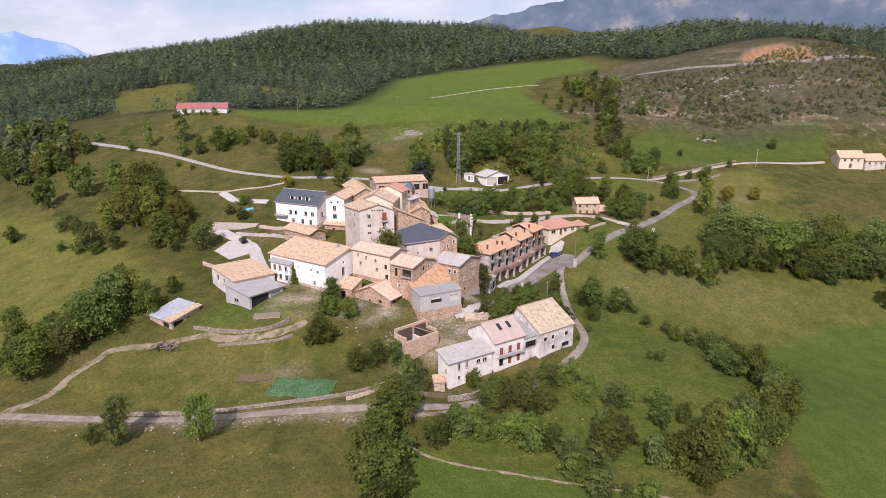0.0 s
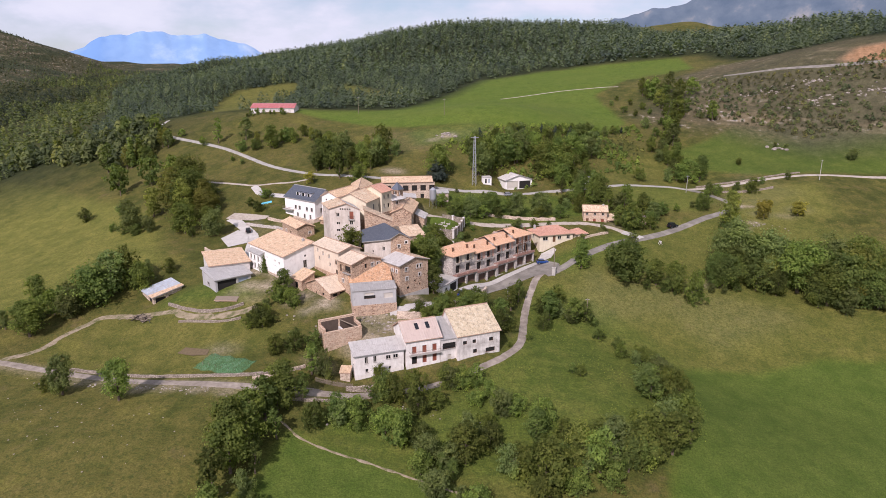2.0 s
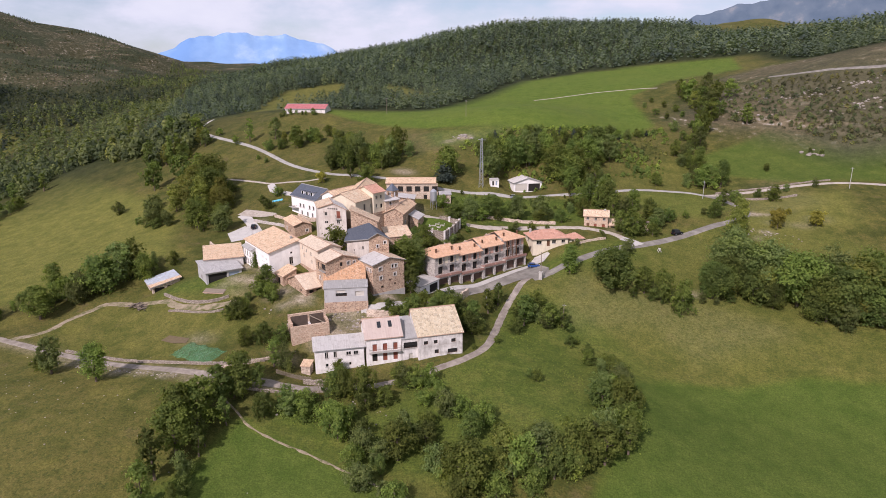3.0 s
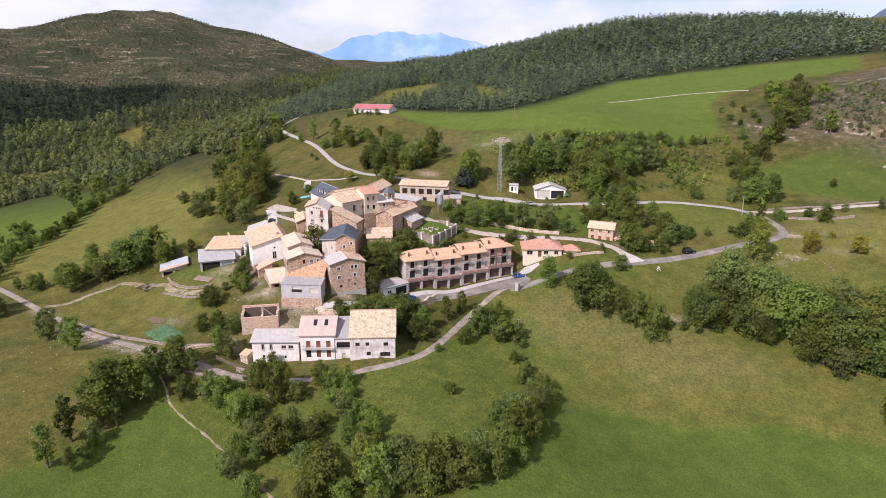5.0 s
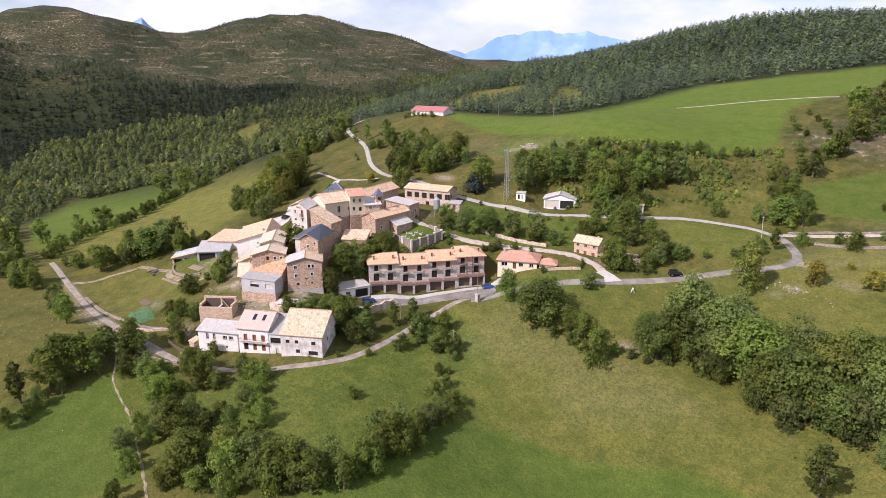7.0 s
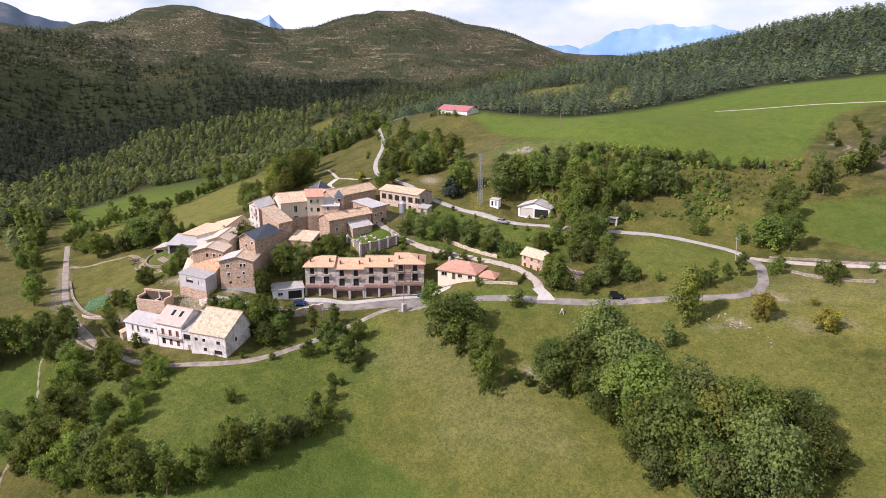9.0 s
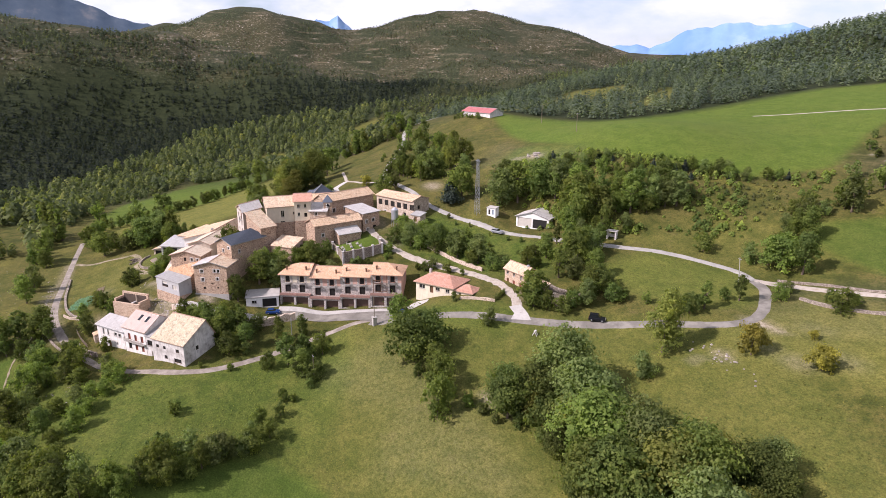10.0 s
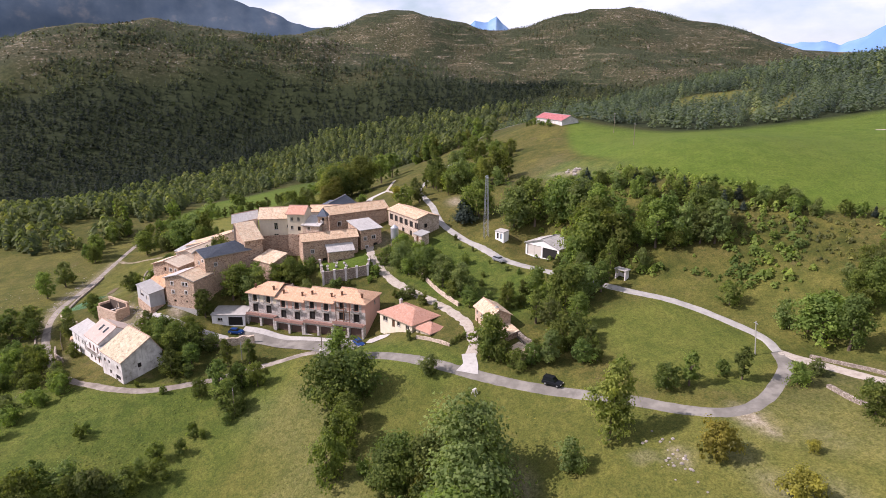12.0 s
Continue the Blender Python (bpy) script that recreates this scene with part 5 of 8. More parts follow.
facade(slate, S_E, S_A, SLATE_BASE, [(0, 37.9), (9.8, 40.2)], [(3.0, 35.4, 0.5, 0.6, "win"), (6.6, 36.6, 1.0, 1.0, "win")], STUCCO)
up_ = SLATE_BASE - 0.1
roof_part(roof_mesh([[(-10.5, 167.7, 37.95 - up_), (-0.9, 164.1, 40.2 - up_), (1.5, 165.7, 41.85 - up_), (-6.4, 176.2, 42.0 - up_), (-13.5, 175.6, 39.5 - up_)],
                     [(4.4, 168.1, 39.85 - up_), (-5.6, 181.1, 38.95 - up_), (-6.4, 176.2, 42.0 - up_), (1.5, 165.7, 41.85 - up_)],
                     [(-5.6, 181.1, 38.95 - up_), (-13.5, 175.6, 39.5 - up_), (-6.4, 176.2, 42.0 - up_)]]), SLATE, slate)
footprint(-7, 166, 36, 8, 13)
tall = house("house", "tall grey stuccoed house with a broad gable", (-23.3, 175.2), 1.5, (9.6, 7.2), 28.0, 45.7, ("v", 47.4, 0.53), STUCCO, (OLDTILE, WHITEROOF),
             [("front", 2.2, 43.4, 1.0, 1.1, "win"), ("front", 2.2, 40.9, 1.1, 0.8, "win"), ("front", 2.2, 38.8, 1.1, 0.8, "win"), ("front", 6.3, 42.8, 1.3, 2.3, "shut"), ("front", 6.4, 41.1, 1.0, 1.1, "win"), ("front", 6.4, 38.9, 1.0, 0.9, "win"), ("left", 1.6, 43.6, 0.9, 1.1, "win"), ("left", 4.2, 43.4, 0.9, 1.1, "win"), ("left", 4.2, 40.6, 0.9, 1.1, "win")], skew=-0.7)
balcony(tall, 6.0, 7.9, 42.7, 0.6, 28.0)
# each dove hole is a block on the wall in interior shade colour
for i in range(5):
    part("dove_hole", boxes(((3.3 + i * 0.75, -0.03, 17.5), (3.65 + i * 0.75, 0.05, 17.95))), DARKIN, tall)
house("house", "stone wing under a long falling tile roof", (-12.6, 176.2), 21, (8.1, 5.5), 28.0, 41.9, ("left", 45.5), STONE, OLDTILE, [("front", 3.0, 38.6, 1.2, 1.2, "win"), ("front", 6.4, 37.4, 1.0, 1.2, "win")])
house("house", "cream rendered house with an old mottled tile roof", (-14.6, 183.4), 84, (10.6, 11.0), 30.0, 46.4, ("u", 48.8), CREAM, OLDTILE, [("front", 4.6, 42.8, 1.1, 2.2, "win"), ("front", 4.4, 39.4, 1.4, 2.0, "win"), ("front", 8.6, 43.4, 0.8, 0.9, "win")], plinth=(40.9, STONE))
house("house", "cream tower house with a pink tile roof", (-12.6, 192.2), 72, (5.4, 8.5), 30.0, 48.0, ("u", 49.8), CREAM, PINKTILE, [("front", 1.0, 45.8, 0.8, 1.2, "win"), ("front", 1.0, 43.0, 0.8, 1.2, "win"), ("front", 3.2, 42.6, 1.0, 1.4, "dark"), ("front", 3.2, 45.8, 0.8, 1.2, "win")], plinth=(41.4, STONE))
house("house", "narrow cream and stone house with a pale sheet roof", (-10.4, 196.8), 62, (5.6, 7.0), 30.0, 44.6, ("back", 46.0), PALESTONE, WHITEROOF, [("front", 1.6, 43.2, 0.9, 1.1, "win"), ("left", 2.0, 43.0, 0.9, 1.6, "win"), ("left", 4.4, 43.0, 0.9, 1.6, "win"), ("left", 2.2, 40.0, 0.9, 1.1, "win")], plinth=(39.6, STONE))
house("outbuilding", "ruined low stone outbuilding with a broken tile roof", (-3.0, 181.6), 40, (8.0, 6.0), 26.0, 36.4, ("back", 38.2), STONE, OLDTILE, over=0.3)

# the church: nave and a small bell tower
house("church", "long stone nave with a tiled roof", (-21.7, 205.9), 108, (22.1, 7.1), 31.0, 44.9, ("u", 46.9), STONE, TILE, [("front", 3.0, 40.6, 1.2, 1.4, "win"), ("front", 8.0, 40.8, 0.8, 1.0, "win"), ("front", 13.0, 41.0, 1.0, 1.0, "win")], category="church")
tow = thing("bell_tower", pose(-10.9, 203.4, 33.3, 0, 0, 72), "small square stone bell tower with a blue-grey cap", "tower")
part("shaft", boxes(((-1.4, -1.4, 0), (1.4, 1.4, 11.2))), STONE, tow)
bm = boxes(*[((x, y, 11.2), (x + 0.7, y + 0.7, 13.6)) for x in (-1.4, 0.7) for y in (-1.4, 0.7)], ((-1.5, -1.5, 13.6), (1.5, 1.5, 14.0)))
part("belfry", bm, STONE, tow)
bm = bmesh.new()
bmesh.ops.create_cone(bm, cap_ends=True, segments=20, radius1=0.5, radius2=0.22, depth=0.8)
bmesh.ops.translate(bm, verts=bm.verts, vec=(0, 0, 12.8))
part("bell", bm, IRON, tow)
bm = bmesh.new()
bmesh.ops.create_cone(bm, cap_ends=True, segments=4, radius1=2.35, radius2=0.05, depth=2.4)
bmesh.ops.rotate(bm, verts=bm.verts, cent=(0, 0, 0), matrix=Matrix.Rotation(math.pi / 4, 3, "Z"))
bmesh.ops.translate(bm, verts=bm.verts, vec=(0, 0, 15.2))
part("cap", bm, SLATE, tow)

house("house", "long stone farmhouse with a pale tile roof above a graveyard", (-4.0, 196.4), 99, (17.6, 6.6), 28.0, 40.9, ("u", 42.6, 0.42), STONE, TILE, [("front", 6.0, 33.2, 1.3, 1.6, "dark"), ("front", 14.5, 37.0, 1.0, 1.2, "win"), ("front", 2.5, 36.8, 0.9, 1.1, "win")])
house("house", "stone house with a pale sheet roof beside the street", (-7.9, 214.9), 108, (7.4, 10.0), 29.0, 42.3, ("back", 43.4), STONE, WHITEROOF, [("front", 1.2, 38.8, 0.9, 1.1, "win"), ("front", 4.0, 39.0, 1.2, 1.1, "win"), ("front", 4.4, 35.4, 1.6, 2.2, "dark"), ("front", 1.6, 35.8, 0.9, 1.2, "win")])
house("lean_to", "stone lean-to with a pale sheet roof beside graves", (-1.7, 204.0), 98, (8.2, 3.0), 27.0, 37.5, ("back", 38.9), STONE, WHITEROOF, [("front", 3.0, 33.2, 1.2, 1.6, "dark")], over=0.3)
long_ = house("house", "long stone building with six tall windows and a tile roof", (-23.9, 226.5), 20.6, (18.6, 8.8), 33.0, 45.3, ("u", 46.6), PALESTONE, TILE,
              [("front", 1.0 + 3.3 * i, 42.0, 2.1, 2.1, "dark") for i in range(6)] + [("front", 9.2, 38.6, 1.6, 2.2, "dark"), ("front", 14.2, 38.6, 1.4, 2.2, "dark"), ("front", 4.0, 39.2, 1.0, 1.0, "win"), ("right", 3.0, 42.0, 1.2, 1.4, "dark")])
house("outbuilding", "small lean-to shed with a metal roof", (-4.0, 231.6), 25, (4.2, 3.0), 36.0, 41.2, ("back", 41.9), PALESTONE, SHEETROOF, [("front", 1.4, 38.9, 1.2, 1.9, "door")], over=0.3)

# upper left: white house with a slate roof, small tiled houses
north = house("house", "white house with a dark slate roof and dormers", (-55.6, 209.7), -26, (16.7, 9.9), 31.0, 41.9, ("u", 45.3), WHITE, SLATE,
              [("front", x, 38.0, 1.2, 1.4, "win") for x in (5.4, 7.6, 11.6, 14.2)] + [("front", x, 35.2, 1.1, 1.6, "win") for x in (6.4, 10.2, 13.4)] + [("right", x, z, 1.1, 1.4, "win") for x, z in ((2.4, 37.8), (5.4, 40.8), (8.0, 37.8), (5.4, 35.0), (8.2, 35.0))])
balcony(north, 0.4, 5.0, 37.6, 1.6, 31.0, OLDWOOD)
for x in (5.4, 8.4, 11.4):
    dm = part("dormer", boxes(((x, 1.1, 11.2), (x + 1.7, 3.6, 13.1))), WHITE, north, "white rendered dormer")
    part("dormer_roof", boxes(((x - 0.2, 0.85, 13.1), (x + 1.9, 4.0, 13.25))), SLATE, dm)
    part("dormer_window", boxes(((x + 0.3, 1.04, 11.75), (x + 1.4, 1.12, 12.95))), GLASS, dm)
house("house", "low stone house with an orange tile roof", (-49.6, 195.2), -41.5, (12.8, 6.0), 28.0, 36.0, ("u", 37.1), STONE, TILE, [("front", 3.0, 33.0, 1.0, 1.0, "win"), ("front", 6.5, 32.8, 1.2, 1.2, "dark"), ("right", 4.0, 33.6, 0.8, 0.8, "win")])
house("outbuilding", "small stone outbuilding with a tile roof", (-38.0, 200.6), -18, (7.5, 6.0), 29.0, 36.2, ("u", 37.6), STONE, TILE, [("front", 2.8, 34.0, 1.0, 1.0, "dark")])
house("house", "white house with a narrow gable and an orange tile roof", (-37.4, 201.4), -12, (6.2, 13.5), 31.0, 44.3, ("v", 45.8), WHITE, TILE, [("front", 1.5, 42.8, 0.7, 0.6, "win"), ("front", 3.6, 42.9, 0.7, 0.6, "win"), ("front", 2.3, 40.4, 1.0, 1.7, "win"), ("front", 2.2, 37.8, 1.3, 1.5, "win")])

# ---- the terrace of row houses ----
YW, YR, YB, EAVE, RIDGE, SLAB = 1.5, 6.0, 10.6, 10.0, 12.2, 3.85


def terraced(m, top_m, ends=""):
    """One house: garages with a paved terrace on top, a stone and pink front set back, a tile roof, hipped at an outer end."""
    L = 9.2
    ob = thing("terraced_house", m, "stone and pink terraced house with garages and balconies", "house", "terraced houses in a row")
    bm = bmesh.new()
    g = [(0.5, 0.3, 3.75, 3.0), (4.9, 0.3, 3.75, 3.0)]
    pl = lambda s, z, d: (s, d, z)
    wall_skin(bm, pl, L, [(0, SLAB), (L, SLAB)], g, 0.5)
    for a, b_ in ((0.0, 0.05), (L - 0.05, L)):
        box(bm, (a, 0.0, -1.5), (b_, YW, SLAB))
    part("garage_front", bm, GREYSTONE, ob)
    for q in g:
        window(pl, *q, "gate", ob, 0.9)
    part("terrace", boxes(((-0.02, -0.35, SLAB), (L + 0.02, YW, SLAB + 0.2))), TERRACOTTA, ob)
    part("parapet", boxes(((0.1, -0.3, SLAB + 0.2), (L * 0.46, -0.12, SLAB + 0.72)), ((L * 0.54, -0.3, SLAB + 0.2), (L - 0.1, -0.12, SLAB + 0.72))), TERRACOTTA, ob)
    bm = bmesh.new()
    up = lambda s, z, d: (s, YW + d, z)
    floor1 = [(1.3, 4.3, 1.7, 2.3), (5.7, 4.3, 1.7, 2.3)]
    wall_skin(bm, up, L, [(0, 7.4), (L, 7.4)], floor1)
    box(bm, (0, YB - 0.2, -1.5), (L, YB, EAVE))
    part("lower_wall", bm, GREYSTONE, ob)
    for side, x0, x1 in (("L", 0.0, 0.25), ("R", L - 0.25, L)):
        if side in ends:
            pw = lambda s, z, d, q=(x0 if side == "L" else x1), k=(1 if side == "L" else -1): (q + k * d, YB - s if k > 0 else YW + s, z)
            bm = bmesh.new()
            hole = [(YB - YW - 3.6, 8.0, 0.9, 1.0)]
            wall_skin(bm, pw, YB - YW, [(0, EAVE), (YB - YW, EAVE)], hole)
            part("end_wall", bm, GREYSTONE if side == "L" else PINK, ob)
            for q in hole:
                window(pw, *q, "win", ob)
        else:
            part("party_wall", boxes(((x0, YW + 0.35, -1.5), (x1, YB - 0.2, EAVE + 0.6))), GREYSTONE, ob)
    bm = bmesh.new()
    up2 = lambda s, z, d: (s, YW - 0.01 + d, z + 7.4)
    floor2 = [(1.5, 0.05, 1.3, 2.0), (5.9, 0.05, 1.3, 2.0)]
    wall_skin(bm, up2, L, [(0, 2.65), (L, 2.65)], floor2)
    part("upper_wall", bm, top_m, ob)
    for q in floor1:
        window(up, *q, "dark", ob)
    for q in floor2:
        window(up2, *q, "dark", ob)
    for a, b_ in ((0.0, 1.3), (3.05, 3.7), (5.1, 5.75), (7.4, 8.1)):
        part("stone_facing", boxes(((a, YW - 0.06, 7.4), (b_, YW - 0.01, 9.5))), GREYSTONE, ob)
    for x in (1.1, 5.5):
        slab = part("balcony", boxes(((x, YW - 0.9, 7.25), (x + 2.1, YW, 7.4))), CONCRETE, ob)
        bm = bmesh.new()
        box(bm, (x, YW - 0.9, 8.3), (x + 2.1, YW - 0.84, 8.36))
        for i in range(11):
            box(bm, (x + i * 0.205, YW - 0.89, 7.4), (x + i * 0.205 + 0.04, YW - 0.85, 8.3))
        part("railing", bm, IRON, slab)
    o = 0.8
    a, b_ = (-0.6 if "L" in ends else -0.05), (L + 0.6 if "R" in ends else L + 0.05)
    ra, rb = (4.6 if "L" in ends else -0.05), (L - 4.6 if "R" in ends else L + 0.05)
    f, k = YW - o, YB + 0.5
    planes = [[(a, f, EAVE), (b_, f, EAVE), (rb, YR, RIDGE), (ra, YR, RIDGE)], [(b_, k, EAVE), (a, k, EAVE), (ra, YR, RIDGE), (rb, YR, RIDGE)]]
    if "L" in ends:
        planes.append([(a, k, EAVE), (a, f, EAVE), (ra, YR, RIDGE)])
    if "R" in ends:
        planes.append([(b_, f, EAVE), (b_, k, EAVE), (rb, YR, RIDGE)])
    rf = roof_part(roof_mesh(planes), REDTILE, ob)
    bm = bmesh.new()
    bar(bm, (ra, YR, RIDGE + 0.02), (rb, YR, RIDGE + 0.02), 0.13, 6)
    part("ridge_tiles", bm, CLAY, rf)
    for x in (1.6, 7.6):
        part("chimney", boxes(((x - 0.2, 2.9, 10.4), (x + 0.2, 3.3, 11.9)), ((x - 0.28, 2.8, 11.9), (x + 0.28, 3.4, 12.05))), BROWNWOOD, ob)
    return ob


ROW_TURN = 56.7
row_dir = Vector((math.cos(radians(ROW_TURN)), math.sin(radians(ROW_TURN))))
ROW_AT, ROW_BASES = Vector((14.7, 179.4)), (21.9, 21.2, 22.0, 22.9)
for i, (base, top_m, ends) in enumerate(zip(ROW_BASES, (CREAM, PINK, PINK, PINK), ("L", "", "", "R"))):
    p = ROW_AT + row_dir * 9.22 * i
    footprint(p.x, p.y, ROW_TURN, 9.2, YB)
    last = terraced(pose(p.x, p.y, base, 0, 0, ROW_TURN), top_m, ends)
for x in (0.9, 3.2, 5.0):
    part("timber_post", boxes(((x, 0.3, SLAB + 0.2), (x + 0.16, 0.46, 10.1))), BROWNWOOD, last)
part("timber_rail", boxes(((0.9, 0.3, 7.3), (5.16, 0.42, 7.46)), ((0.9, 0.3, 8.3), (5.16, 0.42, 8.4)), ((0.9, 0.3, 5.0), (5.16, 0.42, 5.1))), BROWNWOOD, last)
house("garage", "low white garage with a flat grey roof", (12.9, 169.7), 75, (9.4, 6.0), 19.5, 25.6, ("back", 25.9), WHITE, CONCRETE, [("front", 1.6, 23.8, 1.4, 0.9, "win"), ("front", 4.6, 22.4, 4.2, 2.7, "garage")], category="garage", over=0.3)

# bungalow, roadside stone house, far sheds and barn
bung = house("bungalow", "cream bungalow with a hipped red tile roof", (36.3, 214.6), 31, (12.6, 9.0), 25.5, 31.4, ("hip", 33.3, 0.42), CREAM, PINKTILE,
             [("front", 1.2, 29.4, 1.9, 1.2, "win"), ("front", 4.9, 28.6, 1.1, 2.1, "door"), ("front", 6.8, 29.5, 1.4, 1.1, "win"), ("front", 10.2, 29.5, 1.3, 1.1, "win"), ("left", 3.0, 29.5, 1.4, 1.2, "win")], over=0.6, chimneys=((1.0, 6.5, 0.6),), category="bungalow")
house("garage", "small cream garage with a tile roof beside a bungalow", (47.4, 222.0), 31, (5.2, 5.0), 26.0, 30.7, ("hip", 31.9, 0.4), CREAM, PINKTILE, [("front", 0.9, 29.2, 0.8, 0.9, "win"), ("right", 1.2, 28.4, 2.6, 2.0, "dark")], category="garage")
road_house = house("house", "warm stone roadside house with an old tile roof", (50.1, 236.6), 7.4, (8.4, 5.6), 27.0, 36.1, ("u", 37.7, 0.42), WARMSTONE, OLDTILE,
                   [("front", 0.8, 34.6, 0.9, 0.9, "win"), ("front", 3.6, 34.6, 0.9, 0.9, "win"), ("front", 6.6, 34.6, 0.9, 0.9, "win"), ("front", 3.5, 31.9, 1.0, 1.4, "shut"), ("front", 6.3, 31.9, 1.1, 1.3, "shut"), ("front", 0.9, 31.4, 1.0, 2.0, "door"), ("left", 2.2, 33.8, 0.8, 1.0, "win")], chimneys=((7.2, 2.4, 0.9),))
house("lean_to", "open tiled lean-to beside a stone house", (58.9, 238.2), 7, (4.6, 4.4), 27.0, 32.7, ("back", 34.0), STONE, OLDTILE, [("front", 0.5, 30.8, 3.4, 1.6, "dark")], over=0.3)
house("outbuilding", "half-ruined low stone outbuilding", (67.5, 238.6), 20, (6.0, 4.0), 28.0, 31.7, ("back", 32.5), PALESTONE, OLDTILE, [("front", 2.0, 31.0, 1.0, 1.2, "dark")], over=0.2)
fs = house("shed", "white metal farm shed with one open bay", (17.5, 261.9), 32, (12.0, 8.0), 36.0, 42.1, ("v", 44.0), WHITE, WHITEROOF, [("front", 0.6, 38.6, 5.2, 3.2, "white"), ("front", 6.2, 38.4, 5.2, 3.3, "garage")], category="shed")
house("hut", "small white service hut", (9.5, 254.8), 30, (3.4, 2.4), 40.0, 44.0, ("back", 44.3), WHITE, CONCRETE, [("front", 0.6, 41.8, 0.8, 1.8, "dark"), ("front", 2.0, 41.8, 0.8, 1.8, "blue")], category="hut", over=0.15)
house("barn", "white barn with a red metal roof beyond the village", (-131, 322.5), 11, (23.5, 10), 56.0, 66.8, ("u", 69.0), GREYWHITE, REDSHEET, [("right", 3.5, 63.6, 4.5, 3.4, "white")], category="barn")
house("house", "rendered farmhouse with an orange roof by the track", (188, 305), -4, (11, 8), 38.0, 45.2, ("u", 48.0), TAN, TILE, [("front", x, 43.4, 1.0, 1.2, "win") for x in (2, 5, 8)] + [("front", 4.6, 40.4, 1.2, 2.0, "door")], chimneys=((8.5, 5.0, 0.8),))
house("house", "lower rendered farmhouse wing with an orange roof", (199.3, 303), 6, (10, 8), 38.0, 44.0, ("u", 46.6), STUCCO, TILE, [("front", x, 42.0, 1.0, 1.1, "win") for x in (1.6, 4.6, 7.4)])
house("outbuilding", "tumbledown stone hut on the bank", (-55, 259), 30, (4.5, 4), 44.0, 52.4, ("back", 53.2), PALESTONE, OLDTILE, over=0.1)


# ---- trees: x, y, height ----
TREES_FIELD_EDGE = [(-6, 81, 11.8), (-10, 88, 13.8), (-11, 95, 14), (-13, 98, 16.1), (-12, 103, 14.2), (48, 106, 12.1), (-46, 108, 11.5), (-11, 109, 12.5), (-62, 109, 11.5), (-67, 110, 4.5), (32, 110, 10.3), (-103, 110, 12.8), (17, 112, 9.5), (58, 112, 11.7), (-10, 113, 8.9), (3, 115, 6.8), (32, 115, 8.9), (60, 115, 11.7), (66, 116, 11.4), (-6, 117, 8), (-42, 117, 12.3), (-10, 118, 10.8), (45, 118, 8.4), (67, 120, 11.5), (72, 121, 10.1), (-114, 121, 12.1), (13, 123, 8.3), (17, 124, 9.8)]
TREES_LOWER = [(-8, 126, 8.1), (72, 126, 10.2), (76, 126, 8.9), (-5, 127, 8.1), (33, 131, 5), (-177, 130, 16.3), (-19, 130, 5.5), (75, 131, 9.1), (-15, 132, 6.6), (23, 132, 6.4), (-94, 132, 12.7), (-11, 134, 5.6), (-28, 140, 7), (74, 140, 10.8), (-89, 142, 10.2), (53, 145, 4), (51, 146, 3), (-105, 147, 10.7), (-86, 148, 15.5), (-23, 148, 6.1), (-188, 149, 11.9), (72, 151, 7.2), (11, 153, 5.3), (-28, 153, 7.8), (-84, 154, 16.3), (-75, 156, 10.3), (-82, 158, 15), (15, 159, 5.3), (35, 153, 2.5)]
TREES_MIDDLE = [(39, 160, 3.3), (63, 162, 6.2), (-197, 163, 14.1), (24, 165, 10), (57, 169, 4.9), (8, 169, 15), (42, 169, 7), (24, 170, 6.2), (-16, 170, 12), (43, 174, 14.6), (-34, 174, 18), (32, 175, 10.7), (50, 176, 10.2), (6, 176, 15.5), (53, 178, 7.5), (43, 179, 9.6), (35, 180, 10), (45, 183, 9.4), (-2, 188, 8.1), (141, 190, 15.5), (5, 192, 10.1), (-74, 192, 11.6), (-87, 194, 14.5), (-105, 198, 7.1), (65, 200, 16.1), (79, 201, 12.2), (-115, 201, 11.3), (74, 202, 8.8), (49, 204, 11.3), (85, 197, 13), (64, 205, 12.7), (13, 170, 14), (10, 176, 15)]
TREES_MIDDLE_MORE = [(14, 172, 11), (31.5, 161, 9), (30, 166, 10), (24, 161, 9)]
TREES_GROVE = [(125, 208, 15.3), (139, 208, 13.5), (95, 209, 13.5), (-88, 210, 11), (129, 210, 19.0), (147, 211, 19.0), (118, 214, 19.0), (-99, 214, 19), (97, 215, 14.0), (127, 216, 19.0), (133, 216, 17.5), (-150, 217, 6.4), (110, 218, 18.0), (-131, 218, 7.4), (117, 218, 16.9), (138, 220, 17.8), (105, 220, 16.4), (-264, 220, 19), (67, 221, 5.8), (99, 221, 19.0), (5, 221, 6.6), (10, 225, 8.8), (-108, 227, 19), (-251, 230, 16.9), (16, 231, 10)]
TREES_ROADSIDE = [(26, 234, 10.9), (67, 235, 12.1), (-37, 235, 10.2), (34, 237, 10.9), (63, 237, 8.5), (-122, 238, 18), (105, 238, 6.8), (-151, 240, 19), (74, 242, 12.4), (-139, 246, 18.9), (75, 246, 8.1), (38, 249, 11.2), (-260, 250, 13.1), (-55, 251, 16.6), (73, 253, 8.6), (-9, 255, 16.4), (-36, 256, 16.1), (12, 258, 19), (56, 258, 13.5), (-53, 260, 16.9), (13, 261, 16.9)]
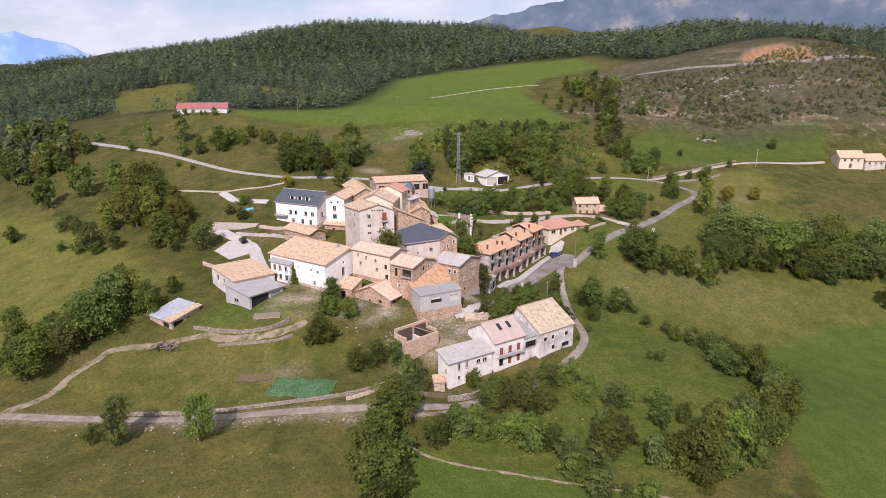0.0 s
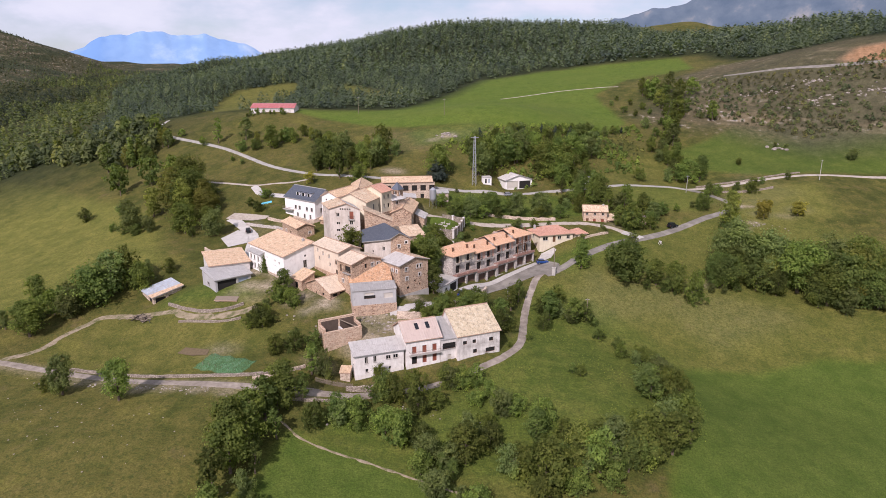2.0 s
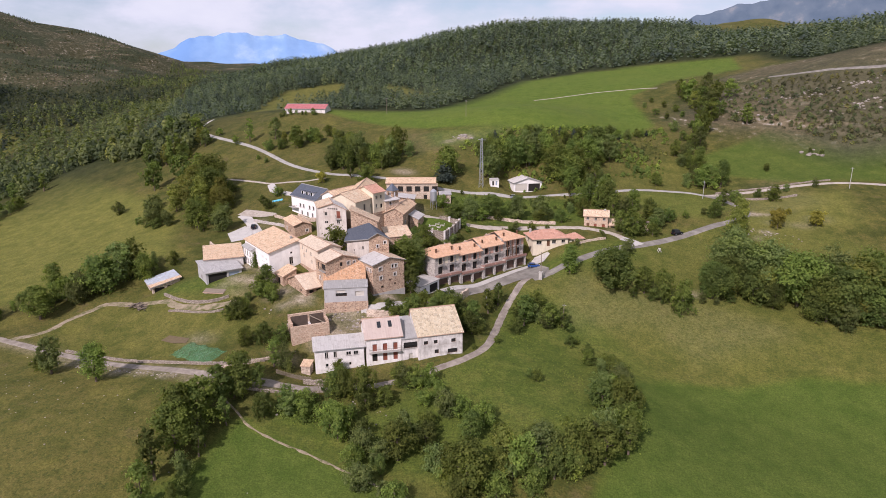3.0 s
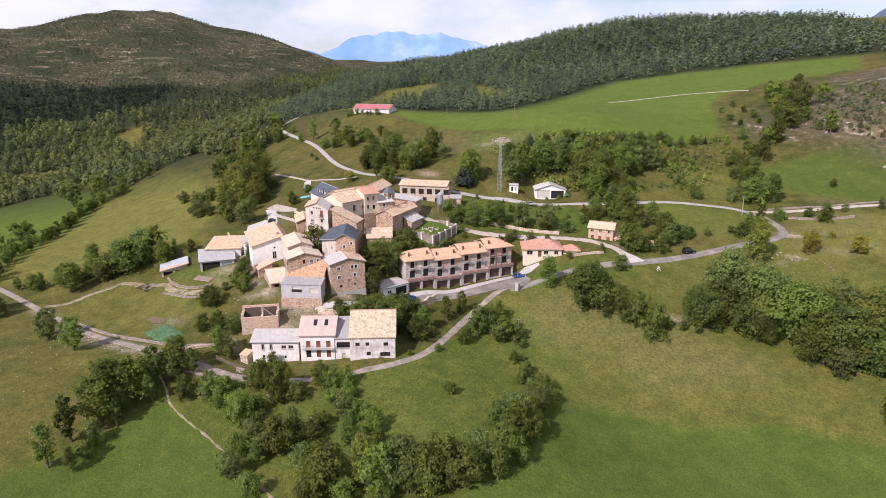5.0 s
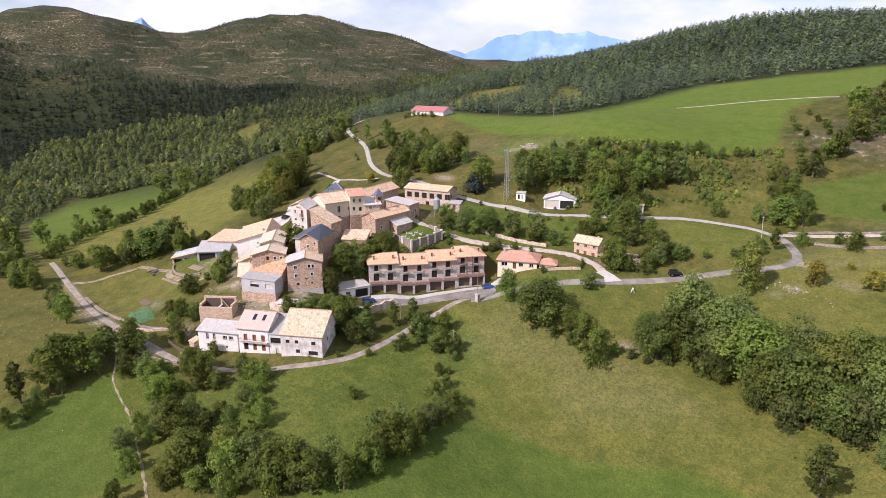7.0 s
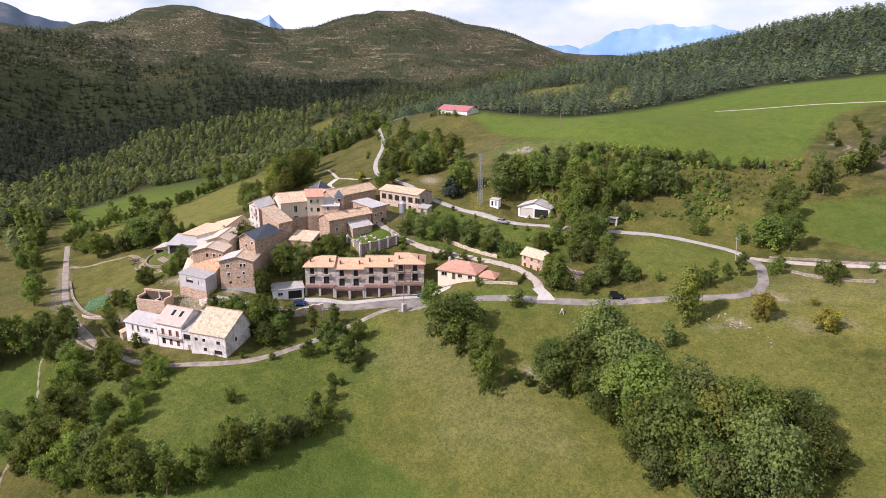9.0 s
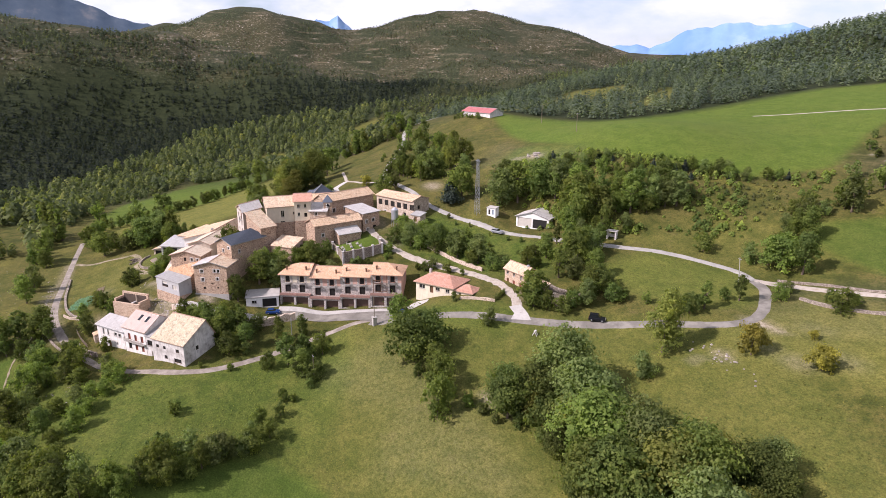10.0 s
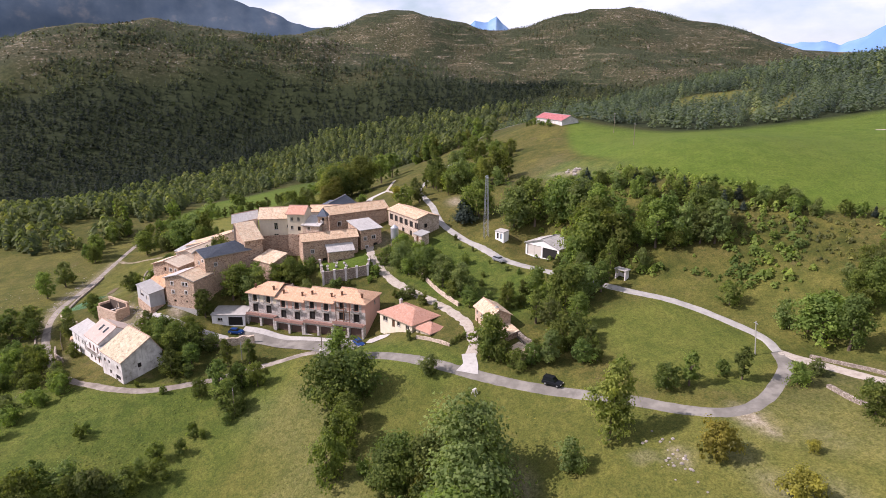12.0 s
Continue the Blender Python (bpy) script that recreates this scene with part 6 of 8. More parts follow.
TREES_BANK = [(54, 262, 11.5), (95, 262, 6.3), (-253, 263, 10.9), (13, 265, 17.3), (23, 265, 16.3), (96, 266, 7.7), (-179, 267, 18.4), (34, 268, 18.1), (31, 269, 10.6), (15, 270, 15), (-39, 271, 16.8), (37, 272, 19), (98, 276, 7.9), (19, 277, 15.2), (32, 277, 17.8), (40, 278, 17.3), (-96, 279, 12.9), (37, 283, 15.8), (103, 284, 5.3), (117, 287, 7.1), (-131, 287, 14.1), (102, 289, 4.1), (44, 289, 15.6), (9, 262, 17)]
TREES_TOP = [(-117, 291, 13.8), (98, 292, 7.3), (72, 292, 6.3), (41, 293, 15.5), (46, 295, 14), (92, 299, 12.5), (49, 299, 10.5), (98, 300, 14.4), (45, 301, 15.8), (51, 302, 14.4), (-178, 304, 15.8), (-197, 305, 18.5), (89, 315, 11.9), (-247, 323, 19), (89, 333, 14), (91, 353, 14.9), (111, 366, 12.2), (94, 369, 15.6), (97, 396, 16.8), (82, 402, 17.2), (91, 405, 18.9)]
TREES_GARDEN = [(5, 224.4, 7), (14.5, 226.4, 6), (19.3, 229.7, 5), (-1.5, 227.7, 6), (7.5, 231.3, 7), (12.3, 236, 5), (33.9, 235, 6), (23.1, 236.9, 7), (41.7, 237.5, 6), (31.5, 227.7, 4), (67, 235.4, 9), (63.3, 240.8, 8), (55.1, 239.1, 9), (48.5, 245.7, 8), (59, 249.2, 9), (52.6, 256.3, 10), (48.3, 261.1, 11), (45.3, 254.5, 9), (53.7, 263.8, 10), (52.7, 269.3, 9), (51.2, 273.9, 9), (78.7, 252.2, 6), (71.8, 250.3, 9), (65.1, 256.6, 9), (70.6, 243.7, 4), (62.7, 251.5, 8), (16.3, 243.4, 4), (27.9, 244.8, 5), (26.4, 250.5, 4)]
TREES_CORE = [(7, 170.7, 13), (10.2, 173.1, 11), (3.4, 177.7, 11), (3, 182.2, 9), (2.5, 186.8, 8), (-0.1, 191.9, 6), (6.5, 195.4, 6), (10.9, 196.9, 6), (10.8, 168.3, 9), (8.2, 179.3, 10), (7, 183.9, 8), (6.1, 175.2, 12), (21.7, 157.5, 9), (21.8, 161.5, 9), (20.3, 165.5, 7), (15.8, 156.7, 7), (15.4, 163.8, 6), (-30.8, 139.9, 5), (-27.1, 193.3, 6)]
TREES_FRONT = [(7, 131.1, 5), (11.6, 126.2, 7), (10, 123.2, 7), (23, 133.2, 6), (26.1, 133.2, 6), (29.6, 134.3, 6), (13, 151.3, 5), (15.1, 154.8, 6), (18.4, 157.5, 6), (23.1, 156.6, 7), (25.3, 160.3, 7), (29.8, 162.7, 7), (32.5, 165.3, 5), (21.5, 165.9, 5), (41.5, 178.3, 8), (45.5, 176.8, 8), (49.4, 175.1, 7), (32.4, 181.4, 4)]
TREES_BANKSIDE = [(14.6, 292.6, 6), (22.6, 295, 7), (27.1, 297.4, 5), (31.9, 300.5, 6), (35.4, 304.7, 5), (34.9, 310.9, 5), (39.7, 312.5, 5), (40.7, 318.7, 5), (44.4, 321.2, 5), (47.6, 324, 6), (49.6, 326.8, 5), (27.2, 286, 7), (31.4, 291.9, 5), (37.1, 296.4, 6), (43.5, 300.2, 5), (48.6, 302.6, 5), (40.9, 289.1, 7), (37.3, 283.2, 8)]
TREES_BANKSIDE_MORE = [(47.3, 292.8, 6), (31.1, 279, 9), (19, 282.7, 10), (16.8, 277.4, 9), (50.9, 309.4, 3), (58.1, 313.8, 3), (64.2, 316.5, 3), (78.5, 322.6, 6), (78.9, 328.6, 6), (84.7, 328, 5), (81.4, 315, 6), (81.3, 341.4, 6), (76.8, 352.5, 6), (55.3, 328, 3), (68.4, 344.2, 3), (37.6, 270.3, 8), (45.1, 273.4, 7), (49.3, 282.6, 6)]
TREES_UPPER_ROAD = [(-159.9, 301.3, 5), (-148, 292.7, 5), (-138.1, 287.8, 6), (-129.9, 286.2, 6), (-120, 280.3, 6), (-111.4, 276.9, 6), (-104.2, 277.6, 6), (-95.4, 280.7, 5), (-93.4, 290.5, 6), (-86.6, 293.5, 7), (-77, 285.9, 7), (-66.3, 271.4, 8), (-60.8, 247.1, 9), (-53.5, 243.3, 10), (-46.7, 241.4, 9), (-40.6, 243.2, 8), (-35.7, 255.6, 9), (-32.7, 269, 8), (-40.8, 276.4, 8), (-50.4, 262.5, 8), (-59, 270.7, 8), (-186.5, 273.9, 7), (-174.2, 265.6, 7), (-174.7, 289, 6), (-192.4, 306.2, 7), (-159.6, 274.8, 6), (-109.3, 264.8, 3), (-101.9, 260.6, 3)]
TREES_THICKET = [(141.7, 218, 10), (145.6, 222, 9), (144.6, 230, 9), (138.8, 229.8, 11), (134, 226, 12), (127.8, 227.8, 10), (121.3, 227.4, 9), (139.3, 235, 8), (149, 219, 9), (150, 226, 7)]
TREES_GULLY = [(71.2, 198.9, 4), (76.8, 200.3, 4.5), (82.5, 202.2, 3.5), (87, 203.9, 4), (91, 205, 3.5), (92.8, 208.7, 4), (99, 209.4, 4), (80, 199.5, 3), (95, 206, 3)]
TREES_GOLDEN = [(16.9, 130, 5), (54, 112, 10.6), (132, 208, 10.2), (101.9, 246.4, 19), (116, 258, 8.6), (128.8, 262.8, 6.6), (121, 271.7, 2.6)]
TREES_PINE = [(-13, 245, 10.3), (-9, 250, 10.2)]
TREES_CORNER = [(13.7, 114.6, 7), (36.7, 125.2, 7.5), (45.9, 124.4, 6.5), (18.9, 121.6, 6), (28.2, 100, 7), (24.2, 104.7, 6.5), (41.1, 108.3, 7), (48, 102.1, 6.5), (53.8, 106, 6), (60.3, 108.7, 6.5), (23.9, 109.6, 7), (-2.5, 108.6, 6)]
TREE_GROUPS = [TREES_FIELD_EDGE, TREES_LOWER, TREES_MIDDLE, TREES_MIDDLE_MORE, TREES_GROVE, TREES_ROADSIDE, TREES_BANK, TREES_TOP, TREES_GARDEN, TREES_CORE, TREES_FRONT, TREES_BANKSIDE, TREES_BANKSIDE_MORE, TREES_UPPER_ROAD, TREES_THICKET, TREES_GULLY, TREES_CORNER]


def leaf_cloud(rg, lobes, count, size, per=24):
    """Leaves in small sprays that stand round the outer part of some ellipsoid lobes: (centre, radii). Returns vertices and triangles."""
    n = max(6, count // per)
    vol = np.array([r[0] * r[1] * r[2] for _, r in lobes]) ** 0.67
    if len(lobes) > 8:
        vol[-1] *= 0.45
    pick = rg.choice(len(lobes), n, p=vol / vol.sum())
    cen = np.array([c for c, _ in lobes])[pick]
    rad = np.array([r for _, r in lobes])[pick]
    d = rg.normal(size=(n, 3))
    d[:, 2] += 0.25
    d /= np.linalg.norm(d, axis=1)[:, None]
    hub = cen + d * rad * rg.uniform(0.5, 1.12, n)[:, None]
    wide = rad.mean(axis=1) * rg.uniform(0.16, 0.42, n)
    k = np.repeat(np.arange(n), per)
    m = len(k)
    off = rg.normal(size=(m, 3)) * wide[k][:, None] * np.array((1.0, 1.0, 0.62))
    p = hub[k] + off
    nrm = d[k] * 0.75 + off / (wide[k][:, None] + 1e-6) * 0.3 + rg.normal(size=(m, 3)) * 0.44
    nrm[:, 2] += 0.45
    nrm /= np.linalg.norm(nrm, axis=1)[:, None]
    a = np.cross(nrm, rg.normal(size=(m, 3)))
    a /= np.linalg.norm(a, axis=1)[:, None]
    b_ = np.cross(nrm, a)
    s = 0.92 * size * rg.uniform(0.55, 1.3, m)[:, None]
    q = rg.uniform(0.5, 0.9, m)[:, None]
    v = np.stack([p - a * s, p + a * s * 0.8 - b_ * s * q + nrm * s * 0.2, p + a * s * 0.3 + b_ * s * 1.2], 1).reshape(-1, 3)
    return v, np.arange(m * 3).reshape(-1, 3)


def limbs(rg, height, spread, n):
    bm = bmesh.new()
    r0 = height * 0.022 + 0.05
    top = Vector((rg.uniform(-0.3, 0.3), rg.uniform(-0.3, 0.3), height * 0.62))
    mid = Vector((0.1, 0.05, height * 0.25))
    bar(bm, (0, 0, -0.6), mid, r0 * 1.25, 6, r0 * 0.85)
    bar(bm, mid, top, r0 * 0.85, 5, r0 * 0.3)
    for i in range(n):
        a = i * 2.4 + rg.uniform(-0.4, 0.4)
        f = rg.uniform(0.25, 0.9)
        st = mid.lerp(top, f)
        en = st + Vector((math.cos(a) * spread * (1 - 0.4 * f), math.sin(a) * spread * (1 - 0.4 * f), height * rg.uniform(0.12, 0.26)))
        bar(bm, st, en, r0 * 0.4, 3, r0 * 0.12)
    return bm


def tree_kind(name, label, category, seed, form, leaf_m, count, size):
    """A tree one unit tall scaled up later is too coarse, so each kind is built 10 m tall."""
    rg = np.random.default_rng(seed)
    ob = thing(name, pose(0, 0, -500), label, category)
    lobes = []
    if form in ("round", "wide", "bush", "tall"):
        many, low, top_, girth = {"round": (19, 1.5, 8.8, 2.6), "wide": (22, 1.5, 8.0, 3.6), "bush": (18, 1.0, 7.8, 3.8), "tall": (16, 1.6, 9.2, 1.6)}[form]
        for i in range(many):
            a, f = i * 2.4 + rg.uniform(-0.6, 0.6), (i + rg.uniform(0, 1)) / many
            q = girth * math.sin(math.pi * (0.2 + 0.72 * f)) * rg.uniform(0.35, 1.08)
            w = girth * rg.uniform(0.26, 0.56)
            lobes.append(((math.cos(a) * q, math.sin(a) * q, low + (top_ - low) * f), (w, w * rg.uniform(0.8, 1.2), w * rg.uniform(0.75, 1.15))))
        lobes.append(((0, 0, (low + top_) / 2), (girth * 0.8, girth * 0.8, (top_ - low) * 0.5)))
        bm = limbs(rg, top_, girth * 0.8, 6)
    elif form == "fir":
        for i in range(9):
            f = i / 8
            lobes.append(((0, 0, 1.4 + 8.0 * f), (2.7 * (1 - f) + 0.25, 2.7 * (1 - f) + 0.25, 0.75)))
        bm = limbs(rg, 12, 1.2, 4)
    elif form == "poplar":
        for i in range(8):
            f = i / 7
            lobes.append(((rg.uniform(-0.15, 0.15), rg.uniform(-0.15, 0.15), 1.4 + 7.6 * f), (0.95 - 0.5 * abs(f - 0.3), 0.95 - 0.5 * abs(f - 0.3), 1.2)))
        bm = limbs(rg, 11, 0.6, 5)
    part("trunk", bm, BARK, ob)
    v, f = leaf_cloud(rg, lobes, count, size)
    me = grid_mesh("crown", v, f, False)
    me.materials.append(leaf_m)
    c = new("crown", me)
    c.parent = ob
    return ob


ON_SLOPE, SPREADING, NARROW, DENSE = "leafy green broadleaf tree on the slope", "spreading leafy broadleaf tree", "tall narrow leafy tree", "dense rounded green bush in the grass"
KINDS = {  # name, label, form, leaf materials, leaves near and far, leaf size
    "round": ("tree", ON_SLOPE, "round", (LEAF, LEAFDARK, LEAFGREY, LEAF), 4700, 1700, 0.215),
    "wide": ("tree", SPREADING, "wide", (LEAF, LEAFDARK, LEAFGREY), 4900, 1900, 0.26),
    "tall": ("tree", NARROW, "tall", (LEAFDARK, LEAF), 3000, 1400, 0.225),
    "bush": ("bush", DENSE, "bush", (LEAF, LEAFDARK, LEAFGREY, LEAF), 3000, 1300, 0.325),
    "shrub": ("shrub", "low rounded green shrub in the grass", "bush", (LEAF, LEAFDARK, LEAFGREY), 1500, 1000, 0.46),
    "dark": ("tree", "dense dark green tree in a thicket", "wide", (LEAFDARK, LEAF, LEAFGREY, LEAFDARK, LEAFLIGHT), 7600, 1500, 0.2),
    "light": ("tree", "tall feathery pale green ash tree", "round", (LEAFLIGHT, LEAFLIGHT), 5200, 2400, 0.215),
    "gold": ("bush", "rounded bush with yellowing leaves", "bush", (LEAFGOLD,), 3600, 1200, 0.32),
    "fir": ("conifer", "dark green conifer beside the road", "fir", (NEEDLE,), 2600, 1200, 0.42),
    "poplar": ("poplar", "slim upright green poplar tree", "poplar", (LEAF,), 1900, 1200, 0.34),
}
models = {}
tr_ = random.Random(9)


def clear_of(x, y, reach):
    """Moves a stem off houses and lanes; None where there is no room."""
    for go in range(3):
        moved = False
        for hx, hy, c_, s_, L, D in FOOT:
            u, v = (x - hx) * c_ + (y - hy) * s_, -(x - hx) * s_ + (y - hy) * c_
            if -reach < u < L + reach and -reach < v < D + reach:
                if 0.5 < u < L - 0.5 and 0.5 < v < D - 0.5:
                    return None
                room = [(u + reach, -1, 0), (L + reach - u, 1, 0), (v + reach, 0, -1), (D + reach - v, 0, 1)]
                g, a, b_ = min(room)
                x, y, moved = x + g * (a * c_ - b_ * s_), y + g * (a * s_ + b_ * c_), True
        for line, width in LANES:
            d = np.hypot(line[:, 0] - x, line[:, 1] - y)
            k = int(d.argmin())
            if d[k] < width / 2 + reach * 0.7:
                w = (width / 2 + reach * 0.7 - d[k]) / max(d[k], 0.3)
                x, y, moved = x + (x - line[k, 0]) * w, y + (y - line[k, 1]) * w, True
        if not moved:
            return x, y
    return None


def plant(x, y, h, kind, squash=1.0):
    kind = "shrub" if kind == "bush" and h < 4.2 else kind
    name, label, form, leaves, near_n, far_n, size = KINDS[kind]
    pick = tr_.randrange(len(leaves))
    s = h / 10.0
    w = s * squash * tr_.uniform(0.88, 1.15)
    turn = (tr_.uniform(-3, 3), tr_.uniform(-3, 3), tr_.uniform(0, 360))
    at = clear_of(x, y, min(2.6 * w, 2.4))
    if at is None:
        return None
    x, y = at
    far = x < -115 or y > 330
    m = pose(x, y, ground_z(x, y) - 0.05 * s, *turn)
    key = (kind, pick, far)
    if key in models:
        ob = copy_thing(models[key], m)
    else:
        n = far_n if far else near_n
        ob = models[key] = tree_kind(name, label, name, 7 * pick + len(models), form, leaves[pick], n, size * (near_n / n) ** 0.35)
        ob.matrix_world = m
    ob.scale = (w, w, s)
    return ob


GARDEN = [(18, 240), (34, 242), (47, 248), (41, 259), (26, 253)]
for group in TREE_GROUPS:
    for x, y, h in group:
        if inside(np.array([x]), np.array([y]), GARDEN)[0] or (7 < x < 36 and 250 < y < 274):
            continue
        if group is not TREES_GROVE:
            h = h if h < 9 else 9 + (h - 9) * 0.72
        h *= 0.8 if 26 < x < 64 and 152 < y < 194 else 1.0
        if h < 7.4:
            plant(x, y, h, "bush", 0.85)
        else:
            kind = "dark" if group in (TREES_GROVE, TREES_THICKET) else tr_.choice(("round", "round", "wide", "tall", "bush", "bush"))
            plant(x, y, h, kind, 0.72 if kind == "bush" else 1.05 if h < 12 else 0.92)
for x, y, h in ((6, 262, 15), (9, 268, 16), (14, 274, 16), (20, 278, 15), (27, 281, 14), (33, 277, 14), (37, 272, 12), (40, 268, 11), (3, 266, 14), (24, 275, 15), (31, 273, 13)):
    plant(x, y, h, "round" if x % 2 else "wide", 0.9)
for x, y, h in TREES_GOLDEN:
    plant(x, y, min(h, 16), "light" if h > 9 else "gold", 0.85)
for x, y, h in TREES_PINE:
    plant(x, y, h, "fir", 1.2)
for x, y, h in ((-168, 270, 15), (-171, 273, 14), (-165, 274, 14), (-149.5, 111, 17), (-155, 108, 18), (-143.5, 114, 16), (-160, 106, 16)):
    plant(x, y, h, "poplar")


def hedge(points, gap, low, high, kinds, spread=1.5):
    """Bushes and small trees along a field edge."""
    for q in along([(x, y) for x, y in points], gap):
        x, y = q.x + tr_.uniform(-spread, spread), q.y + tr_.uniform(-spread, spread)
        plant(x, y, tr_.uniform(low, high), tr_.choice(kinds), 0.8)


hedge([(-128, 122), (-110, 130), (-99, 141), (-92, 152), (-84, 160), (-74, 166)], 3.6, 4, 7.5, ("bush", "bush", "round"))
hedge([(-98, 137), (-95, 143), (-91, 149), (-87, 153), (-80, 158)], 3.2, 5, 9, ("round", "bush", "bush"), 1.6)
hedge([(-136, 122), (-152, 131), (-174, 152), (-195, 175), (-215, 196), (-236, 218), (-246, 244)], 3.6, 4.5, 9, ("bush", "bush", "round"), 2.5)
hedge([(-96, 112), (-112, 104), (-128, 108), (-146, 114)], 4.2, 6, 11, ("round", "bush", "wide"), 4)
hedge([(-131, 317), (-122, 320), (-112, 322)], 3.0, 2.5, 4.5, ("bush",), 1)
hedge([(-2, 84), (-6, 96), (-4, 108), (4, 113)], 3.6, 5, 8, ("bush", "round", "tall"))
hedge([(16, 116), (24, 110), (34, 100), (44, 92)], 3.6, 3.0, 6.5, ("bush", "bush", "round"))
hedge([(50, 108), (62, 114), (72, 124), (75, 136), (73, 148), (70, 156)], 3.2, 5, 9, ("bush", "round", "round"))
hedge([(70, 156), (64, 163), (58, 172), (52, 180)], 4, 2.0, 4.5, ("bush",), 1.0)
hedge([(95, 208), (106, 214), (118, 211), (131, 207), (146, 206), (158, 212)], 3.4, 8, 14, ("dark", "dark", "bush"), 3.5)
hedge([(4, 196), (-1, 188), (8, 186), (4, 180)], 3.0, 6, 11, ("round", "tall", "bush"), 2.0)
hedge([(2, 228), (14, 233), (26, 236), (38, 241), (48, 250)], 3.8, 2.5, 5, ("bush", "bush", "round"), 2.5)
hedge([(0, 243.5), (12, 247.5), (26, 253.5), (38, 259)], 6, 1.2, 2.2, ("bush", "round"), 1.5)
hedge([(40, 262), (48, 268), (54, 270)], 3.2, 7, 12, ("round", "tall"), 2.0)
hedge([(14, 276), (26, 281), (36, 288), (44, 297)], 4.5, 7, 12, ("round", "wide", "bush"), 5)
hedge([(-2, 282), (14, 296), (30, 306), (48, 320), (62, 336)], 2.6, 2.5, 6.0, ("bush", "bush", "fir"), 2.5)
hedge([(84, 318), (88, 335), (90, 355), (92, 372), (84, 400), (80, 418)], 4.2, 5, 10, ("round", "bush", "tall"), 4)
hedge([(86, 296), (90, 306), (84, 318)], 3.5, 4, 8, ("bush", "round"), 2)
hedge([(72, 258), (80, 256), (90, 262), (95, 274)], 5.0, 2.5, 5, ("bush", "bush"), 1.5)
hedge([(-28, 141), (-30, 150), (-24, 147)], 3.6, 3, 6.5, ("bush", "bush"), 1.4)
hedge([(20, 150), (24, 160), (20, 167)], 3.0, 4, 8, ("round", "bush"), 2)
for x, y, h in [(69.0, 140.7, 7), (68.3, 146.5, 6.5), (71.1, 153.3, 7), (70.3, 158.8, 6), (68.2, 163.3, 5), (39.7, 126.4, 5.5), (22.3, 124.9, 5), (26.5, 132.3, 4.5), (6.6, 116.2, 6), (9.9, 123.8, 5)]:
    plant(x, y, h, "bush", 1.0)
for x, y, h in [(21.4, 113.7, 5.5), (36.0, 115.1, 6), (34.5, 120.1, 5), (50.4, 120.1, 5), (42.7, 109.9, 6.5), (52.8, 114.7, 6), (58.0, 121.4, 5), (28.9, 108.3, 6), (30.9, 127.8, 4.5), (8.0, 113.6, 5)]:
    plant(x, y, h, "bush", 1.0)
hedge([(110, 292), (124, 296), (140, 304)], 9, 2.5, 4.5, ("bush",), 2)


for x, y, h in ((-104, 213, 17), (-97, 209, 15), (-109, 220, 16), (-91, 213, 13), (-101, 221, 14), (-113, 212, 12)):
    plant(x, y, h, "light", 0.95)
for x, y, h in ((-117, 199, 5), (-127, 216, 5.5), (-89, 195, 6), (-84, 203, 7), (-91, 205, 5), (-110, 197, 4.5), (-98, 226, 8), (-151, 219, 4.5), (-134, 219, 5), (-82, 191, 4), (-78, 208, 5), (-73, 216, 4), (-125, 203, 4)):
    plant(x, y, h, "bush", 0.95)
hedge([(58.6, 228.6), (57.6, 230.6), (56.6, 232.2)], 0.8, 1.4, 1.8, ("bush",), 0.1)
for x, y, h in [(0.9, 197.9, 6), (2.0, 194.7, 5), (0.2, 192.4, 5), (10.7, 206.0, 3), (11.9, 208.9, 2.5), (12.7, 215.0, 2.5), (9.7, 218.7, 4), (27.2, 224.4, 4.5), (33.1, 226.7, 4), (24.4, 220.7, 3), (10.5, 204.3, 2.5), (1.7, 190.5, 6), (26.1, 222.3, 3.5), (38.0, 229.1, 2.5)]:
    plant(x, y, h, "bush", 0.9)
for x, y, h in ((65.5, 235.2, 5), (70, 236.8, 6), (74, 239.2, 5.5), (62.5, 235.8, 4), (72.5, 242, 6)):
    plant(x, y, h, "bush", 0.9)
plant(50.4, 219.8, 3.4, "bush", 0.7)
plant(50.8, 203.4, 10.5, "round", 1.05)
for x, y, h in ((31, 244, 2.2), (37, 250, 1.8), (26, 246, 2.0), (42, 253, 4.5)):
    plant(x, y, h, "bush")
plant(-57, 235, 5.5, "gold")
for x, y, h in ((-47.7, 208.5, 3.6), (-45, 207.5, 3), (-67.4, 211.5, 4.5), (-70.8, 222.6, 4.2), (-68.6, 223.5, 3.6), (-60, 196, 2.2)):
    plant(x, y, h, "bush", 0.9)
for x, y, h in ((85.6, 389.4, 11), (94.4, 388.1, 12), (103.8, 401.9, 11), (81.4, 411.5, 9), (98.3, 379.5, 9), (90, 396, 12), (88, 404, 10)):
    plant(x, y, h, "dark", 0.9)
for x, y, h in ((111.4, 368, 4.5), (106.2, 370.2, 4), (59.8, 391.1, 4), (66.3, 377.6, 4.5), (72.3, 372.2, 4), (76.7, 383.3, 5), (62.6, 403.3, 3.5), (70, 392, 4.5), (85.1, 359.2, 5), (136.4, 339.9, 3), (140.7, 337.2, 3.4), (117.2, 319, 3.6), (165.7, 326.5, 6), (80, 376, 4)):
    plant(x, y, h, "bush", 0.95)
hedge([(-64, 252), (-52, 250), (-42, 252), (-34, 258)], 3.0, 7, 12, ("round", "tall", "bush"), 2.5)
hedge([(-64, 262), (-50, 264), (-38, 268)], 3.6, 6, 11, ("round", "wide", "light"), 3)
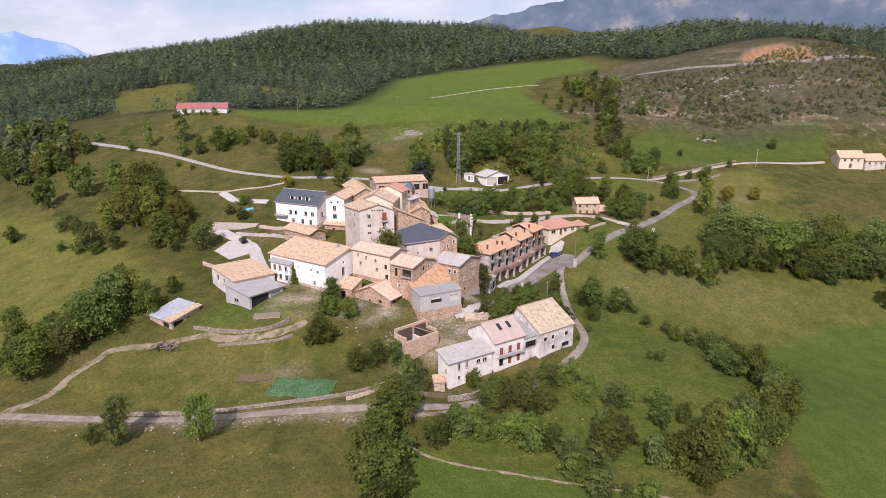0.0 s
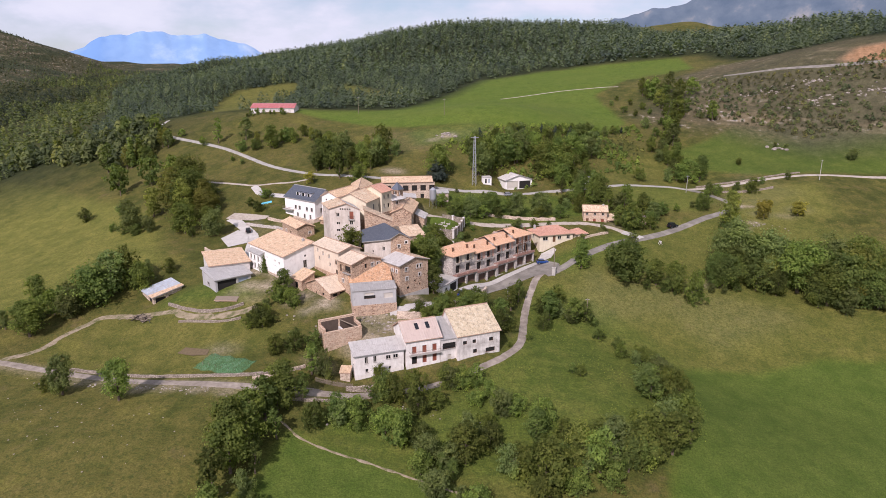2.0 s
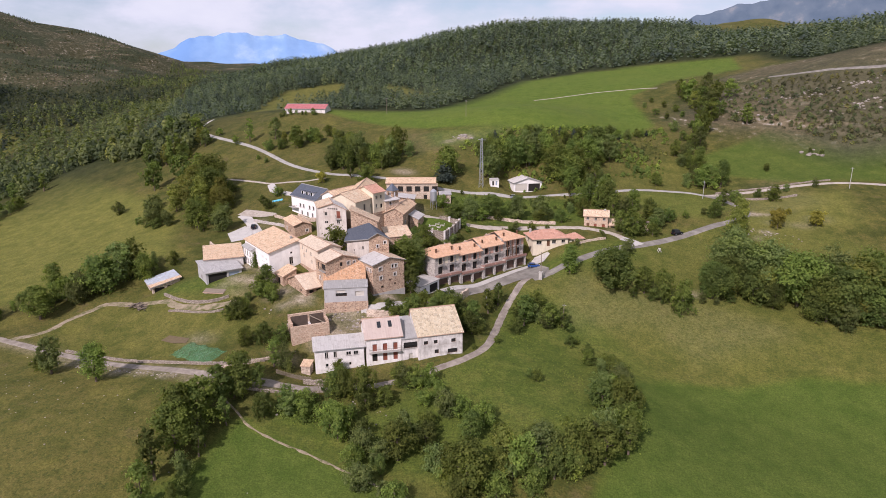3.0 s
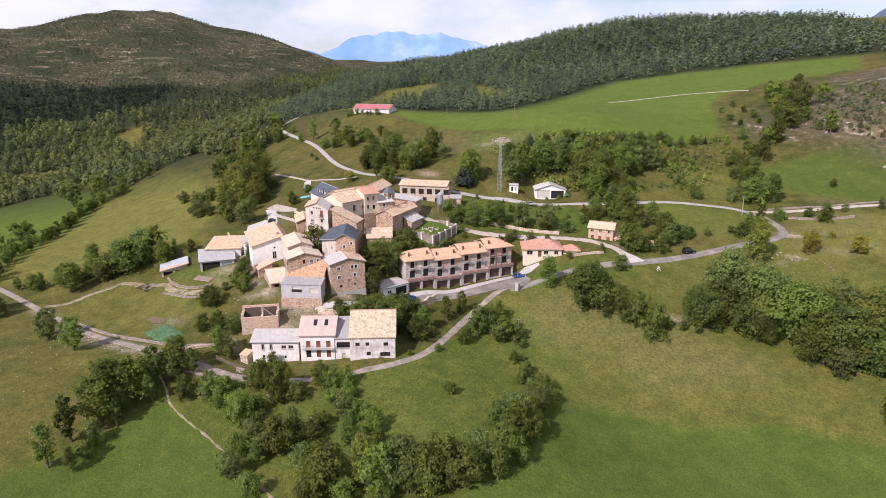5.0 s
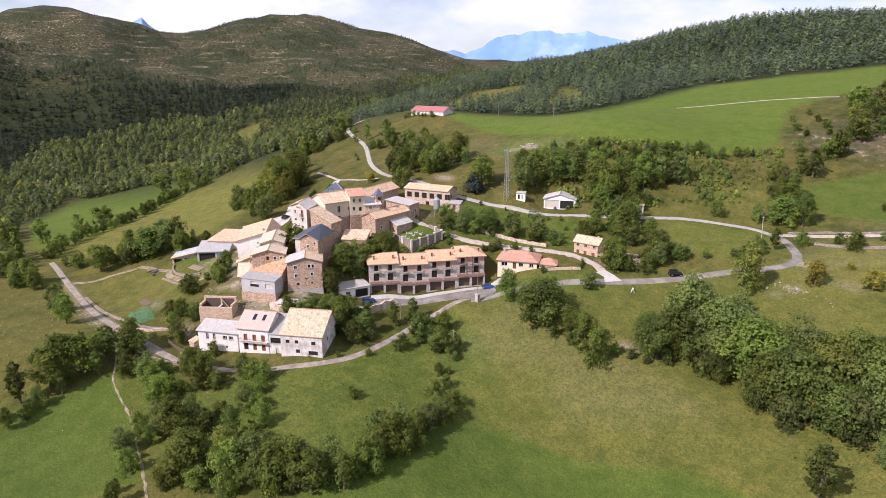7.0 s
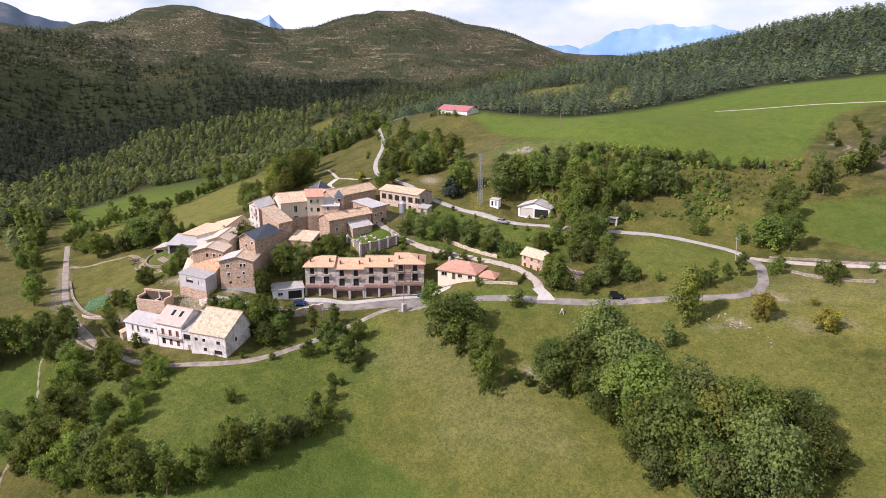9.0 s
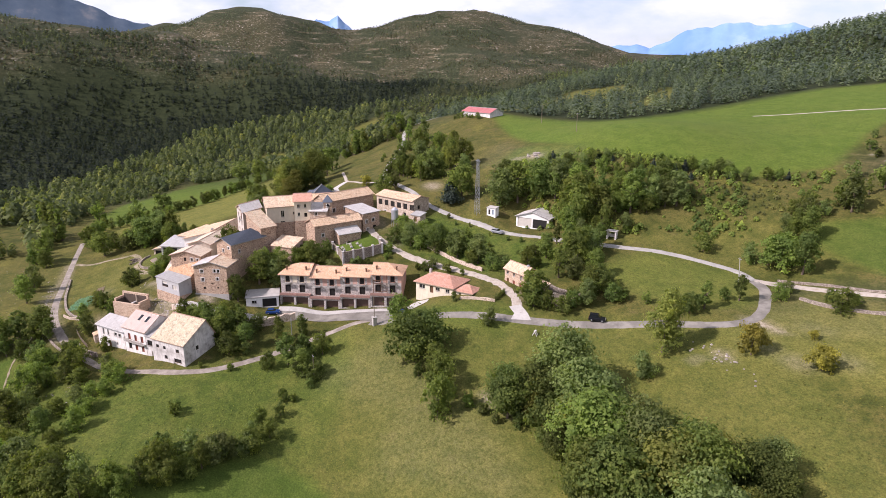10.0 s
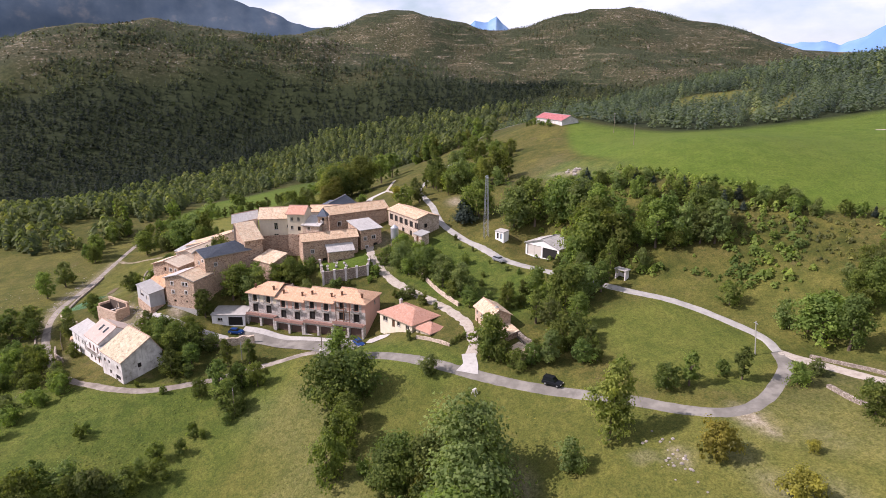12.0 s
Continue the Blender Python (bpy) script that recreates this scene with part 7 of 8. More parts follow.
hedge([(-108, 284), (-92, 287), (-78, 287), (-66, 280)], 3.6, 4.5, 8, ("light", "round", "bush"), 2.5)
hedge([(-176, 268), (-166, 273), (-160, 284), (-168, 298)], 4.0, 7, 13, ("light", "round", "wide"), 4)


def patchy(scale, level, soft=0.12):
    def f(x, y):
        v = np.sin(x / scale + 1.7 * np.sin(y / scale * 0.8)) * np.cos(y / scale * 1.1 - 1.3 * np.sin(x / scale * 0.6))
        return np.clip((v - level) / soft, 0.02, 1)
    return f


# woods, heath and scrub that nobody could count
def wood_stuff(name, label, category, ring, gap, low, high, clumps, size, leaf_m, seed, shape, keep=None, cut=()):
    rg = np.random.default_rng(seed)
    xs, ys = [p[0] for p in ring], [p[1] for p in ring]
    X, Y = np.meshgrid(np.arange(min(xs), max(xs), gap), np.arange(min(ys), max(ys), gap))
    x, y = (X + rg.uniform(-0.48, 0.48, X.shape) * gap).ravel(), (Y + rg.uniform(-0.48, 0.48, Y.shape) * gap).ravel()
    ok = inside(x, y, ring) & ~inside(x, y, FIELDS[3])
    for c in cut:
        ok &= ~inside(x, y, c)
    if keep is not None:
        ok &= rg.uniform(size=len(x)) < keep(x, y)
    x, y = x[ok], y[ok]
    n = len(x)
    h = low + (high - low) * rg.uniform(size=n) ** 1.25
    d = 0.03 * np.maximum(np.abs(x), np.abs(y - 200))
    z = np.minimum(land(x, y), (land(x + d, y) + land(x - d, y) + land(x, y + d) + land(x, y - d)) / 4) - 0.1 * h
    k = int(clumps * 1.6)
    f = np.tile(np.linspace(0.0, 1.0, k), (n, 1)) + rg.uniform(-0.05, 0.05, (n, k))
    a = rg.uniform(0, 2 * np.pi, (n, k))
    if shape == "pine":
        r = rg.uniform(0.19, 0.31, (n, 1)) * (1 - np.clip(f, 0, 1) ** 2.6) ** 0.62 + 0.012
        hh = 0.16 + 0.84 * f
    elif shape == "round":
        r = 0.3 * np.sqrt(np.clip(1 - (2 * f - 1) ** 2, 0.02, 1))
        hh = 0.1 + 0.86 * f
    else:
        r = 0.6 * np.sqrt(np.clip(1 - f ** 2, 0.05, 1))
        hh = 0.15 + 0.8 * f
    H = h[:, None]
    P = np.stack([x[:, None] + np.cos(a) * r * H * rg.uniform(0.55, 1.15, (n, k)), y[:, None] + np.sin(a) * r * H * rg.uniform(0.55, 1.15, (n, k)), z[:, None] + hh * H], -1).reshape(-1, 3)
    nn = np.stack([np.cos(a), np.sin(a), np.full_like(a, 1.3 if shape == "pine" else 3.2 if high < 0.6 else 0.8)], -1).reshape(-1, 3) + rg.normal(size=(n * k, 3)) * 0.2
    nn /= np.linalg.norm(nn, axis=1)[:, None]
    u = np.cross(nn, rg.normal(size=(n * k, 3)))
    u /= np.linalg.norm(u, axis=1)[:, None]
    w = np.cross(nn, u)
    s = (0.98 * size * np.repeat(h, k) * rg.uniform(0.6, 1.3, n * k))[:, None]
    if shape == "pine":
        s = s * (1.2 - 0.65 * np.clip(f, 0, 1)).reshape(-1, 1)
    V = np.stack([P - u * s, P + u * s * 0.85 - w * s * 0.5, P + u * s * 0.1 + w * s * 1.1], 1).reshape(-1, 3)
    me = grid_mesh(name, V, np.arange(len(V)).reshape(-1, 3), False)
    own = me.attributes.new("own", "FLOAT", "POINT")
    own.data.foreach_set("value", np.repeat(rg.uniform(size=n) ** 1.2, k * 3).astype(np.float32))
    me.materials.append(leaf_m)
    return tagged(new(name, me), label, category, kind="stuff")


FAR_PINES = [(-800, 560), (500, 560), (500, 1300), (-900, 1300)]
wood_stuff("pine_wood", "dense dark green pine forest on the ridge", "forest", PINEWOOD, 5.9, 4.5, 12.0, 46, 0.085, NEEDLE, 3, "pine", lambda x, y: 0.45 + 0.55 * patchy(19, -0.5, 0.4)(x, y), CLEARINGS + [FAR_PINES])
wood_stuff("ridge_wood", "dense pine forest along the ridge top", "forest", PINEWOOD, 7.6, 7.0, 12.0, 13, 0.155, NEEDLE, 13, "pine", lambda x, y: np.where(inside(x, y, FAR_PINES), 1.0, 0.0), CLEARINGS)
SLOPEWOOD = [(-235, 320), (-300, 288), (-330, 266), (-380, 240), (-418, 200), (-375, 202), (-348, 252), (-262, 256), (-272, 290)]
BANKWOOD = [(-223, 285), (-205, 287), (-176, 267), (-162, 272), (-169, 300), (-189, 322), (-240, 325), (-265, 310)]
HOLLOW = [(-432, 27), (-451, 74), (-300, 120), (-225, 128), (-175, 116), (-132, 108), (-119, 86), (-160, 20), (-300, -20)]
for ring, keep_ in ((SLOPEWOOD, None), (BANKWOOD, None), (HOLLOW, patchy(30, -0.6, 0.5))):
    wood_stuff("broadleaf_wood", "mixed green broadleaf wood on the slope", "forest", ring, 5.8, 5, 13, 44, 0.115, WOODLEAF, 15, "round", keep_)
wood_stuff("valley_wood", "mixed forest in the valley, cloud shade in its colour", "forest", VALLEYWOOD, 7.8, 7, 13, 20, 0.13, SHADEFIR, 4, "pine", lambda x, y: np.clip((x + 880) / 170, 0.22, 1), [NEARWOOD])
wood_stuff("broadleaf_wood", "green broadleaf wood above the valley", "forest", NEARWOOD, 7.2, 5, 13, 36, 0.12, WOODLEAF, 5, "round", lambda x, y: 0.55 + 0.45 * patchy(26, -0.5, 0.4)(x, y), GLADES)
wood_stuff("slope_pines", "pine wood climbing the far slope", "forest", FARSLOPE, 8.6, 6, 12, 12, 0.17, NEEDLE, 16, "pine", patchy(60, -0.6, 0.4))
wood_stuff("slope_pines", "mixed pine wood filling the side valley", "forest", GAPWOOD, 9.5, 6, 12, 13, 0.17, WOODLEAF, 26, "pine", lambda x, y: 0.3 + 0.7 * patchy(45, -0.4, 0.5)(x, y))
FRINGE = [(-860, 760), (-1000, 780), (-1060, 560), (-980, 330), (-1040, 150), (-970, -60), (-700, -200), (-800, 0), (-860, 150), (-800, 330), (-900, 560)]
wood_stuff("fir_fringe", "dark firs thinning out up the hillside", "forest", FRINGE, 7.4, 5, 12, 14, 0.17, NEEDLE, 19, "pine", patchy(42, -0.25, 0.6))
HEATH = [(-780, 760), (-880, 560), (-800, 330), (-850, 100), (-820, -250), (-1300, -400), (-1800, 200), (-1900, 1300), (-1300, 1500), (-1000, 1250)]
wood_stuff("hill_pines", "scattered pines over the brown hills", "forest", HEATH, 9.6, 3, 7, 6, 0.25, NEEDLE, 6, "pine", patchy(85, -0.42, 0.4))
wood_stuff("heath_shrubs", "brown and green heath shrubs over the hills", "shrubs", HEATH, 10.5, 1.2, 3.0, 6, 0.5, HEATHLEAF, 7, "shrub", patchy(50, -0.4, 0.4))
wood_stuff("scrub", "rounded brown and green bushes on a stony hillside", "shrubs", SCRUBHILL, 3.2, 0.8, 2.4, 22, 0.2, HEATHLEAF, 18, "shrub", patchy(16, -0.3, 0.4))
wood_stuff("scrub", "low dark scrub on a stony hillside", "shrubs", [(84, 372), (96, 405), (124, 423), (173, 400), (260, 425), (330, 400), (260, 340), (200, 352), (153, 346), (120, 366)], 3.8, 1.0, 2.9, 34, 0.17, WOODLEAF, 8, "shrub", patchy(22, -0.35, 0.4))
wood_stuff("bank_scrub", "tangled scrub on the bank below the meadow", "shrubs", [(20, 262), (52, 282), (80, 310), (72, 352), (50, 331), (2, 299), (-14, 281)], 2.6, 0.8, 2.6, 26, 0.24, LEAF, 9, "shrub", patchy(14, -0.6, 0.5))
wood_stuff("bank_scrub", "olive scrub and brambles on the slope above the road", "shrubs", [(31, 302), (41, 316), (53, 328), (68, 334), (76, 320), (64, 311), (49, 305)], 2.3, 0.5, 1.5, 18, 0.32, SCRUBLEAF, 29, "shrub", patchy(11, -0.75, 0.6))
wood_stuff("rough_growth", "rough weeds and brambles on the slope", "weeds", [(2, 113), (24, 120), (37, 147), (41, 177), (60, 168), (69, 144), (60, 118), (47, 107), (19, 109)], 1.2, 0.1, 0.3, 4, 0.6, WEED, 10, "shrub", patchy(7, -0.7, 0.8))
wood_stuff("grass_tufts", "coarse grass tufts on the hillside", "grass", [(60, 168), (72, 158), (84, 168), (118, 182), (150, 187), (162, 206), (130, 204), (96, 206), (104, 226), (92, 246), (70, 222), (48, 200), (42, 180)], 2.0, 0.08, 0.25, 4, 0.6, GRASSBLADE, 11, "shrub", patchy(9, -0.6, 0.8))
wood_stuff("grass_tufts", "dry grass tufts beside the road bend", "grass", [(98, 226), (140, 215), (152, 250), (150, 290), (110, 288), (108, 268), (98, 250)], 2.0, 0.1, 0.3, 4, 0.6, GRASSBLADE, 12, "shrub", patchy(8, -0.4, 0.8))
wood_stuff("grass_tufts", "grass tufts in the meadow below the houses", "grass", [(-84, 127), (-76, 142), (-36, 143), (-20, 134), (-24, 124), (-70, 122)], 2.0, 0.08, 0.22, 4, 0.6, GRASSBLADE, 14, "shrub", patchy(8, -0.4, 0.8), [[(-48, 120), (-20, 120), (-20, 133), (-48, 133)]])

# ---- walls, poles, cars and small things ----
def stone_wall(points, high, thick, label, material=None):
    """A free-standing wall that follows the land."""
    line = along(points, 1.2)
    rr = random.Random(str(points))
    bm = bmesh.new()
    ring = []
    for i, q in enumerate(line):
        d = (line[min(i + 1, len(line) - 1)] - line[max(i - 1, 0)]).normalized()
        s = Vector((-d.y, d.x)) * thick / 2
        z = ground_z(q.x, q.y)
        h = high * rr.uniform(0.82, 1.12)
        ring.append([bm.verts.new((q.x + s.x * a, q.y + s.y * a, z + b_)) for a, b_ in ((1.1, -0.8), (0.9, h), (-0.9, h * rr.uniform(0.93, 1.0)), (-1.1, -0.8))])
    for a, b_ in zip(ring, ring[1:]):
        for k in range(4):
            bm.faces.new((a[k], a[(k + 1) % 4], b_[(k + 1) % 4], b_[k]))
    bm.faces.new(ring[0])
    bm.faces.new(ring[-1][::-1])
    ob = part("stone_wall", bm, material or DRYSTONE)
    return tagged(ob, label, "wall")


DRY_WALL = "low dry stone terrace wall"
stone_wall([(-61.4, 148.0), (-54.7, 145.0), (-48.0, 143.8), (-41.7, 145.0), (-37.6, 147.7)], 0.8, 0.5, DRY_WALL)
stone_wall([(-53.1, 140.4), (-44.0, 140.7), (-38.9, 141.6), (-35.8, 142.8)], 0.5, 0.5, DRY_WALL)
stone_wall([(-70, 120), (-58, 119.6), (-46, 119.4), (-34, 120), (-24, 121), (-17, 123), (-11, 126.5)], 0.5, 0.8, "low dry stone wall along the village road")
stone_wall([(-10, 116), (-3, 118), (6, 122), (12, 125)], 0.5, 0.5, "low dry stone wall along the village road")
stone_wall([(1, 124.5), (6, 126), (10, 129)], 1.4, 0.5, "rough garden wall below a white house")
stone_wall([(96, 293), (106, 298), (116, 300.5), (124, 303), (140, 308)], 0.5, 0.7, "tumbled dry stone wall along a track")
stone_wall([(106, 288), (112, 288), (118, 289), (126, 291)], 0.7, 0.8, "broken pale stone wall in dry grass")
stone_wall([(16.5, 163.5), (20, 166.7), (22.2, 171.5), (22.8, 177), (23.6, 181.5)], 2.2, 0.7, "stone retaining wall below the forecourt", PALESTONE)
stone_wall([(6, 226), (16, 229.5), (28, 232), (40, 235)], 1.1, 0.5, "stone retaining wall beside the street", PALESTONE)
stone_wall([(50.8, 221.4), (54, 224.1), (59, 227.8)], 0.8, 0.3, "low garden wall before a bungalow", PALESTONE)
stone_wall([(60, 243), (66, 244), (73, 247)], 1.4, 0.8, "collapsed stone wall in the trees")
stone_wall([(-66.5, 200.6), (-61.1, 199.3), (-54, 197.6), (-48, 195.4)], 1.0, 0.4, "grey garden wall before a parked car", GREYSTONE)
stone_wall([(-60.1, 204.8), (-54.6, 202.8), (-50, 202.3)], 0.9, 0.6, "pale rubble terrace wall", PALESTONE)
stone_wall([(-50, 205), (-42, 201), (-38, 205)], 1.4, 0.5, "garden retaining wall", PALESTONE)
stone_wall([(-70, 180), (-62, 176), (-58, 180)], 1.0, 0.5, "low garden wall", PALESTONE)
stone_wall([(5.4, 150), (9, 150.5), (14, 154), (17, 160)], 1.8, 0.6, "rubble retaining wall below stone houses", PALESTONE)

stone_wall([(-20, 120.2), (-17, 121.4), (-14.5, 123), (-12, 125.6), (-10.4, 127.7)], 0.7, 0.4, "low pale curved garden wall", PALESTONE)


def picket_fence(points, high, gap):
    """Upright boards on two rails, between posts."""
    line = along(points, gap)
    q0 = line[0]
    ob = thing("fence", pose(q0.x, q0.y, ground_z(q0.x, q0.y)), "weathered wooden picket fence beside the road", "fence")
    z0 = ground_z(q0.x, q0.y)
    for i, (a, b_) in enumerate(zip(line, line[1:])):
        z, z2 = ground_z(a.x, a.y) - z0, ground_z(b_.x, b_.y) - z0
        bm = bmesh.new()
        box(bm, (-0.06, -0.02, 0.0), (0.06, 0.02, high * (0.95 + 0.08 * ((i * 7) % 3))))
        bm.transform(pose(a.x - q0.x, a.y - q0.y, z, 0, 0, math.degrees(math.atan2(b_.y - a.y, b_.x - a.x))))
        part("picket", bm, OLDWOOD, ob)
        if i % 8 == 0:
            bm = bmesh.new()
            bar(bm, (a.x - q0.x, a.y - q0.y + 0.08, z - 0.6), (a.x - q0.x, a.y - q0.y + 0.08, z + high), 0.06, 6)
            part("post", bm, OLDWOOD, ob)
            e = line[min(i + 8, len(line) - 1)]
            bm = bmesh.new()
            for k in (0.3, 0.8):
                bar(bm, (a.x - q0.x, a.y - q0.y + 0.04, z + high * k), (e.x - q0.x, e.y - q0.y + 0.04, ground_z(e.x, e.y) - z0 + high * k), 0.035, 4)
            part("rail", bm, OLDWOOD, ob)
    return ob


picket_fence([(-6.1, 124), (-2.3, 125), (2, 126.6)], 1.1, 0.24)

# open concrete shelter beside the upper road
sh = thing("shelter", pose(50.2, 276.1, ground_z(50.2, 276.1), 0, 0, 30), "small open concrete shelter beside the upper road", "shelter")
for a, b_ in (((-1.5, -0.8, -0.4), (-1.15, 0.8, 2.3)), ((1.15, -0.8, -0.4), (1.5, 0.8, 2.3))):
    part("pillar", boxes((a, b_)), GREYWHITE, sh)
part("roof_slab", boxes(((-1.8, -1.1, 2.3), (1.8, 1.1, 2.55))), CONCRETE, sh)
part("back_wall", boxes(((-1.15, 0.62, -0.4), (1.15, 0.8, 1.2))), GREYWHITE, sh)

# graveyard wall with piers, and the graves
yard = thing("graveyard_wall", pose(0, 0, 0), "pale graveyard wall with white piers", "wall")
ringline = [(-0.1, 201.2, 35.7), (8.9, 201.6, 34.7), (9.6, 208.2, 35.4), (9.6, 214.8, 36.1), (1.5, 216.6, 36.6)]
for (ax, ay, az), (bx, by, bz) in zip(ringline, ringline[1:]):
    n = 2
    for i in range(n):
        a, b_ = Vector((ax, ay, az)).lerp(Vector((bx, by, bz)), i / n), Vector((ax, ay, az)).lerp(Vector((bx, by, bz)), (i + 1) / n)
        ang, far_ = math.atan2(b_.y - a.y, b_.x - a.x), math.hypot(b_.x - a.x, b_.y - a.y)
        foot_z = min(ground_z(a.x, a.y), ground_z(b_.x, b_.y), a.z - 2.6) - 0.6 - a.z
        bm = boxes(((0, -0.16, foot_z), (far_, 0.16, -0.22)), ((0, -0.25, -0.22), (far_, 0.25, -0.08)))
        for v in bm.verts:
            v.co.z += (b_.z - a.z) * v.co.x / far_
        bm.transform(pose(a.x, a.y, a.z, 0, 0, math.degrees(ang)))
        part("wall_panel", bm, DRYSTONE, yard)
        bm = boxes(((-0.3, -0.3, foot_z), (0.3, 0.3, 0.12)), ((-0.38, -0.38, 0.12), (0.38, 0.38, 0.26)))
        bm.transform(pose(a.x, a.y, a.z, 0, 0, math.degrees(ang)))
        part("pier", bm, GREYWHITE, yard)
cross = thing("grave", pose(2, 206, ground_z(2, 206)), "white stone cross on a grave slab", "grave", "graves in the yard")
part("slab", boxes(((-0.35, -0.8, -0.3), (0.35, 0.6, 0.12))), GREYSTONE, cross)
part("cross", boxes(((-0.06, -0.84, 0.1), (0.06, -0.74, 0.8)), ((-0.22, -0.84, 0.5), (-0.06, -0.74, 0.62)), ((0.06, -0.84, 0.5), (0.22, -0.74, 0.62))), GREYWHITE, cross)
gr = random.Random(4)
for i in range(9):
    x, y = 3.4 + (i % 3) * 1.8 + gr.uniform(-0.3, 0.3), 203.6 + (i // 3) * 2.5 + gr.uniform(-0.4, 0.4)
    copy_thing(cross, pose(x, y, ground_z(x, y), 0, 0, gr.uniform(80, 100)))


def car(x, y, turn, paint, label, van=False):
    """A parked car: shell, glass band, wheels with rims, lamps."""
    z = ground_z(x, y) + 0.12
    ob = thing("car", pose(x, y, z, 0, 0, turn), label, "car", "parked cars")
    L, Wd, H = (4.2, 1.78, 1.8) if van else (4.1, 1.72, 1.46)
    prof = [(-0.5, 0.28), (-0.5, 0.82), (-0.46, 1.0), (-0.4, 1.0), (0.02, 1.0), (0.14, 0.98), (0.28, 0.98), (0.46, 0.8), (0.5, 0.62), (0.5, 0.28)]
    bm = bmesh.new()
    vs = []
    for side, inset in ((-1, 0.0), (-1, 0.06), (1, 0.06), (1, 0.0)):
        vs.append([bm.verts.new((px_ * L, side * (Wd / 2 - (0.05 if zz > 0.9 else 0)), zz if zz < 0.98 else 0.98)) for px_, zz in prof])
    a, b_ = vs[0], vs[3]
    for u in vs[1:3]:
        for v in u:
            bm.verts.remove(v)
    bm.faces.new(a)
    bm.faces.new(b_[::-1])
    for i in range(len(prof)):
        j = (i + 1) % len(prof)
        bm.faces.new((a[i], a[j], b_[j], b_[i]))
    part("body", bm, paint, ob)
    bm = bmesh.new()
    lo, hi = (-0.47, 0.2), (-0.43 if van else -0.36, 0.06)
    q = [[bm.verts.new((f * L, s * (Wd / 2 - (0.06 if k == 0 else 0.2)), zz)) for f in (lo if k == 0 else hi) for s in (-1, 1)] for k, zz in ((0, 0.98), (1, H - 0.06))]
    bm.faces.new((q[0][0], q[0][2], q[1][2], q[1][0]))
    bm.faces.new((q[0][1], q[1][1], q[1][3], q[0][3]))
    bm.faces.new((q[0][0], q[1][0], q[1][1], q[0][1]))
    bm.faces.new((q[0][2], q[0][3], q[1][3], q[1][2]))
    bm.faces.new((q[1][0], q[1][2], q[1][3], q[1][1]))
    part("cabin_glass", bm, GLASS, ob)
    part("car_roof", boxes(((hi[0] * L, -Wd / 2 + 0.18, H - 0.07), (hi[1] * L, Wd / 2 - 0.18, H))), paint, ob)
    for px_ in (-0.31, 0.31):
        for s in (-1, 1):
            bm = bmesh.new()
            bar(bm, (px_ * L, s * (Wd / 2 - 0.2), 0.31), (px_ * L, s * (Wd / 2 + 0.01), 0.31), 0.31, 14)
            w = part("wheel", bm, IRON, ob)
            bm = bmesh.new()
            bar(bm, (px_ * L, s * (Wd / 2), 0.31), (px_ * L, s * (Wd / 2 + 0.03), 0.31), 0.19, 10)
            part("rim", bm, GALV, w)
    for s in (-1, 1):
        part("headlight", boxes(((0.485 * L, s * 0.62 - 0.16, 0.6), (0.504 * L, s * 0.62 + 0.16, 0.76))), FRAME, ob)
        part("tail_light", boxes(((-0.505 * L, s * 0.72 - 0.08, 0.65), (-0.49 * L, s * 0.72 + 0.08, 0.95))), REDWOOD, ob)
    return ob


BLACKPAINT, BLUEPAINT, GREYPAINT = plain("black_car_paint", (0.015, 0.016, 0.02), 0.25, 0.2), plain("blue_car_paint", (0.02, 0.06, 0.2), 0.25, 0.2), plain("silver_car_paint", (0.4, 0.41, 0.43), 0.3, 0.5)
car(82.2, 243.9, 44, BLACKPAINT, "black high-roofed car parked beside the road", True)
car(17.6, 176.4, 66, BLUEPAINT, "blue hatchback parked before garages")
car(38.0, 208.6, 20, BLUEPAINT, "blue hatchback parked at the end of a terrace")
car(20.2, 252.6, 25, GREYPAINT, "silver car parked on the upper road")
car(-62.8, 195.2, 120, BLACKPAINT, "dark car parked in a concrete yard")

# lattice mast
mast = thing("lattice_mast", pose(6.0, 252.9, ground_z(6, 252.9)), "tall slim steel lattice mast", "mast")
HM = 19.5
for sx, sy in ((-1, -1), (1, -1), (1, 1), (-1, 1)):
    bm = bmesh.new()
    bar(bm, (sx * 0.75, sy * 0.75, -0.5), (sx * 0.28, sy * 0.28, HM), 0.07, 4)
    part("leg", bm, GALV, mast)
bm = bmesh.new()
for i in range(13):
    z0, z1 = i * HM / 13, (i + 1) * HM / 13
    a0, a1 = 0.75 - 0.47 * z0 / HM, 0.75 - 0.47 * z1 / HM
    c0, c1 = [(-a0, -a0), (a0, -a0), (a0, a0), (-a0, a0)], [(-a1, -a1), (a1, -a1), (a1, a1), (-a1, a1)]
    for k in range(4):
        p0, p1 = c0[k], c1[(k + 1) % 4]
        bar(bm, (*p0, z0), (*p1, z1), 0.035, 4)
        bar(bm, (*c1[k], z1), (*p1, z1), 0.035, 4)
part("bracing", bm, GALV, mast)
part("crossarm", boxes(((-1.6, -0.08, HM - 0.6), (1.6, 0.08, HM - 0.45))), GALV, mast)


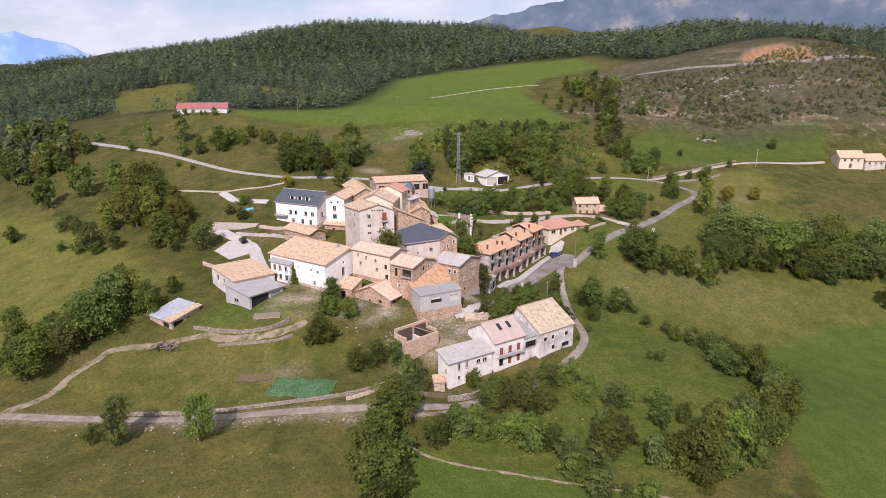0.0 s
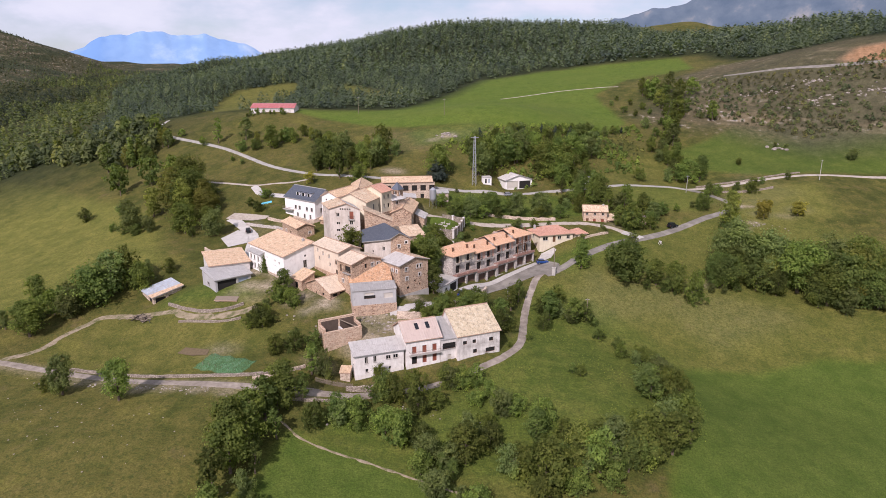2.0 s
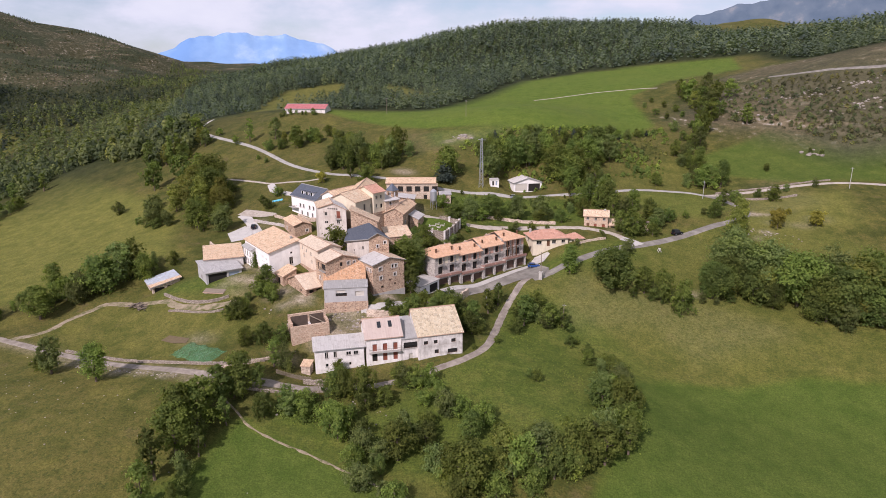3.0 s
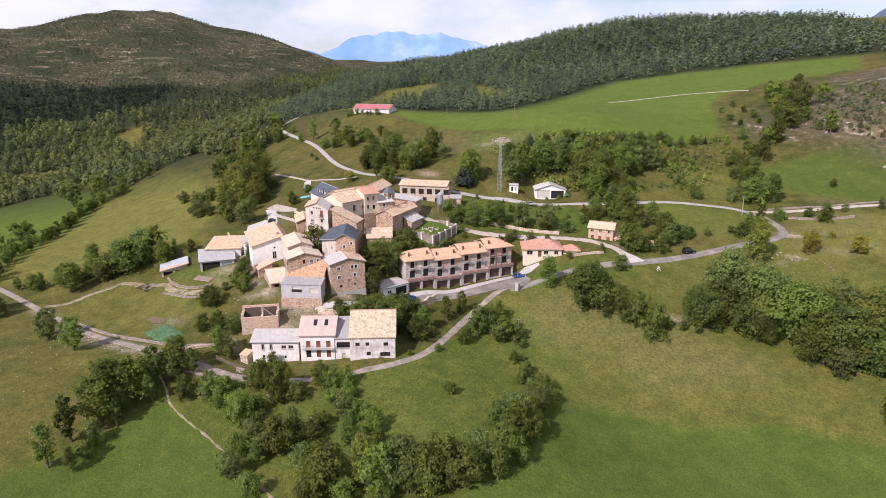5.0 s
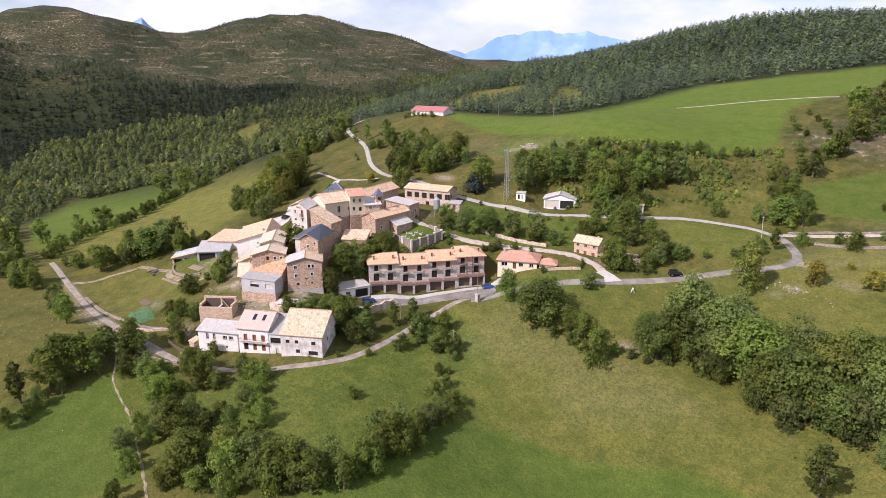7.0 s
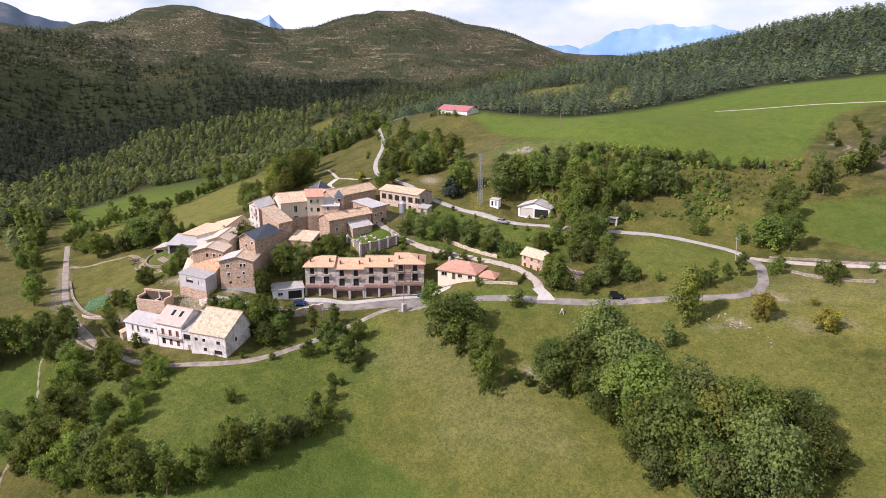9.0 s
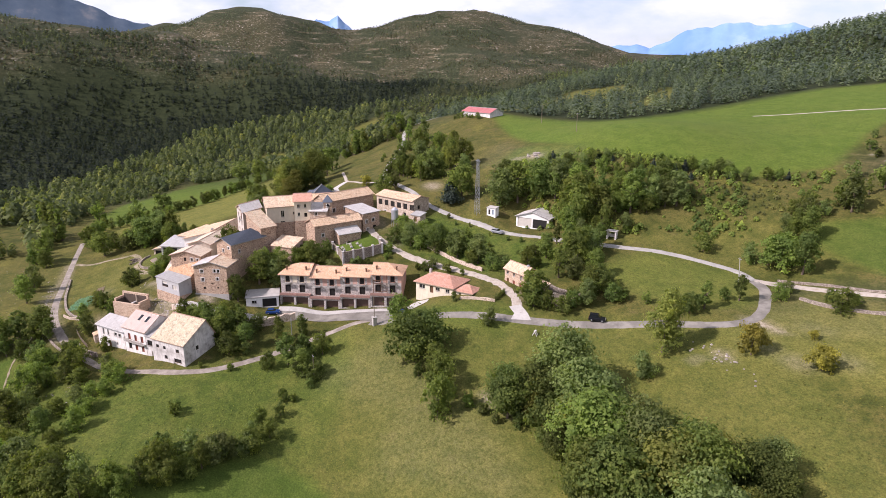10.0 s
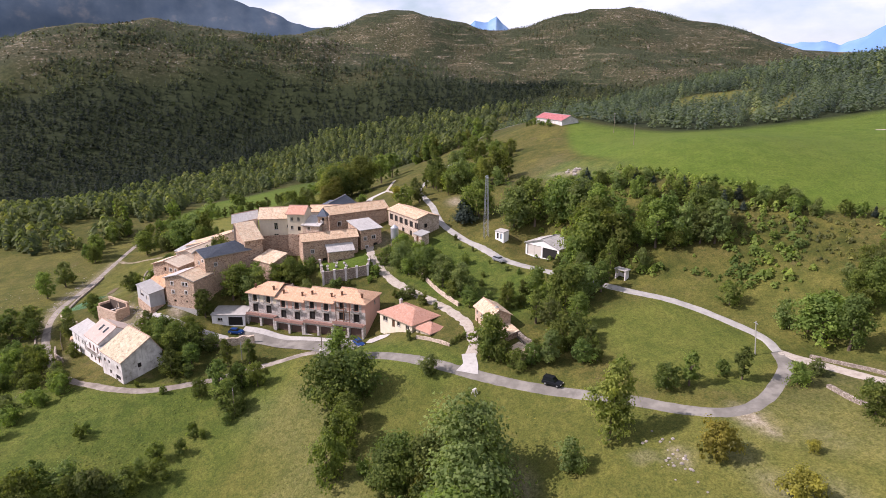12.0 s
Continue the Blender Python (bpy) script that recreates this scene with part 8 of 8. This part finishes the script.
def pole(x, y, h, material, label, lean=0.0, foot=False):
    ob = thing("utility_pole", pose(x, y, ground_z(x, y), lean, 0, 0), label, "pole")
    bm = bmesh.new()
    bar(bm, (0, 0, -0.5), (0, 0, h), 0.13, 8, 0.09)
    part("shaft", bm, material, ob)
    if foot:
        part("concrete_foot", boxes(((-0.55, -0.55, -0.6), (0.55, 0.55, 2.3)), ((-0.65, -0.65, 2.3), (0.65, 0.65, 2.45))), CONCRETE, ob)
    else:
        part("crosspiece", boxes(((-0.6, -0.05, h - 0.5), (0.6, 0.05, h - 0.4))), GALV, ob)
    return ob


pole(42.4, 198.9, 9.0, OLDWOOD, "wooden pole on a pale concrete pedestal", 0, True)
pole(91, 284.4, 7.5, CONCRETE, "leaning pale concrete pole by the road bend", 7)
pole(145.2, 298.1, 8.5, CONCRETE, "pale concrete pole in the meadow")
pole(53.5, 178, 7.0, OLDWOOD, "thin wooden pole on the slope")
pole(30.5, 178.5, 5.0, GALV, "slim steel street lamp post")
pole(-22, 318, 8, OLDWOOD, "wooden pole in the upper meadow")
pole(-75, 338, 9, OLDWOOD, "wooden pole at the forest edge")

# silo
silo = thing("silo", pose(-4.2, 225.4, 37.2), "galvanised steel feed silo on legs", "silo")
bm = bmesh.new()
for a, b_, r, r2 in (((0, 0, 3.0), (0, 0, 6.4), 1.25, 1.25), ((0, 0, 6.4), (0, 0, 7.3), 1.3, 0.25), ((0, 0, 3.0), (0, 0, 1.4), 1.25, 0.25)):
    bar(bm, a, b_, r, 20, r2)
part("hopper", bm, GALV, silo)
for k in range(4):
    bm = bmesh.new()
    bar(bm, (math.cos(k * 1.571) * 1.2, math.sin(k * 1.571) * 1.2, -1), (math.cos(k * 1.571) * 1.2, math.sin(k * 1.571) * 1.2, 3.4), 0.07, 6)
    part("leg", bm, GALV, silo)

# green netting laid low over a vegetable plot, and the tilled bed beside it
NET, t, b = surface("green_shade_net", 0.8)
co = node(t, "ShaderNodeTexCoord").outputs["Object"]
t.links.new(ramp(t, grain(t, 1.2, 8, 0.65, co), [(0.36, (0.07, 0.14, 0.05)), (0.55, (0.09, 0.22, 0.1)), (0.7, (0.17, 0.28, 0.16))]), b.inputs["Base Color"])
b.inputs["Alpha"].default_value = 0.55
net = thing("netted_plot", pose(-30.4, 125.2, ground_z(-30.4, 125.2), 0, 0, -12), "vegetable plot under low green shade netting", "netting")
bm = bmesh.new()
gw = []
for i in range(16):
    col_ = []
    for j in range(8):
        x, y = -7.2 + i * 0.96 + 0.25 * math.sin(j * 2.1), -3.2 + j * 0.92 + 0.3 * math.sin(i * 1.3)
        q = net.matrix_world @ Vector((x, y, 0))
        edge_ = i in (0, 15) or j in (0, 7)
        col_.append(bm.verts.new((x, y, ground_z(q.x, q.y) - net.location.z + (0.02 if edge_ else 0.45 + 0.18 * math.sin(i * 1.9) * math.cos(j * 1.7)))))
    gw.append(col_)
for i in range(15):
    for j in range(7):
        bm.faces.new((gw[i][j], gw[i + 1][j], gw[i + 1][j + 1], gw[i][j + 1]))
part("net", bm, NET, net, smooth=True)
for i in range(6):
    for j in (-1.8, 1.8):
        bm = bmesh.new()
        bar(bm, (-5 + i * 2, j, -0.8), (-5 + i * 2, j, 0.6), 0.05, 5)
        part("post", bm, OLDWOOD, net)
SOIL = plain("tilled_soil", (0.12, 0.09, 0.05), 0.95, 0, 0.45, 0.5)
pad("ground", [(-46.4, 129.6), (-45.4, 131.8), (-38.2, 131.3), (-37.6, 129.2), (-41.6, 128.8)], SOIL, "bare tilled brown garden bed", "garden bed", 0.16, 1.0)

# stack of cut timber
pile = thing("timber_pile", pose(-66.4, 142.8, ground_z(-66.4, 142.8), 0, 0, 15), "heap of cut grey timber and branches in the grass", "timber pile")
wr = random.Random(12)
DARKLOG = plain("dark_wet_timber", (0.06, 0.05, 0.045), 0.85, 0, 0.4, 0.3)
for i in range(80):
    bm = bmesh.new()
    x, y, z = wr.gauss(0, 1.9), wr.gauss(0, 1.1), wr.uniform(0.0, 1.1)
    z *= max(0.15, 1 - (x / 4.5) ** 2 - (y / 2.6) ** 2)
    a, l = wr.gauss(0.2, 0.6), wr.uniform(1.2, 2.6)
    bar(bm, (x - math.cos(a) * l / 2, y - math.sin(a) * l / 2, z), (x + math.cos(a) * l / 2, y + math.sin(a) * l / 2, z + wr.uniform(-0.1, 0.5)), wr.uniform(0.06, 0.15), 6)
    part("log", bm, OLDWOOD if i % 3 else DARKLOG, pile)

# ivy on the white house
rg = np.random.default_rng(77)
v, f = leaf_cloud(rg, [((8.7, -0.3, 8.6), (1.3, 0.5, 2.4)), ((8.9, -0.35, 10.8), (0.95, 0.45, 1.9)), ((8.3, -0.25, 12.6), (0.5, 0.3, 1.0)), ((10.0, -0.25, 8.0), (0.9, 0.4, 1.2))], 2600, 0.22)
me = grid_mesh("ivy", v, f, False)
me.materials.append(LEAFDARK)
iv = new("ivy", me)
iv.parent = wh

# stones on the hillside
ROCK = stonework("pale_rock", (0.24, 0.21, 0.175), (0.44, 0.39, 0.34), (0.22, 0.19, 0.16), 1.0)


def rocks(name, label, centre, spread, n, low, high, seed):
    rr = random.Random(seed)
    bm = bmesh.new()
    for i in range(n):
        x, y = centre[0] + rr.gauss(0, spread[0]), centre[1] + rr.gauss(0, spread[1])
        s = rr.uniform(low, high)
        r = bmesh.ops.create_icosphere(bm, subdivisions=1, radius=s)
        z = ground_z(x, y)
        sq = rr.uniform(0.4, 0.8)
        for q in r["verts"]:
            q.co = Vector((x + q.co.x * rr.uniform(0.8, 1.25), y + q.co.y * rr.uniform(0.8, 1.25), z + q.co.z * sq + s * 0.1))
    return tagged(part(name, bm, ROCK), label, "rocks", kind="stuff")


rocks("rock_outcrop", "pale limestone outcrop in the slope", (152, 392), (16, 2.2), 70, 0.3, 1.0, 1)
rocks("rock_outcrop", "pale limestone outcrop in the slope", (188, 376), (24, 3), 80, 0.3, 1.1, 2)
rocks("boulders", "pile of pale boulders on the meadow edge", (-15, 292), (3, 1.2), 16, 0.4, 1.1, 3)
rocks("boulders", "boulders in the meadow", (138, 338), (2.5, 1.2), 9, 0.6, 1.3, 4)
rocks("field_stones", "scattered stones in worn grass", (112, 253), (5, 2), 30, 0.12, 0.4, 5)
rocks("rubble", "rubble below the stone houses", (2, 148), (4, 2), 50, 0.15, 0.5, 6)
rocks("rubble", "rubble heaps beside the path", (18, 121), (8, 2.5), 20, 0.1, 0.28, 7)

rocks("field_stones", "pale stones on the bank below the road", (-42, 114.2), (17, 0.9), 80, 0.1, 0.32, 8)
rocks("field_stones", "pale stones scattered in the lower meadow", (-58, 100), (26, 7), 70, 0.08, 0.2, 9)
rocks("rubble", "stones and rubble below the ruined barn", (-8, 141), (5, 3), 60, 0.1, 0.4, 10)

# a turquoise tarpaulin left on the grass
TARP = plain("turquoise_tarpaulin", (0.12, 0.45, 0.6), 0.45, 0, 0.2, 0.6)
tp = thing("tarpaulin", pose(-67.8, 218.2, ground_z(-67.8, 218.2), 0, 0, 25), "crumpled turquoise tarpaulin on the grass", "tarpaulin")
bm = bmesh.new()
gw = []
for i in range(9):
    col_ = []
    for j in range(5):
        q = tp.matrix_world @ Vector((i * 0.5 - 2, j * 0.4 - 0.8, 0))
        col_.append(bm.verts.new((i * 0.5 - 2, j * 0.4 - 0.8, ground_z(q.x, q.y) - tp.location.z + 0.12 + 0.14 * math.sin(i * 2.3 + j) * math.cos(j * 1.9))))
    gw.append(col_)
for i in range(8):
    for j in range(4):
        bm.faces.new((gw[i][j], gw[i + 1][j], gw[i + 1][j + 1], gw[i][j + 1]))
part("sheet", bm, TARP, tp)

# a small white trestle in the grass below the road
tr = thing("trestle", pose(76.9, 228.7, ground_z(76.9, 228.7), 0, 0, 35), "small white A-shaped trestle in the grass", "trestle")
for y in (-0.5, 0.5):
    for a in (-1, 1):
        bm = bmesh.new()
        bar(bm, (a * 0.6, y * 0.8, -0.2), (0, y * 0.8, 1.15), 0.09, 5)
        part("leg", bm, GREYWHITE, tr)
part("top_board", boxes(((-0.2, -0.55, 1.08), (0.2, 0.55, 1.2))), GREYWHITE, tr)

# far mountains beyond the hills, distance haze put into their colour
def mountains(name, label, crest, dist, material):
    """A range seen far away: crest heights in degrees by bearing, west of north positive."""
    n = 160
    a0, a1 = crest[0][0], crest[-1][0]
    az = np.linspace(a0, a1, n)
    el = np.interp(az, [c[0] for c in crest], [c[1] for c in crest])
    jag = sum(np.sin(az * k + p) * w for k, p, w in ((1.7, 0.3, 0.1), (3.9, 1.1, 0.05), (8.3, 2.0, 0.02)))
    V = []
    for lev, dd in ((0, 0), (0.35, 130), (0.62, 240), (0.82, 330), (1.0, 420)):
        for i in range(n):
            d = dist + dd + 70 * math.sin(az[i] * 0.3 + lev * 5) * (1 - lev)
            top = 88 + math.tan(radians(max(el[i] + jag[i] * lev ** 4, 0.2))) * (dist + 420)
            V.append((100 - math.sin(radians(az[i])) * d, 90 + math.cos(radians(az[i])) * d, -60 + (top + 60) * lev))
    V = np.array(V)
    idx = (np.arange(4)[:, None] * n + np.arange(n - 1)[None, :]).ravel()
    me = grid_mesh(name, V, np.c_[idx, idx + 1, idx + n + 1, idx + n])
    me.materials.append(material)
    return tagged(new(name, me), label, "mountains", kind="structure")


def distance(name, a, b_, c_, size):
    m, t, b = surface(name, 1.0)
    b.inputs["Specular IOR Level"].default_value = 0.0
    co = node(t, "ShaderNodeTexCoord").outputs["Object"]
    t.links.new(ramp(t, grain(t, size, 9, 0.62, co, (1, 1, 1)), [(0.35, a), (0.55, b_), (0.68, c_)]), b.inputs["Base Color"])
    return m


# blue and grey haze is mixed into these base colours
HAZEBLUE = distance("haze_blue_slopes", (0.14, 0.25, 0.46), (0.2, 0.32, 0.52), (0.36, 0.45, 0.57), 420)
HAZEGREY = distance("haze_grey_slopes", (0.075, 0.105, 0.145), (0.105, 0.135, 0.172), (0.2, 0.205, 0.215), 170)
mountains("backdrop", "hazy blue mountain beyond the valley", [(26, 0.6), (29.6, 1.7), (31.5, 2.6), (34, 3.0), (39, 3.2), (41.4, 2.7), (44.3, 1.4), (46.5, 1.7), (49, 1.5), (54, 0.9)], 4300, HAZEBLUE)
mountains("backdrop", "hazy grey mountain range beyond the ridge", [(2, 3.0), (-0.2, 4.5), (-5.4, 5.5), (-8.2, 6.2), (-14, 7.4), (-22, 8.0), (-32, 8.2), (-40, 7.0)][::-1], 4200, HAZEGREY)
mountains("backdrop", "haze-blue mountain shoulder beyond the dark hills", [(69.2, 1.8), (72, 2.2), (76, 2.4), (80, 2.4), (86, 3.0), (91.5, 5.0), (96, 5.9), (101, 6.3), (110, 6.0), (122, 5.0)], 4250, HAZEGREY)
mountains("backdrop", "pointed haze-blue peak far behind the hills", [(68.2, 1.6), (69.3, 2.9), (70.5, 3.95), (71.2, 3.4), (72.3, 3.75), (73.4, 2.7), (75, 1.8)], 4320, HAZEBLUE)
